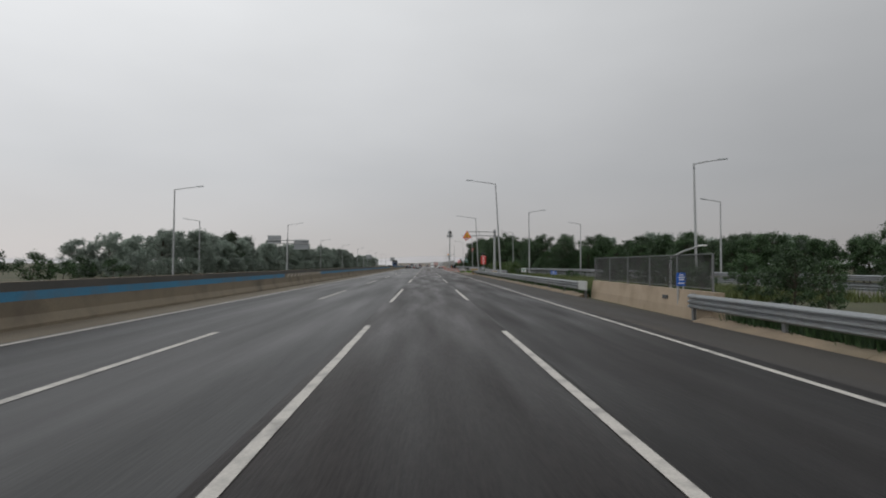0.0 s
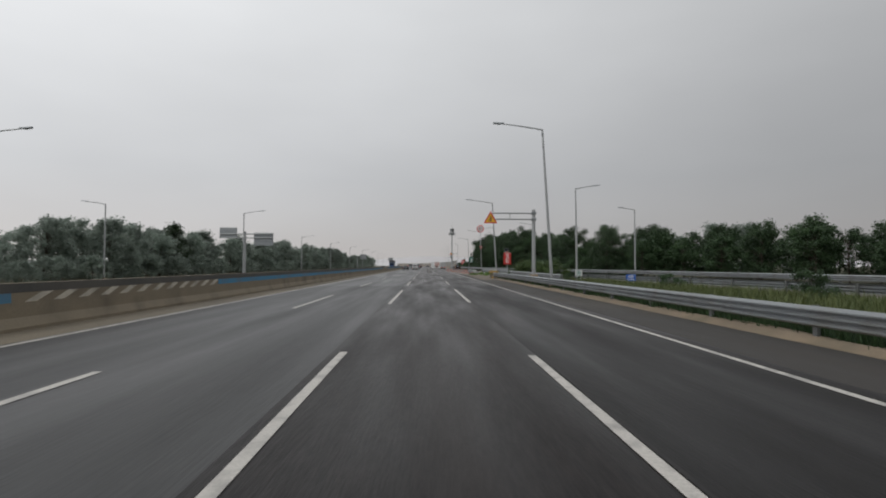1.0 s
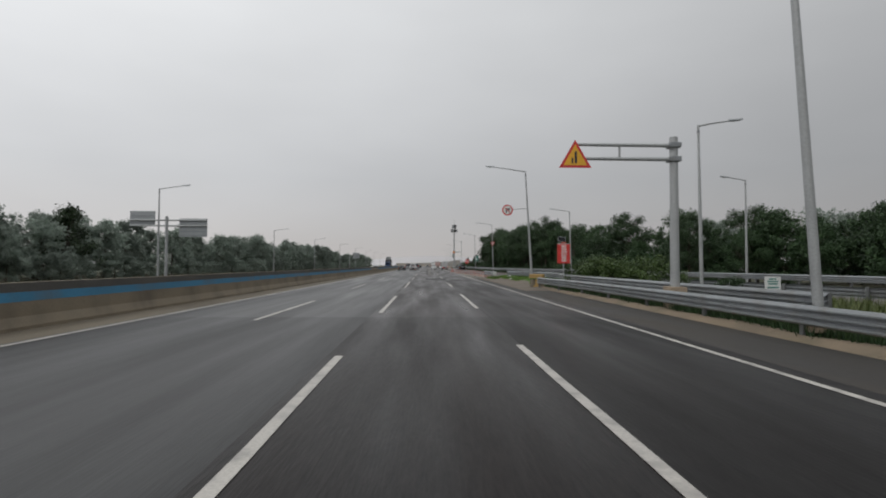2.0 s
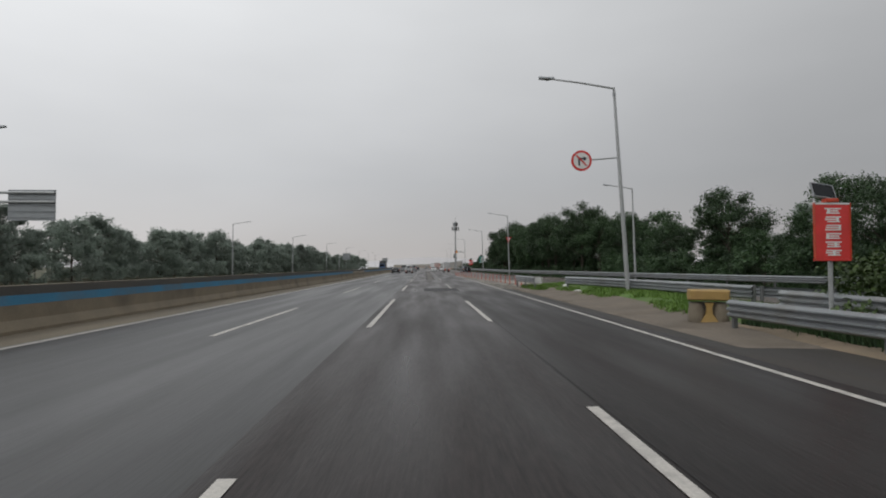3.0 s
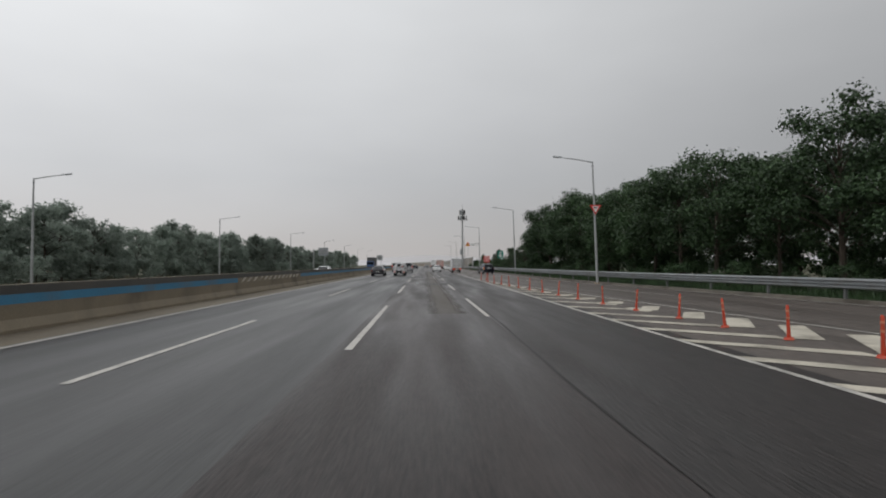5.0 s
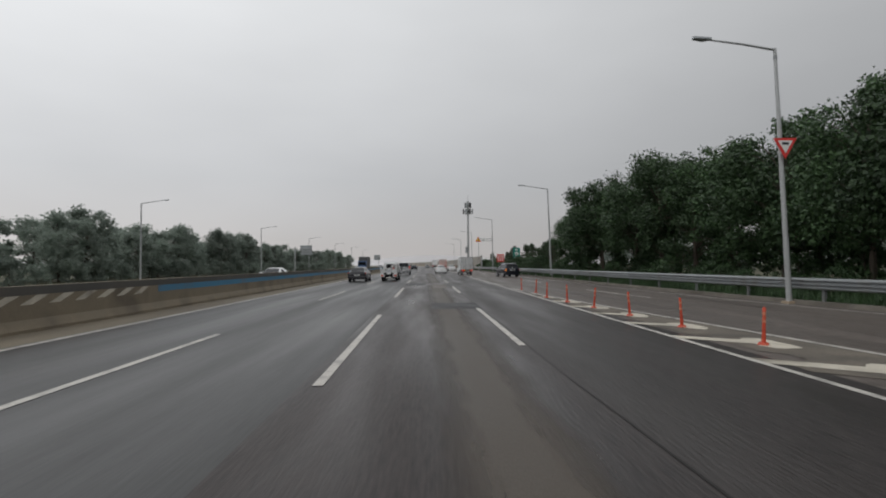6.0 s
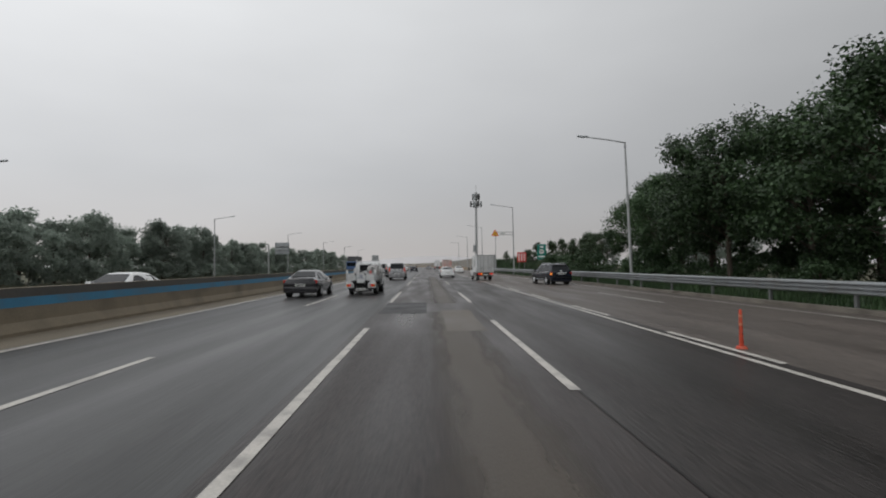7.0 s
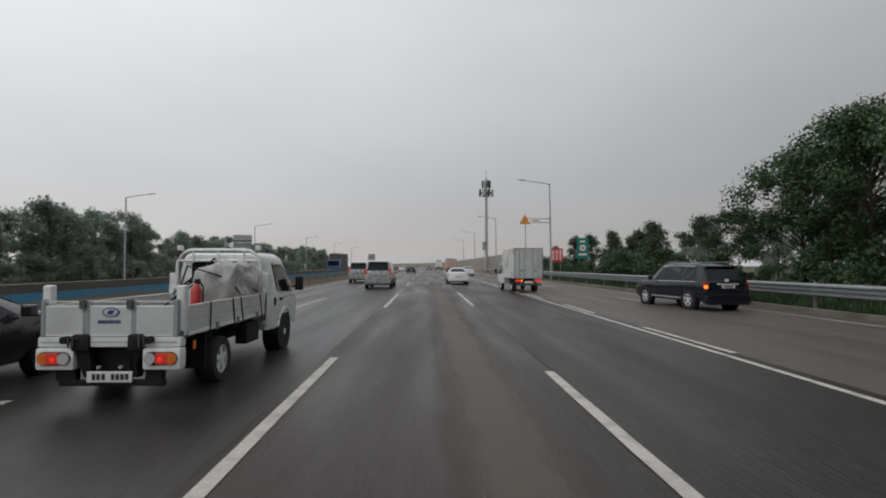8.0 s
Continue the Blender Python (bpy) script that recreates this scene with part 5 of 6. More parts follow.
def cab_glass(g, side, y_rear, y_front, hw, ztop):
    """Side window with a raked front edge, and the dark slit of the pillar behind it."""
    at = lambda y, z: (side * (hw - (z - 1.02) / (ztop - 0.17 - 1.02) * 0.11 + 0.007), y, z)
    top = ztop - 0.20
    for nm, pts in (("side_window", [(y_rear, 1.10), (y_front, 1.06), (y_front - 0.03, 1.16), (y_front - 0.34, top - 0.06), (y_front - 0.45, top), (y_rear - 0.02, top)]),
                    ("pillar_trim", [(y_rear - 0.10, 1.10), (y_rear - 0.05, 1.10), (y_rear - 0.08, top + 0.02), (y_rear - 0.17, top + 0.02)])):
        part(nm, slab(bmesh.new(), [at(y, z) for y, z in pts], (-side * 0.03, 0, 0)), M_GLASS if nm == "side_window" else M_BLACK, g)


def box_truck(m):
    g = thing("box_truck", "small white box truck with tall cargo doors and lit lamps", "truck", m)
    cab_shape(g, 3.35, 5.2, 0.84, 1.92, M_WHITE)
    for side in (-1, 1):
        cab_glass(g, side, 3.75, 4.72, 0.84, 1.92)
        part("mirror", boxes((side * 1.0 - 0.08, side * 1.0 + 0.08, 4.72, 4.82, 1.1, 1.4), bevel=0.02), M_BLACK, g)
    part("cargo_box", boxes((-0.88, 0.88, 0.0, 3.25, 0.85, 2.70), bevel=0.025), M_WHITE, g)
    for x0, x1 in ((-0.83, -0.015), (0.015, 0.83)):
        d = part("cargo_door", boxes((x0, x1, -0.03, 0.0, 0.92, 2.64), bevel=0.01), M_ALU, g, "pale ribbed cargo door")
        for k in range(2):
            x = x0 + (x1 - x0) * (0.3 + 0.4 * k)
            part("lock_rod", tubes(([(x, -0.05, 0.95), (x, -0.05, 2.6)], 0.016), n=6), M_GALV, d)
        part("handle", boxes((x0 + 0.3, x0 + 0.5, -0.07, -0.04, 1.3, 1.34)), M_DARKSTEEL, d)
    part("frame_rim", boxes((-0.9, -0.85, -0.035, 0.02, 0.85, 2.71), (0.85, 0.9, -0.035, 0.02, 0.85, 2.71), (-0.85, 0.85, -0.035, 0.02, 2.65, 2.71)), M_GALV, g)
    part("chassis", boxes((-0.38, 0.38, 0.05, 4.6, 0.45, 0.84)), M_BLACK, g)
    for side in (-1, 1):
        part("tail_lamp", boxes((side * 0.64 - 0.17, side * 0.64 + 0.17, -0.02, 0.08, 0.64, 0.77), bevel=0.015), M_RED_ON, g)
        part("indicator_lamp", boxes((side * 0.42 - 0.05, side * 0.42 + 0.05, -0.022, 0.08, 0.64, 0.77), bevel=0.01), M_AMBER_ON if side < 0 else M_AMBER, g)
        wheel(g, side * 0.68, 1.15, 0.30, 0.3, side)
        wheel(g, side * 0.72, 4.1, 0.31, 0.2, side)
    part("bumper", boxes((-0.8, 0.8, -0.03, 0.06, 0.42, 0.54), bevel=0.015), M_DARKSTEEL, g)
    part("number_plate", boxes((-0.26, 0.26, -0.05, -0.03, 0.56, 0.68)), M_PLATE, g)
    return g


box_truck(pose(6.33, 213.6, 0, 0, 0, 4.5))


# ---- flatbed pickup truck with tail lift ----
def capsule(x0, x1, z, r, y, depth, end=0):
    """A flat lens with rounded ends (end: 0 both, 1 the one at larger x, -1 the other)."""
    pts = []
    if end >= 0:
        pts += [(x1 - r + r * math.cos(a), y, z + r * math.sin(a)) for a in (-math.pi / 2 + math.pi * k / 10 for k in range(11))]
    else:
        pts += [(x1, y, z - r), (x1, y, z + r)]
    if end <= 0:
        pts += [(x0 + r + r * math.cos(a), y, z + r * math.sin(a)) for a in (math.pi / 2 + math.pi * k / 10 for k in range(11))]
    else:
        pts += [(x0, y, z + r), (x0, y, z - r)]
    return slab(bmesh.new(), pts, (0, depth, 0))



def flatbed(m):
    g = thing("flatbed_truck", "white flatbed light truck with aluminium tail lift and plastic-wrapped load straps", "truck", m)
    W = 0.86
    # tail lift gate of three panels with dark hinges
    for x0, x1 in ((-0.765, -0.315), (-0.24, 0.25), (0.305, 0.75)):
        p = part("gate_panel", boxes((x0, x1, -0.055, -0.005, 0.765, 1.118), bevel=0.01), M_ALU, g, "pale aluminium tail lift panel")
        for z0, z1 in ((0.775, 0.795), (1.16, 1.175)):
            part("panel_lip", boxes((x0 + 0.012, x1 - 0.012, -0.062, -0.052, z0, z1)), M_WHITE, p)
    for x in (-0.278, 0.278):
        part("gate_hinge", boxes((x - 0.035, x + 0.035, -0.05, 0.0, 0.76, 1.18), bevel=0.008), M_SIGN_BACK, g)
        part("latch", boxes((x - 0.075, x - 0.005, -0.085, -0.05, 1.085, 1.19), bevel=0.008), M_DARKSTEEL, g, "dark latch")
    for x in (-0.79, 0.775):
        part("gate_edge", boxes((x - 0.022, x + 0.022, -0.06, 0.03, 0.76, 1.19), bevel=0.008), M_SIGN_BACK, g)
    # badge drawn as plain shapes
    bm = bmesh.new()
    bmesh.ops.create_cone(bm, cap_ends=True, segments=28, radius1=1, radius2=1, depth=0.008,
                          matrix=Matrix.Translation((0.01, -0.059, 1.045)) @ Matrix.Diagonal((0.10, 1, 0.055, 1)) @ Matrix.Rotation(radians(90), 4, "X"))
    part("badge", bm, M_NAVY, g, "navy oval badge")
    bm = bmesh.new()
    bmesh.ops.create_cone(bm, cap_ends=True, segments=28, radius1=1, radius2=1, depth=0.008,
                          matrix=Matrix.Translation((0.01, -0.061, 1.045)) @ Matrix.Diagonal((0.083, 1, 0.042, 1)) @ Matrix.Rotation(radians(90), 4, "X"))
    part("badge_inside", bm, M_ALU, g)
    bm = boxes((-0.036, 0.036, -0.069, -0.064, -0.024, 0.024), bevel=0.002)
    for v in bm.verts:
        v.co.x += v.co.z * 0.5
    bm.transform(Matrix.Translation((0.01, 0, 1.045)))
    part("badge_mark", bm, M_NAVY, g)
    for k in range(7):
        part("badge_bar", boxes((-0.14 + 0.042 * k, -0.14 + 0.042 * k + (0.033 if k < 6 else 0.012), -0.06, -0.055, 0.918, 0.955)), M_NAVY, g, "navy lettering bar")
    # lower frame with lamp housings
    part("tail_rail", boxes((-0.84, 0.84, -0.06, 0.06, 0.65, 0.765), bevel=0.015), M_WHITE, g)
    part("rail_groove", boxes((-0.8, 0.8, -0.064, -0.058, 0.70, 0.712)), M_SIGN_BACK, g)
    for side in (-1, 1):
        h = part("lamp_housing", boxes((side * 0.625 - 0.225, side * 0.625 + 0.225, -0.09, 0.06, 0.395, 0.645), bevel=0.035), M_WHITE, g, smooth=True)
        c = side * 0.625
        part("lamp_bezel", capsule(c - 0.195, c + 0.195, 0.527, 0.075, -0.1, 0.02), M_BLACK, h)
        a, b = sorted((c - side * 0.06, c + side * 0.085))
        lens = part("tail_lamp", boxes((a, b, -0.114, -0.09, 0.462, 0.592), bevel=0.012), M_RED_DIM, h, "glowing red tail lamp")
        bm = bmesh.new()
        disc(bm, (c + side * 0.0, -0.113, 0.52), 0.03, "y", 0.008, 14)
        part("bulb", bm, M_RED_ON, lens)
        part("indicator_lamp", capsule(*((c + 0.085, c + 0.188) if side > 0 else (c - 0.188, c - 0.085)), 0.527, 0.066, -0.113, 0.02, side), M_AMBER, h, "amber turn signal")
        bm = bmesh.new()
        disc(bm, (c - side * 0.125, -0.104, 0.527), 0.066, "y", 0.016, 20)
        part("reversing_lamp", bm, M_CLEAR, h, "round clear reversing lamp")
    # lifting gear
    for x0, x1, k in ((-0.44, -0.22, 1), (0.22, 0.42, -1)):
        c = (x0 + x1) / 2
        part("lift_arm", boxes((x0, x1, -0.10, 0.02, 0.60, 0.80), bevel=0.045), M_BLACK, g, "black lift arm", smooth=True)
        part("lift_link", slab(bmesh.new(), [(x0 + 0.02, -0.06, 0.66), (x1 - 0.02, -0.06, 0.66), (c + k * 0.10, -0.01, 0.30), (c - k * 0.00, -0.01, 0.30)], (0, 0.09, 0)), M_BLACK, g)
        part("lift_pivot", tubes(([(c - k * 0.17, -0.13, 0.735), (c - k * 0.17, -0.04, 0.735)], 0.042), n=14), M_BLACK, g)
        part("lift_hook", tubes(([(c - k * 0.19, -0.085, 0.745), (c, -0.085, 0.745)], 0.026), n=10), M_BLACK, g)
        part("lift_ram", tubes(([(c, -0.03, 0.62), (c + k * 0.12, 0.3, 0.36)], 0.045), n=10), M_BLACK, g)
        for dx in (-0.055, 0.0):
            part("lift_pin", tubes(([(c - k * (0.06 - dx), -0.115, 0.66), (c - k * (0.06 - dx), -0.115, 0.79)], 0.012), n=6), M_DARKSTEEL, g)
    part("under_panel", boxes((-0.42, 0.42, 0.12, 0.2, 0.34, 0.65)), M_BLACK, g)
    part("under_bar", boxes((-0.62, 0.62, -0.02, 0.06, 0.20, 0.27), bevel=0.015), M_BLACK, g)
    for x0, x1 in ((-0.66, -0.42), (0.40, 0.6)):
        part("bar_bracket", boxes((x0, x1, -0.02, 0.08, 0.26, 0.41), bevel=0.015), M_BLACK, g)
    plate = part("number_plate", boxes((-0.27, 0.265, -0.05, -0.03, 0.25, 0.375), bevel=0.008), M_PLATE, g, "white number plate")
    for x in (-0.205, -0.15, -0.09, 0.02, 0.075, 0.13, 0.185):
        part("plate_bar", boxes((x, x + 0.04, -0.054, -0.05, 0.28, 0.348)), M_INK, plate)
    for x in (-0.14, 0.12):
        bm = bmesh.new()
        disc(bm, (x, -0.03, 0.42), 0.018, "y", 0.02, 10)
        part("plate_lamp", bm, M_CLEAR, g)
    # bed
    part("bed_floor", boxes((-0.84, 0.84, 0.0, 2.86, 0.74, 0.83)), M_DARKSTEEL, g)
    for side in (-1, 1):
        x = side * 0.845
        for k in range(2):
            part("side_board", boxes((x - 0.015, x + 0.015, 0.10, 2.80, 0.79 + 0.15 * k, 0.934 + 0.15 * k), bevel=0.006), M_ALU, g, "pale side board")
        part("board_rail", boxes((x - 0.022, x + 0.022, 0.10, 2.80, 1.088, 1.115), (x - 0.022, x + 0.022, 0.10, 2.80, 0.76, 0.80), bevel=0.005), M_WHITE, g)
        part("corner_stake", boxes((side * 0.795 - 0.052, side * 0.795 + 0.052, 0.0, 0.10, 0.76, 1.35), bevel=0.025), M_WHITE, g, "white corner stake")
        part("front_stake", boxes((side * 0.81 - 0.04, side * 0.81 + 0.04, 2.80, 2.88, 0.76, 1.20), bevel=0.01), M_WHITE, g)
        for y in (0.85, 1.55, 2.35):
            part("board_latch", boxes((x + side * 0.018 - 0.02, x + side * 0.018 + 0.02, y - 0.035, y + 0.035, 0.74, 0.84), bevel=0.006), M_GALV, g)
        for y, lean in ((0.62, 0.02), (1.45, -0.10), (1.78, -0.14), (2.62, -0.16), (2.70, 0.10)):
            part("strap", slab(bmesh.new(), [(x + side * 0.026, y, 0.66), (x + side * 0.026, y + 0.035, 0.66), (x + side * 0.026, y + 0.035 + lean, 1.118),
                                             (x + side * 0.026, y + lean, 1.118)], (-side * 0.006, 0, 0)), M_BLACK, g, "black lashing strap")
        part("mud_guard", boxes((side * 0.62 - 0.2, side * 0.62 + 0.2, 0.60, 0.64, 0.28, 0.72)), M_BLACK, g)
        part("side_box", boxes((side * 0.72 - 0.1, side * 0.72 + 0.1, 2.05, 2.6, 0.36, 0.68), bevel=0.03), M_BLACK, g)
        part("side_reflector", boxes((side * 0.84 - 0.01, side * 0.84 + 0.01, 0.25, 0.29, 0.58, 0.68)), M_AMBER, g)
        for y, r in ((1.12, 0.31), (3.92, 0.32)):
            wheel(g, side * (0.70 if y < 2 else 0.755), y, r, 0.26 if y < 2 else 0.2, side)
        bm = bmesh.new()
        disc(bm, (side * 0.70, 3.92, 0.36), 0.40, "x", 0.152, 24)
        part("wheel_arch", bm, M_BLACK, g)
        part("arch_flare", tubes(([(side * 0.845, 3.92 + 0.41 * math.cos(a), 0.36 + 0.41 * math.sin(a)) for a in (0.25 + (math.pi - 0.5) * k / 12 for k in range(13))], 0.028), n=8), M_WHITE, g, smooth=True)
    part("chassis", boxes((-0.36, 0.36, 0.15, 4.5, 0.40, 0.74)), M_BLACK, g)
    part("exhaust", tubes(([(0.45, 0.2, 0.42), (0.45, 1.6, 0.42)], 0.035), n=8), M_DARKSTEEL, g)
    part("fuel_tank", boxes((-0.78, -0.4, 2.0, 2.9, 0.36, 0.68), bevel=0.05), M_BLACK, g)
    # cab
    cab_shape(g, 2.95, 4.88, 0.85, 1.80, M_WHITE)
    for side in (-1, 1):
        cab_glass(g, side, 3.58, 4.42, 0.85, 1.80)
        part("door_seam", slab(bmesh.new(), [(side * 0.853, 3.54, 0.5), (side * 0.853, 3.552, 0.5), (side * 0.853, 3.552, 1.02), (side * 0.853, 3.54, 1.02)],
                               (-side * 0.01, 0, 0)), M_BLACK, g)
        part("door_handle", boxes((side * 0.858 - 0.012, side * 0.858 + 0.012, 3.6, 3.74, 0.93, 0.98), bevel=0.005), M_BLACK, g)
        part("door_stripe", boxes((side * 0.853 - 0.003, side * 0.853 + 0.003, 3.6, 4.5, 0.975, 0.985)), M_RUST, g)
        part("air_intake", boxes((side * 0.82 - 0.06, side * 0.82 + 0.06, 2.86, 2.98, 0.55, 1.45), bevel=0.02), M_WHITE, g)
        part("fuel_flap", boxes((side * 0.855 - 0.006, side * 0.855 + 0.006, 3.25, 3.38, 0.86, 1.0), bevel=0.003), M_BLACK, g)
        mi = part("mirror", boxes((side * 0.99 - 0.08, side * 0.99 + 0.08, 4.40, 4.52, 1.08, 1.36), bevel=0.04), M_BLACK, g, "black door mirror")
        part("mirror_arm", tubes(([(side * 0.84, 4.44, 1.16), (side * 1.0, 4.48, 1.18)], 0.02), n=6), M_BLACK, mi)
    bm = bmesh.new()
    slab(bm, [(-0.68, 4.64, 1.15), (0.68, 4.64, 1.15), (0.62, 4.12, 1.735), (-0.62, 4.12, 1.735)], (0, -0.02, -0.02))
    part("windscreen", bm, M_GLASS, g)
    part("rear_window", boxes((-0.52, 0.52, 2.925, 2.96, 1.32, 1.64), bevel=0.02), M_GLASS, g)
    part("window_frame", boxes((-0.57, 0.57, 2.932, 2.965, 1.28, 1.32), (-0.57, 0.57, 2.932, 2.965, 1.64, 1.68), bevel=0.008), M_BLACK, g)
    # white tube guard behind the cab
    guard = [(-0.74, 2.86, 0.85), (-0.74, 2.86, 1.54)] + [(-0.46 - 0.28 * math.cos(a), 2.86, 1.56 + 0.28 * math.sin(a)) for a in (math.pi / 2 * k / 5 for k in range(1, 6))]
    guard += [(-x, y, z) for x, y, z in reversed(guard)]
    part("cab_guard", tubes((guard, 0.028), ([(-0.70, 2.86, 1.66), (0.70, 2.86, 1.66)], 0.022)), M_WHITE, g, "white tube guard behind the cab")
    for x in (-0.45, 0.0, 0.45):
        part("guard_bar", tubes(([(x, 2.84, 1.62), (x, 2.84, 1.84)], 0.018), n=6), M_WHITE, g)
    part("roof_clamp", boxes((-0.72, -0.64, 2.8, 2.9, 1.83, 1.92), (0.66, 0.74, 2.8, 2.9, 1.83, 1.92), bevel=0.015), M_WHITE, g)
    part("radiator_grille", boxes((-0.6, 0.6, 4.86, 4.91, 0.5, 0.75), bevel=0.02), M_BLACK, g)
    return g


TRUCK = pose(-3.66, 188.85, 0, 0, 0, -0.9) @ Matrix.Diagonal((1.0, 1.04, 1.045, 1))
flatbed(TRUCK)

# load on the bed
load = thing("wrapped_load", "lumpy plastic-wrapped load lashed on the truck bed", "load", TRUCK @ pose(0.04, 0.1, 0.83))
bm = bmesh.new()
bmesh.ops.create_icosphere(bm, subdivisions=4, radius=1.0)
for v in bm.verts:
    p = v.co.copy()
    k = 1 + 0.16 * noise.noise(p * 2.1) + 0.07 * noise.noise(p * 6.0) + 0.03 * abs(noise.noise(p * 13.0))
    sq = max(abs(p.x), abs(p.y), abs(p.z)) ** 0.55
    v.co = Vector((0.40 + p.x / sq * 0.37 * k, 2.12 + p.y / sq * 0.60 * k, 0.38 + p.z / sq * 0.43 * k))
    v.co.z = max(v.co.z, 0.0)
part("sheet", bm, M_FILM, load, "crumpled clear plastic sheet", smooth=True)
part("rope", tubes(([(-0.15, 1.45, 0.1), (0.05, 1.46, 0.74), (0.5, 1.5, 0.6), (0.82, 2.3, 0.33)], 0.014), ([(-0.5, 2.1, 0.3), (0.2, 2.05, 0.86), (0.82, 1.55, 0.33)], 0.014), n=6), M_BLACK, load, "black lashing rope")
part("machine", boxes((0.05, 0.6, 1.62, 2.5, 0.06, 0.55), (0.15, 0.5, 1.7, 2.3, 0.55, 0.68), bevel=0.04), M_SIGN_BACK, load, "grey machine inside the plastic wrap")
part("base_plank", boxes((-0.1, 0.78, 1.4, 2.7, 0.0, 0.06)), M_RUST, load, "rust-red pallet edge")

ext = thing("fire_extinguisher", "red fire extinguisher strapped at the front of the truck bed", "fire extinguisher", TRUCK @ pose(0.38, 1.25, 0.83))
part("cylinder", tubes(([(0, 0, 0.0), (0, 0, 0.03), (0, 0, 0.40), (0, 0, 0.46), (0, 0, 0.5)], [0.07, 0.075, 0.075, 0.05, 0.025]), n=16), M_FIRE, ext, smooth=True)
part("valve", boxes((-0.02, 0.05, -0.02, 0.02, 0.49, 0.56), bevel=0.008), M_BLACK, ext)
part("hose", tubes(([(0.04, 0, 0.53), (0.10, 0, 0.45), (0.10, 0, 0.2)], 0.012), n=6), M_BLACK, ext)
hose = thing("rope_bundle", "black ropes and straps slung over the bed's front corner", "rope", TRUCK @ pose(0, 0, 0.83))
part("rope", tubes(([(-0.45, 2.2, 0.0), (-0.3, 2.3, 0.35), (0.0, 2.5, 0.62), (-0.25, 2.6, 0.66), (-0.55, 2.4, 0.2)], 0.015),
                   ([(-0.62, 2.1, 0.05), (-0.2, 2.35, 0.5), (0.1, 2.4, 0.55)], 0.014), ([(-0.2, 2.0, 0.0), (0.2, 2.2, 0.3), (0.5, 2.3, 0.0)], 0.014), n=6), M_BLACK, hose)


# ---- far traffic ----
def far_lorry(name, label, m, paint, length, height, cab_paint):
    g = thing(name, label, "lorry", m)
    part("cargo_box", boxes((-1.22, 1.22, 0.0, length - 2.2, 1.0, height), bevel=0.04), paint, g)
    part("rear_frame", boxes((-1.18, 1.18, -0.03, 0.0, 1.05, 1.15), (-1.18, 1.18, -0.03, 0.0, height - 0.15, height - 0.05), (-0.03, 0.03, -0.03, 0.0, 1.15, height - 0.15)), M_DARKSTEEL, g)
    part("cab", boxes((-1.15, 1.15, length - 2.0, length, 0.6, 2.7), bevel=0.12), cab_paint, g)
    part("windscreen", boxes((-1.0, 1.0, length - 0.02, length + 0.01, 1.6, 2.45), bevel=0.004), M_GLASS, g)
    part("chassis", boxes((-0.5, 0.5, 0.1, length - 0.3, 0.6, 1.0)), M_BLACK, g)
    for side in (-1, 1):
        part("tail_lamp", boxes((side * 0.95 - 0.15, side * 0.95 + 0.15, -0.06, 0.02, 0.75, 0.95)), M_RED_ON, g)
        part("head_lamp", boxes((side * 0.9 - 0.15, side * 0.9 + 0.15, length, length + 0.03, 0.75, 0.95)), M_CLEAR, g)
        for y in (1.0, 2.2, length - 1.2):
            wheel(g, side * 1.0, y, 0.48, 0.3, side)
    return g


far_lorry("lorry", "red and white lorry far ahead on the carriageway", pose(5.8, 300.0, 0), M_FADED, 9.0, 3.2, M_WHITE)
far_lorry("lorry", "white lorry far ahead on the carriageway", pose(4.6, 372.0, 0), M_WHITE, 9.0, 3.6, M_WHITE)
far_lorry("lorry", "blue lorry with dark cargo in the opposite carriageway", pose(-17.2, 287.0, 0, 0, 0, 180), M_DARKSTEEL, 9.5, 3.9, M_BLUEBUS)


# ---------- trees ----------
def leaf_cards(rs, centres, radii, count, size, squash=1.0, tri=False):
    """Leaf faces scattered in the outer shells of clumps: vertices and faces."""
    c = np.array(centres, float)
    r = np.array(radii, float)
    vol = r ** 2
    pick = rs.choice(len(c), count, p=vol / vol.sum())
    d = rs.normal(size=(count, 3))
    d /= np.linalg.norm(d, axis=1)[:, None]
    rad = r[pick] * np.clip(np.abs(rs.normal(size=count) * 0.3 + 0.66), 0, 1.04)
    pos = c[pick] + d * rad[:, None] * np.array((1, 1, squash))
    nrm = d * 0.7 + rs.normal(size=(count, 3)) * 0.6 + np.array((0, 0, 0.45))
    nrm /= np.linalg.norm(nrm, axis=1)[:, None]
    t = np.cross(nrm, rs.normal(size=(count, 3)))
    t /= np.linalg.norm(t, axis=1)[:, None] + 1e-9
    b = np.cross(nrm, t)
    s = size * (0.6 + 0.8 * rs.random(count))[:, None]
    loose = rs.random(count) < 0.25
    pos = pos + np.clip(rs.normal(size=(count, 3)), -1.3, 1.3) * (np.mean(r) * 0.22 * loose)[:, None]
    if tri:
        return np.stack([pos - t * s * 0.5 - b * s * 0.22, pos + t * s * 0.5 - b * s * 0.22, pos + b * s * 0.44], 1).reshape(-1, 3)
    quad = np.stack([pos - t * s * 0.5, pos + b * s * 0.32, pos + t * s * 0.5, pos - b * s * 0.32], 1)
    return quad.reshape(-1, 3)


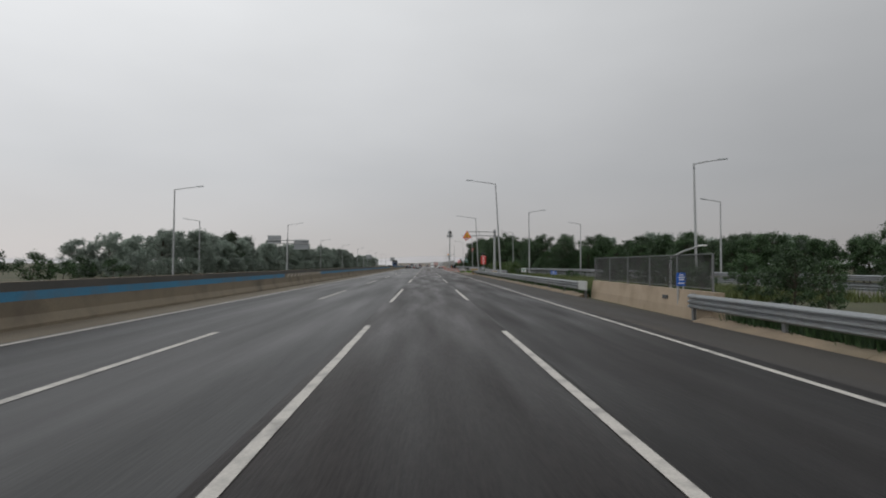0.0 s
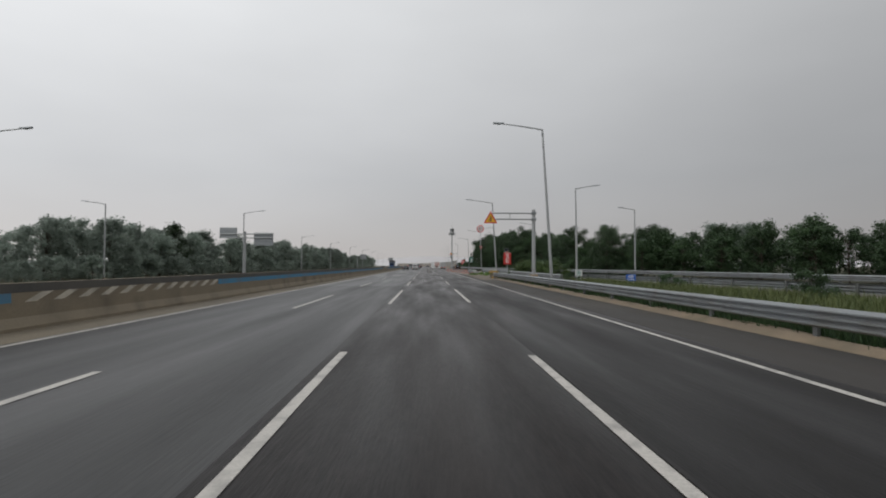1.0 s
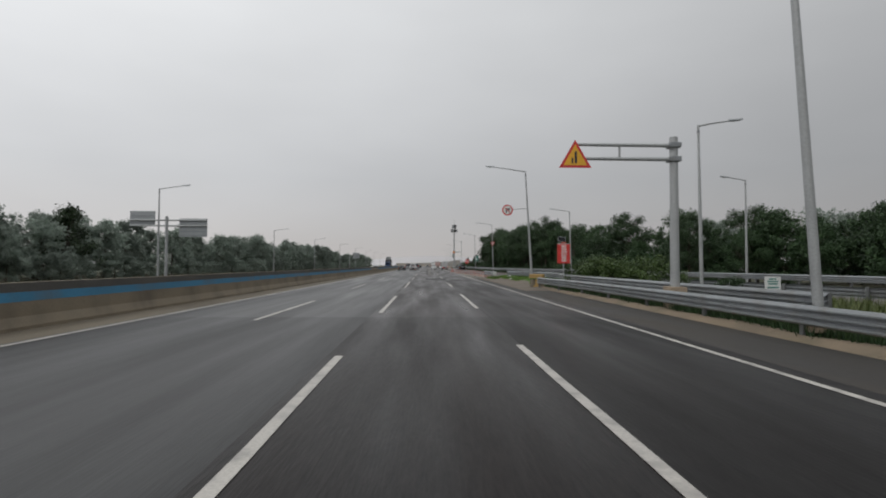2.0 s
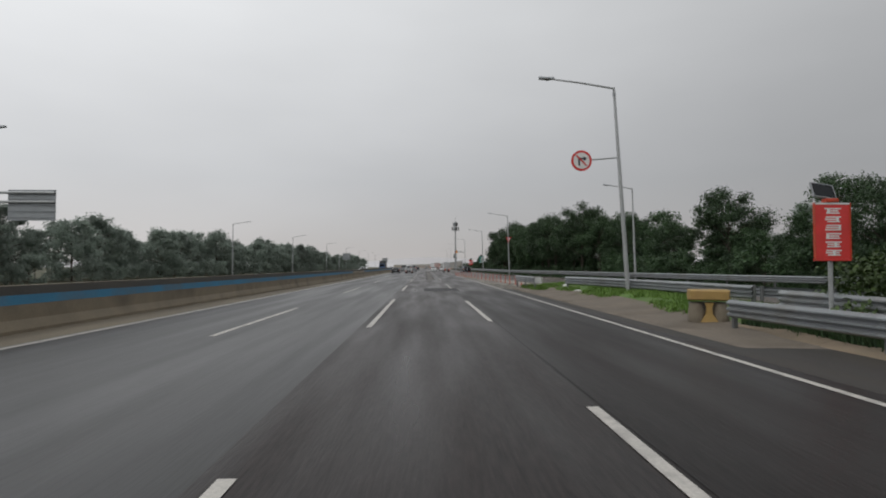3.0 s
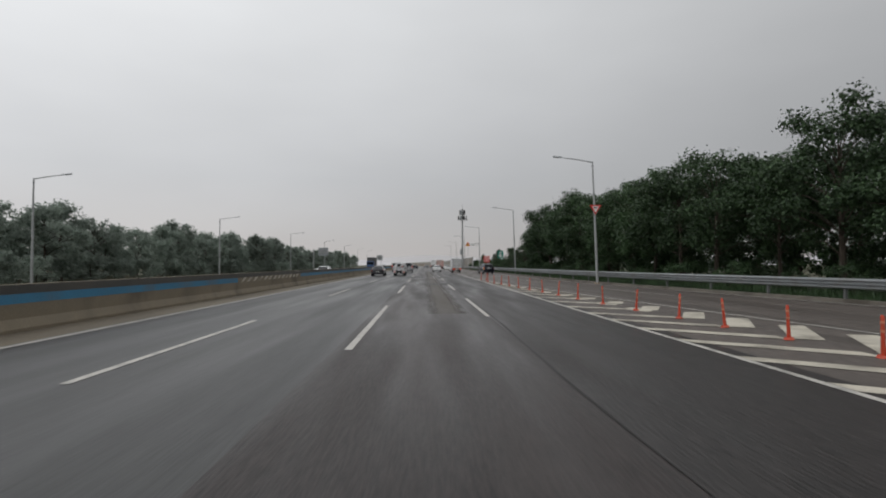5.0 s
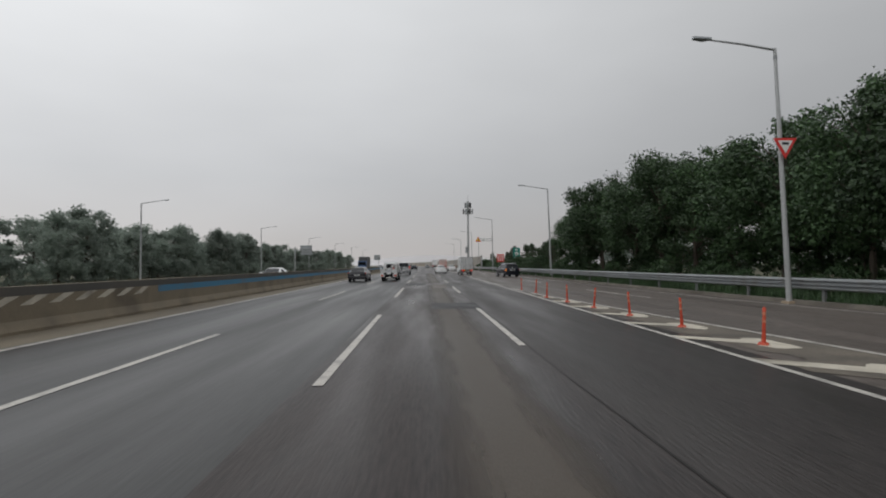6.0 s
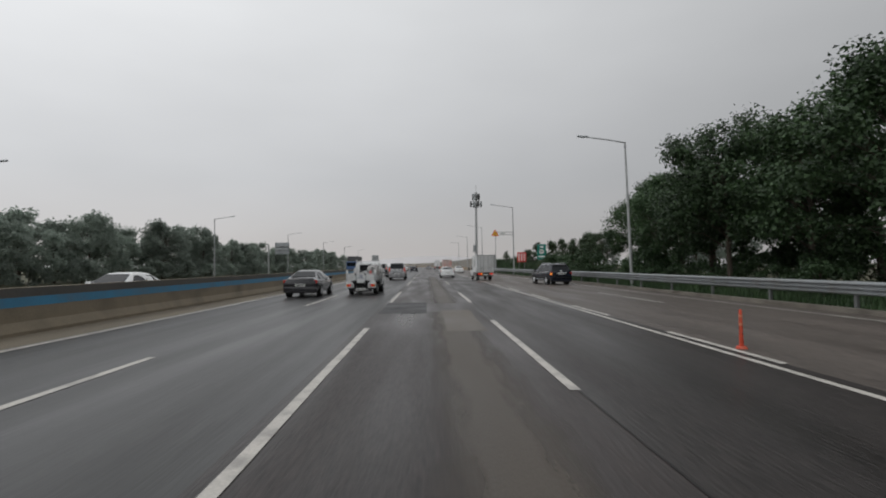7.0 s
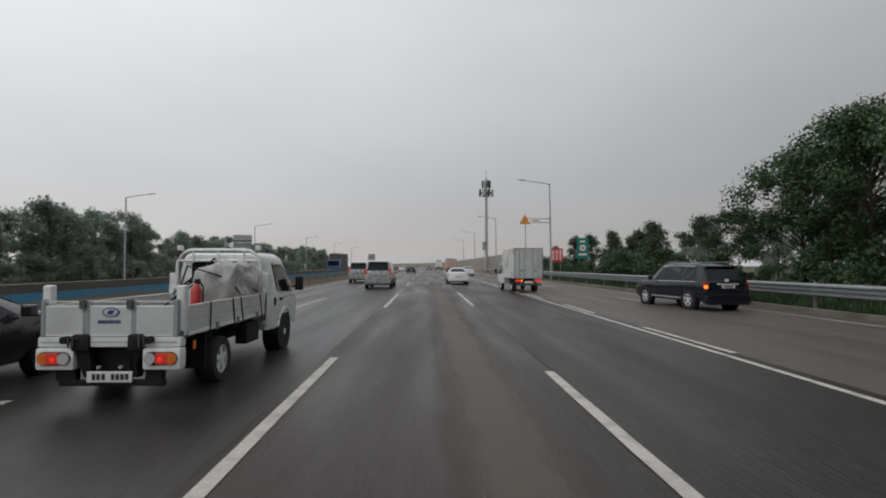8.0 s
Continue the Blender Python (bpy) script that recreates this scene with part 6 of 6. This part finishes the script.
def tree_meshes(seed, height, spread, leaves, size, material, low=0.22, clumps=26, conic=False, thin=1.0, tri=False):
    """Trunk with limbs, and a crown of leaf clumps with gaps; returns both meshes."""
    rs = np.random.RandomState(seed)
    bm = bmesh.new()
    lean = rs.normal(size=2) * 0.25
    top = Vector((lean[0], lean[1], height * 0.8))
    mid = Vector((lean[0] * 0.4, lean[1] * 0.4, height * 0.35))
    tube(bm, [(0, 0, -0.3), (0, 0, 0.3), mid, top], [0.022 * height, 0.017 * height, 0.012 * height, 0.003 * height], 7)
    cs, rr_ = [], []
    for k in range(clumps):
        z = height * (low + (0.94 - low) * rs.random() ** 0.8)
        f = (z / height - low) / (0.94 - low)
        wid = spread * ((1 - f) ** 0.8 + 0.05 if conic else math.sin(math.pi * (0.18 + 0.74 * f)) ** 0.7)
        a = rs.random() * 2 * math.pi
        q = wid * rs.random() ** 0.5
        c = Vector((lean[0] * f + q * math.cos(a), lean[1] * f + q * math.sin(a), z))
        cs.append(c)
        rr_.append(spread * (0.14 + 0.24 * rs.random() ** 1.3) * (0.8 if conic else 1) * thin)
        start = Vector((0, 0, 0)).lerp(mid, min(z / mid.z * 0.7, 1)) if z * 0.7 < mid.z else mid.lerp(top, min((z * 0.75 - mid.z) / (top.z - mid.z), 1) if z * 0.75 > mid.z else 0)
        tube(bm, [start, start.lerp(c, 0.5) + Vector((0, 0, 0.1 * spread)), c], [0.0035 * height, 0.0025 * height, 0.001 * height], 4, cap=False)
    wood = mesh_of("trunk", bm, M_TRUNK, True)
    v = leaf_cards(rs, cs, rr_, leaves, size, 0.8, tri)
    q = 3 if tri else 4
    me = bpy.data.meshes.new("crown")
    me.from_pydata(v.tolist(), [], np.arange(len(v)).reshape(-1, q).tolist())
    me.materials.append(material)
    return wood, me


KINDS = {"broad": [tree_meshes(s, 9.0, 3.3, 17000, 0.165, M_LEAF, 0.26, 46, tri=True) for s in (1, 2, 3, 4, 5, 6)],
         "behind": [tree_meshes(s, 9.0, 3.3, 6500, 0.26, M_LEAF, 0.12, 60, tri=True) for s in (51, 52, 53)],
         "airy": [tree_meshes(s, 9.0, 3.6, 13000, 0.17, M_LEAF, 0.34, 74, thin=0.8) for s in (41, 42)],
         "umbrella": [tree_meshes(71, 5.2, 2.3, 9000, 0.12, M_PINE, 0.52, 34, thin=0.72)],
         "far": [tree_meshes(s, 7.5, 3.1, 6000, 0.28, M_LEAF_HAZE, 0.03, 64, thin=0.95, tri=True) for s in (11, 12, 13, 14)],
         "pine": [tree_meshes(s, 6.0, 2.3, 3600, 0.2, M_PINE, 0.12, 80, True) for s in (21, 22)],
         "dull": [tree_meshes(s, 2.6, 2.0, 2200, 0.22, M_LEAF_HAZE, 0.03, 34, tri=True) for s in (61, 62)],
         "bright": [tree_meshes(s, 2.3, 2.0, 9000, 0.13, M_BUSH, 0.0, 60) for s in (81, 82)],
         "shrub": [tree_meshes(s, 2.2, 1.5, 3000, 0.13, M_LEAF, 0.04, 30, tri=True) for s in (31, 32, 33)]}
trng = random.Random(11)


def tree(kind, x, y, s, label, group, z=-0.1):
    i = trng.randrange(len(KINDS[kind]))
    m = pose(x, y, z, 0, 0, trng.uniform(0, 360))
    wood, crown = KINDS[kind][i]
    low = kind in ("shrub", "dull", "bright")
    g = thing("shrub" if low else "tree", label, "shrub" if low else "tree", m, group)
    piece("trunk", wood, g)
    piece("crown", crown, g)
    g.scale = (s * trng.uniform(0.9, 1.12), s * trng.uniform(0.9, 1.12), s)
    return g


# roadside belt of broadleaved trees behind the slip road
y = 96.0
while y < 203:
    off = curve_at(RAMP_R, y) + 6.0 + trng.uniform(-0.8, 1.4)
    s = curve_at([(0.62, 96.0), (0.64, 122.0), (0.97, 132.0), (1.12, 146.0), (1.10, 160.0), (1.15, 176.0), (1.2, 190.0), (0.98, 203.0)], y)
    tree("broad", off, y, s * trng.uniform(0.88, 1.1), "dense green broadleaved tree beside the slip road", "roadside trees")
    if y < 196:
        tree("behind", off + 5.5 + trng.uniform(-1, 1), y + trng.uniform(-2, 2), s * trng.uniform(0.85, 1.08), "dense green broadleaved tree in the second row", "roadside trees")
    y += trng.uniform(4.0, 6.0)
for x, y, s in ((21.2, 206.0, 1.05), (24.0, 210.0, 1.2), (23.4, 213.4, 1.04), (25.5, 204.0, 1.1)):
    tree("airy", x, y, s, "loose broadleaved tree at the end of the belt", "roadside trees")
# the belt thins out and pines follow
for x, y, s in ((23, 239, 0.8), (24.5, 236, 1.0), (22.6, 243.5, 0.95), (26.5, 241, 1.1), (22.0, 231, 0.7), (20.0, 250, 0.9), (24.0, 256, 1.0), (20.5, 262, 0.75), (22.5, 270, 0.8), (19.5, 282, 0.8), (27, 246, 1.0), (30, 262, 1.1)):
    tree("pine", x, y, s * 1.08, "dark green pine beside the motorway", "roadside pines")
tree("umbrella", 20.3, 217.0, 1.08, "dark pine with a flat open crown on a bare trunk", "roadside pines")
for i in range(54):
    by = 204 + 1.7 * i + trng.uniform(-1, 1)
    tree("shrub", 15.9 + 4.5 * trng.random() ** 1.4, by, trng.uniform(0.6, 1.5) * (0.7 if 232 < by < 246 else 1), "green shrub behind the guard rail", "roadside shrubs")
for i in range(56):
    y = 94 + 2.1 * i
    tree("shrub", curve_at(RAMP_R, y) + (2.6 if i % 2 else 7.0) + trng.uniform(-0.4, 1.2), y, trng.uniform(0.5, 0.85) * (1 if i % 2 else 1.7), "green undergrowth shrub below the trees", "roadside shrubs")
for i in range(12):
    y = 103 + 2.3 * i
    tree("shrub", curve_at(RAMP_R, y) + 3.2 + trng.uniform(-0.4, 1.0), y, trng.uniform(1.1, 1.65), "rounded bright green bush before the trees", "roadside shrubs")
for x, y, s in ((27.0, 115.0, 1.0), (29.6, 105.5, 0.95), (33.0, 99.0, 0.9), (27.0, 99.5, 0.8)):
    tree("broad", x, y, s, "tall green broadleaved tree above the bushes", "roadside trees")
# trees across the slip road, before the belt
for i in range(40):
    y = 4 + 2.5 * i
    tree("behind", curve_at(RAMP_R, y) + 9 + (100 - y) * 0.09 + trng.uniform(-1.5, 2.5), y + trng.uniform(-2, 2), trng.uniform(0.55, 0.85) * (0.7 if y < 45 else 0.86 if y < 72 else 1), "broadleaved tree behind the slip road", "trees behind the ramp")
for i in range(5):
    y = 26 + 11 * i
    tree("shrub", curve_at(RAMP_L, y) - 3.5 + trng.uniform(-2, 0.8), y, trng.uniform(0.4, 0.8), "green bush in the grass strip", "roadside shrubs")
for i in range(34):
    y = 16 + 2.5 * i
    tree("behind", curve_at(RAMP_R, y) + 15 + trng.uniform(-2, 3), y + trng.uniform(-2, 2), trng.uniform(0.6, 0.8) * (0.72 if y < 45 else 0.88 if y < 72 else 1), "broadleaved tree filling the row behind the slip road", "trees behind the ramp")
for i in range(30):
    tree("far", 46 + trng.uniform(-3, 6) + (12 if i % 2 else 0), 40 + 9 * i, trng.uniform(0.9, 1.3) * (0.6 if i < 5 else 1), "grey-green tree far behind the slip road, haze in its leaf colour", "trees behind the ramp")
for x, y in ((12.5, 17), (12.0, 22), (13, 27), (15, 9), (17.5, 13), (14.5, 18), (19, 20), (16, 25), (20.5, 28), (13.5, 30), (18, 35), (12.1, 32.8)):
    tree("behind", x, y, trng.uniform(0.20, 0.28), "small dark tree below the parapet", "trees below the parapet")
# far side of the opposite carriageway; distance haze is painted into the leaf colour
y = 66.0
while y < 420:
    tree("far", -42 + trng.uniform(-2.5, 2.5), y, trng.uniform(0.8, 1.2) * (0.66 if y < 80 else 1), "grey-green tree beyond the opposite carriageway, haze in its leaf colour", "trees beyond the median")
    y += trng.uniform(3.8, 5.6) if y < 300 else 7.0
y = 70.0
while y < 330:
    tree("far", -48 + trng.uniform(-2, 2), y, trng.uniform(0.75, 1.05) * (0.7 if y < 84 else 1), "grey-green tree in the row behind, haze in its leaf colour", "trees beyond the median")
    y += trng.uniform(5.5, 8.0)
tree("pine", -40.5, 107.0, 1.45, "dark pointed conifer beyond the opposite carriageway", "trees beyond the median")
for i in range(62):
    tree("dull", -38.5 + trng.uniform(-1.5, 1.5), 60 + 4.6 * i, trng.uniform(0.7, 1.2), "grey-green bush at the foot of the far trees, haze in its leaf colour", "bushes beyond the median")
for i in range(10):
    tree("shrub", -37 + trng.uniform(-2, 2), 22 + 4.5 * i, trng.uniform(0.8, 1.3), "low bush beyond the opposite carriageway", "bushes beyond the median")

for x, y, s in ((11.0, 82.2, 0.9), (12.4, 83.0, 0.85), (11.7, 79.4, 0.95), (13.0, 77.8, 0.95)):
    tree("bright", x, y, s, "broad bright green bush behind the guard rail", "roadside shrubs")

# grass and weeds: blades in tufts
def tufts(name, spots, height, material, label, seed, base=None):
    rs = np.random.RandomState(seed)
    vs = []
    for x, y, k in spots:
        for j in range(9):
            a = rs.random() * 6.283
            h = height * k * (0.5 + 0.8 * rs.random())
            w = 0.02 + 0.02 * rs.random()
            ox, oy = x + rs.normal() * 0.10, y + rs.normal() * 0.10
            dx, dy = math.cos(a), math.sin(a)
            z = base(ox, oy) - 0.02 if base else -0.08
            vs += [(ox - dy * w, oy + dx * w, z), (ox + dy * w, oy - dx * w, z), (ox + dx * h * 0.45, oy + dy * h * 0.45, max(z, 0) + h)]
    me = bpy.data.meshes.new(name)
    me.from_pydata(vs, [], [(i, i + 1, i + 2) for i in range(0, len(vs), 3)])
    me.materials.append(material)
    return tagged(new(name, me), label, "grass", kind="stuff")


gr = np.random.RandomState(5)
verge = []
for _ in range(9000):
    y = 86 + 28 * gr.random()
    x = 8.3 + 4.4 * gr.random() ** 0.8
    if (y > 110 and x < 9) or y > 111.5 or noise.noise(Vector((x * 0.9, y * 0.5, 2))) < (-0.05 if x < 9.5 else -0.3):
        continue
    verge.append((x, y, 0.5 + 0.6 * gr.random()))
tufts("grass", verge, 0.17, M_GRASS, "bright green grass verge behind the gap in the rail", 1, bank_height)
under = [(7.45 + 0.5 * gr.random(), 103.6 + 5.6 * gr.random(), 0.7 + 0.6 * gr.random()) for _ in range(500)]
tufts("weeds", under, 0.2, M_GRASS, "weeds growing below the nose of the guard rail", 8, bank_height)
weeds = []
for _ in range(9000):
    y = 24 + 72 * gr.random()
    x0, x1 = 8.9 if y < 84 else 11.6, curve_at(RAMP_L, y) - 1.4
    weeds.append((x0 + (x1 - x0) * gr.random(), y, (0.6 + 0.7 * gr.random()) * (1 if y < 82 else 0.5)))
low = [(8.62 + 0.4 * gr.random(), 27.2 + 57 * gr.random(), 0.5 + 0.7 * gr.random()) for _ in range(3600)]
low += [(8.42 + 0.5 * gr.random(), -4 + 18.0 * gr.random(), 0.6 + 0.7 * gr.random()) for _ in range(1500)]
tufts("weeds", low, 0.36, M_LEAF, "dark green weeds below the guard rail", 12)
tufts("weeds", weeds, 0.42, M_WEED, "tall yellow-green weeds between road and slip road", 2)
belt = []
for _ in range(9500):
    y = 96 + 180 * gr.random()
    belt.append((curve_at(RAMP_R, y) + 0.45 + 6.0 * gr.random() ** 1.5, y, 0.6 + 0.8 * gr.random()))
tufts("undergrowth", belt, 0.32, M_LEAF, "green undergrowth beneath the roadside trees", 3)

# litter on the grass
for x, y, w, h in ((9.1, 103.3, 0.2, 0.13), (8.6, 99.0, 0.2, 0.05), (9.5, 97.0, 0.16, 0.05)):
    bm = bmesh.new()
    bmesh.ops.create_icosphere(bm, subdivisions=3, radius=1.0)
    for v in bm.verts:
        k = 1 + 0.45 * noise.noise(v.co * 1.7 + Vector((x, y, 0)))
        v.co = Vector((v.co.x * w * k, v.co.y * w * 0.6 * k, max(v.co.z, -0.3) * h * k))
    lit = thing("plastic_bag", "crumpled white plastic bag lying on the grass", "litter", pose(x, y, bank_height(x, y) + h * 0.25))
    part("bag", bm, M_BAG, lit, smooth=True)
    part("knot", tubes(([(0, 0, h * 0.5), (w * 0.2, 0, h * 1.1)], [0.03, 0.015]), n=6), M_BAG, lit)

# ---------- far distance ----------
nw = thing("noise_wall", "long tan noise barrier of upright panels beside the road", "noise barrier", kind="structure")
NW = [(14.6, 268.0), (14.6, 420.0), (10.0, 540.0), (-8.0, 680.0), (-45.0, 820.0)]
pts = line_pts(NW, 268, 820, 6.0)
for (xa, ya), (xb, yb) in zip(pts, pts[1:]):
    bm = bmesh.new()
    loft(bm, [[(x, y, -0.1), (x, y, 3.7), (x + 0.15, y, 3.7), (x + 0.15, y, -0.1)] for x, y in ((xa, ya), (xb, yb - 0.05))])
    part("panel", bm, M_NOISEWALL, nw)
    bm = bmesh.new()
    loft(bm, [[(x - 0.22, y, -0.1), (x - 0.14, y, 0.85), (x - 0.01, y, 0.85), (x - 0.01, y, -0.1)] for x, y in ((xa, ya), (xb, yb - 0.03))])
    part("plinth", bm, M_CONC, nw, "pale concrete plinth")
    part("post", boxes((xa - 0.12, xa + 0.2, ya - 0.12, ya + 0.07, -0.1, 3.85)), M_POLE, nw)

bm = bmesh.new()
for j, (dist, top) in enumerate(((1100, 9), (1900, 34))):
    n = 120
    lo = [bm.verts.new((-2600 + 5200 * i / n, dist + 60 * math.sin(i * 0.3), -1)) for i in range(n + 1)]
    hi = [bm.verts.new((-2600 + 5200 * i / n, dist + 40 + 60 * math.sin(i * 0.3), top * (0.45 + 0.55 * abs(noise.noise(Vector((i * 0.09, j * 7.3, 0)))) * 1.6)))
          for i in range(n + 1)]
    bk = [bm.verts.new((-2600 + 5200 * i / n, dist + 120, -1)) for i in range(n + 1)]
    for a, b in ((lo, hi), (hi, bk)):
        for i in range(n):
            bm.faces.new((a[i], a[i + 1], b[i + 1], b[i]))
tagged(new("far_hills", mesh_of("far_hills", bm, M_HILL, True)), "low wooded hills on the horizon, haze put in as a pale glow", "hills", kind="structure")
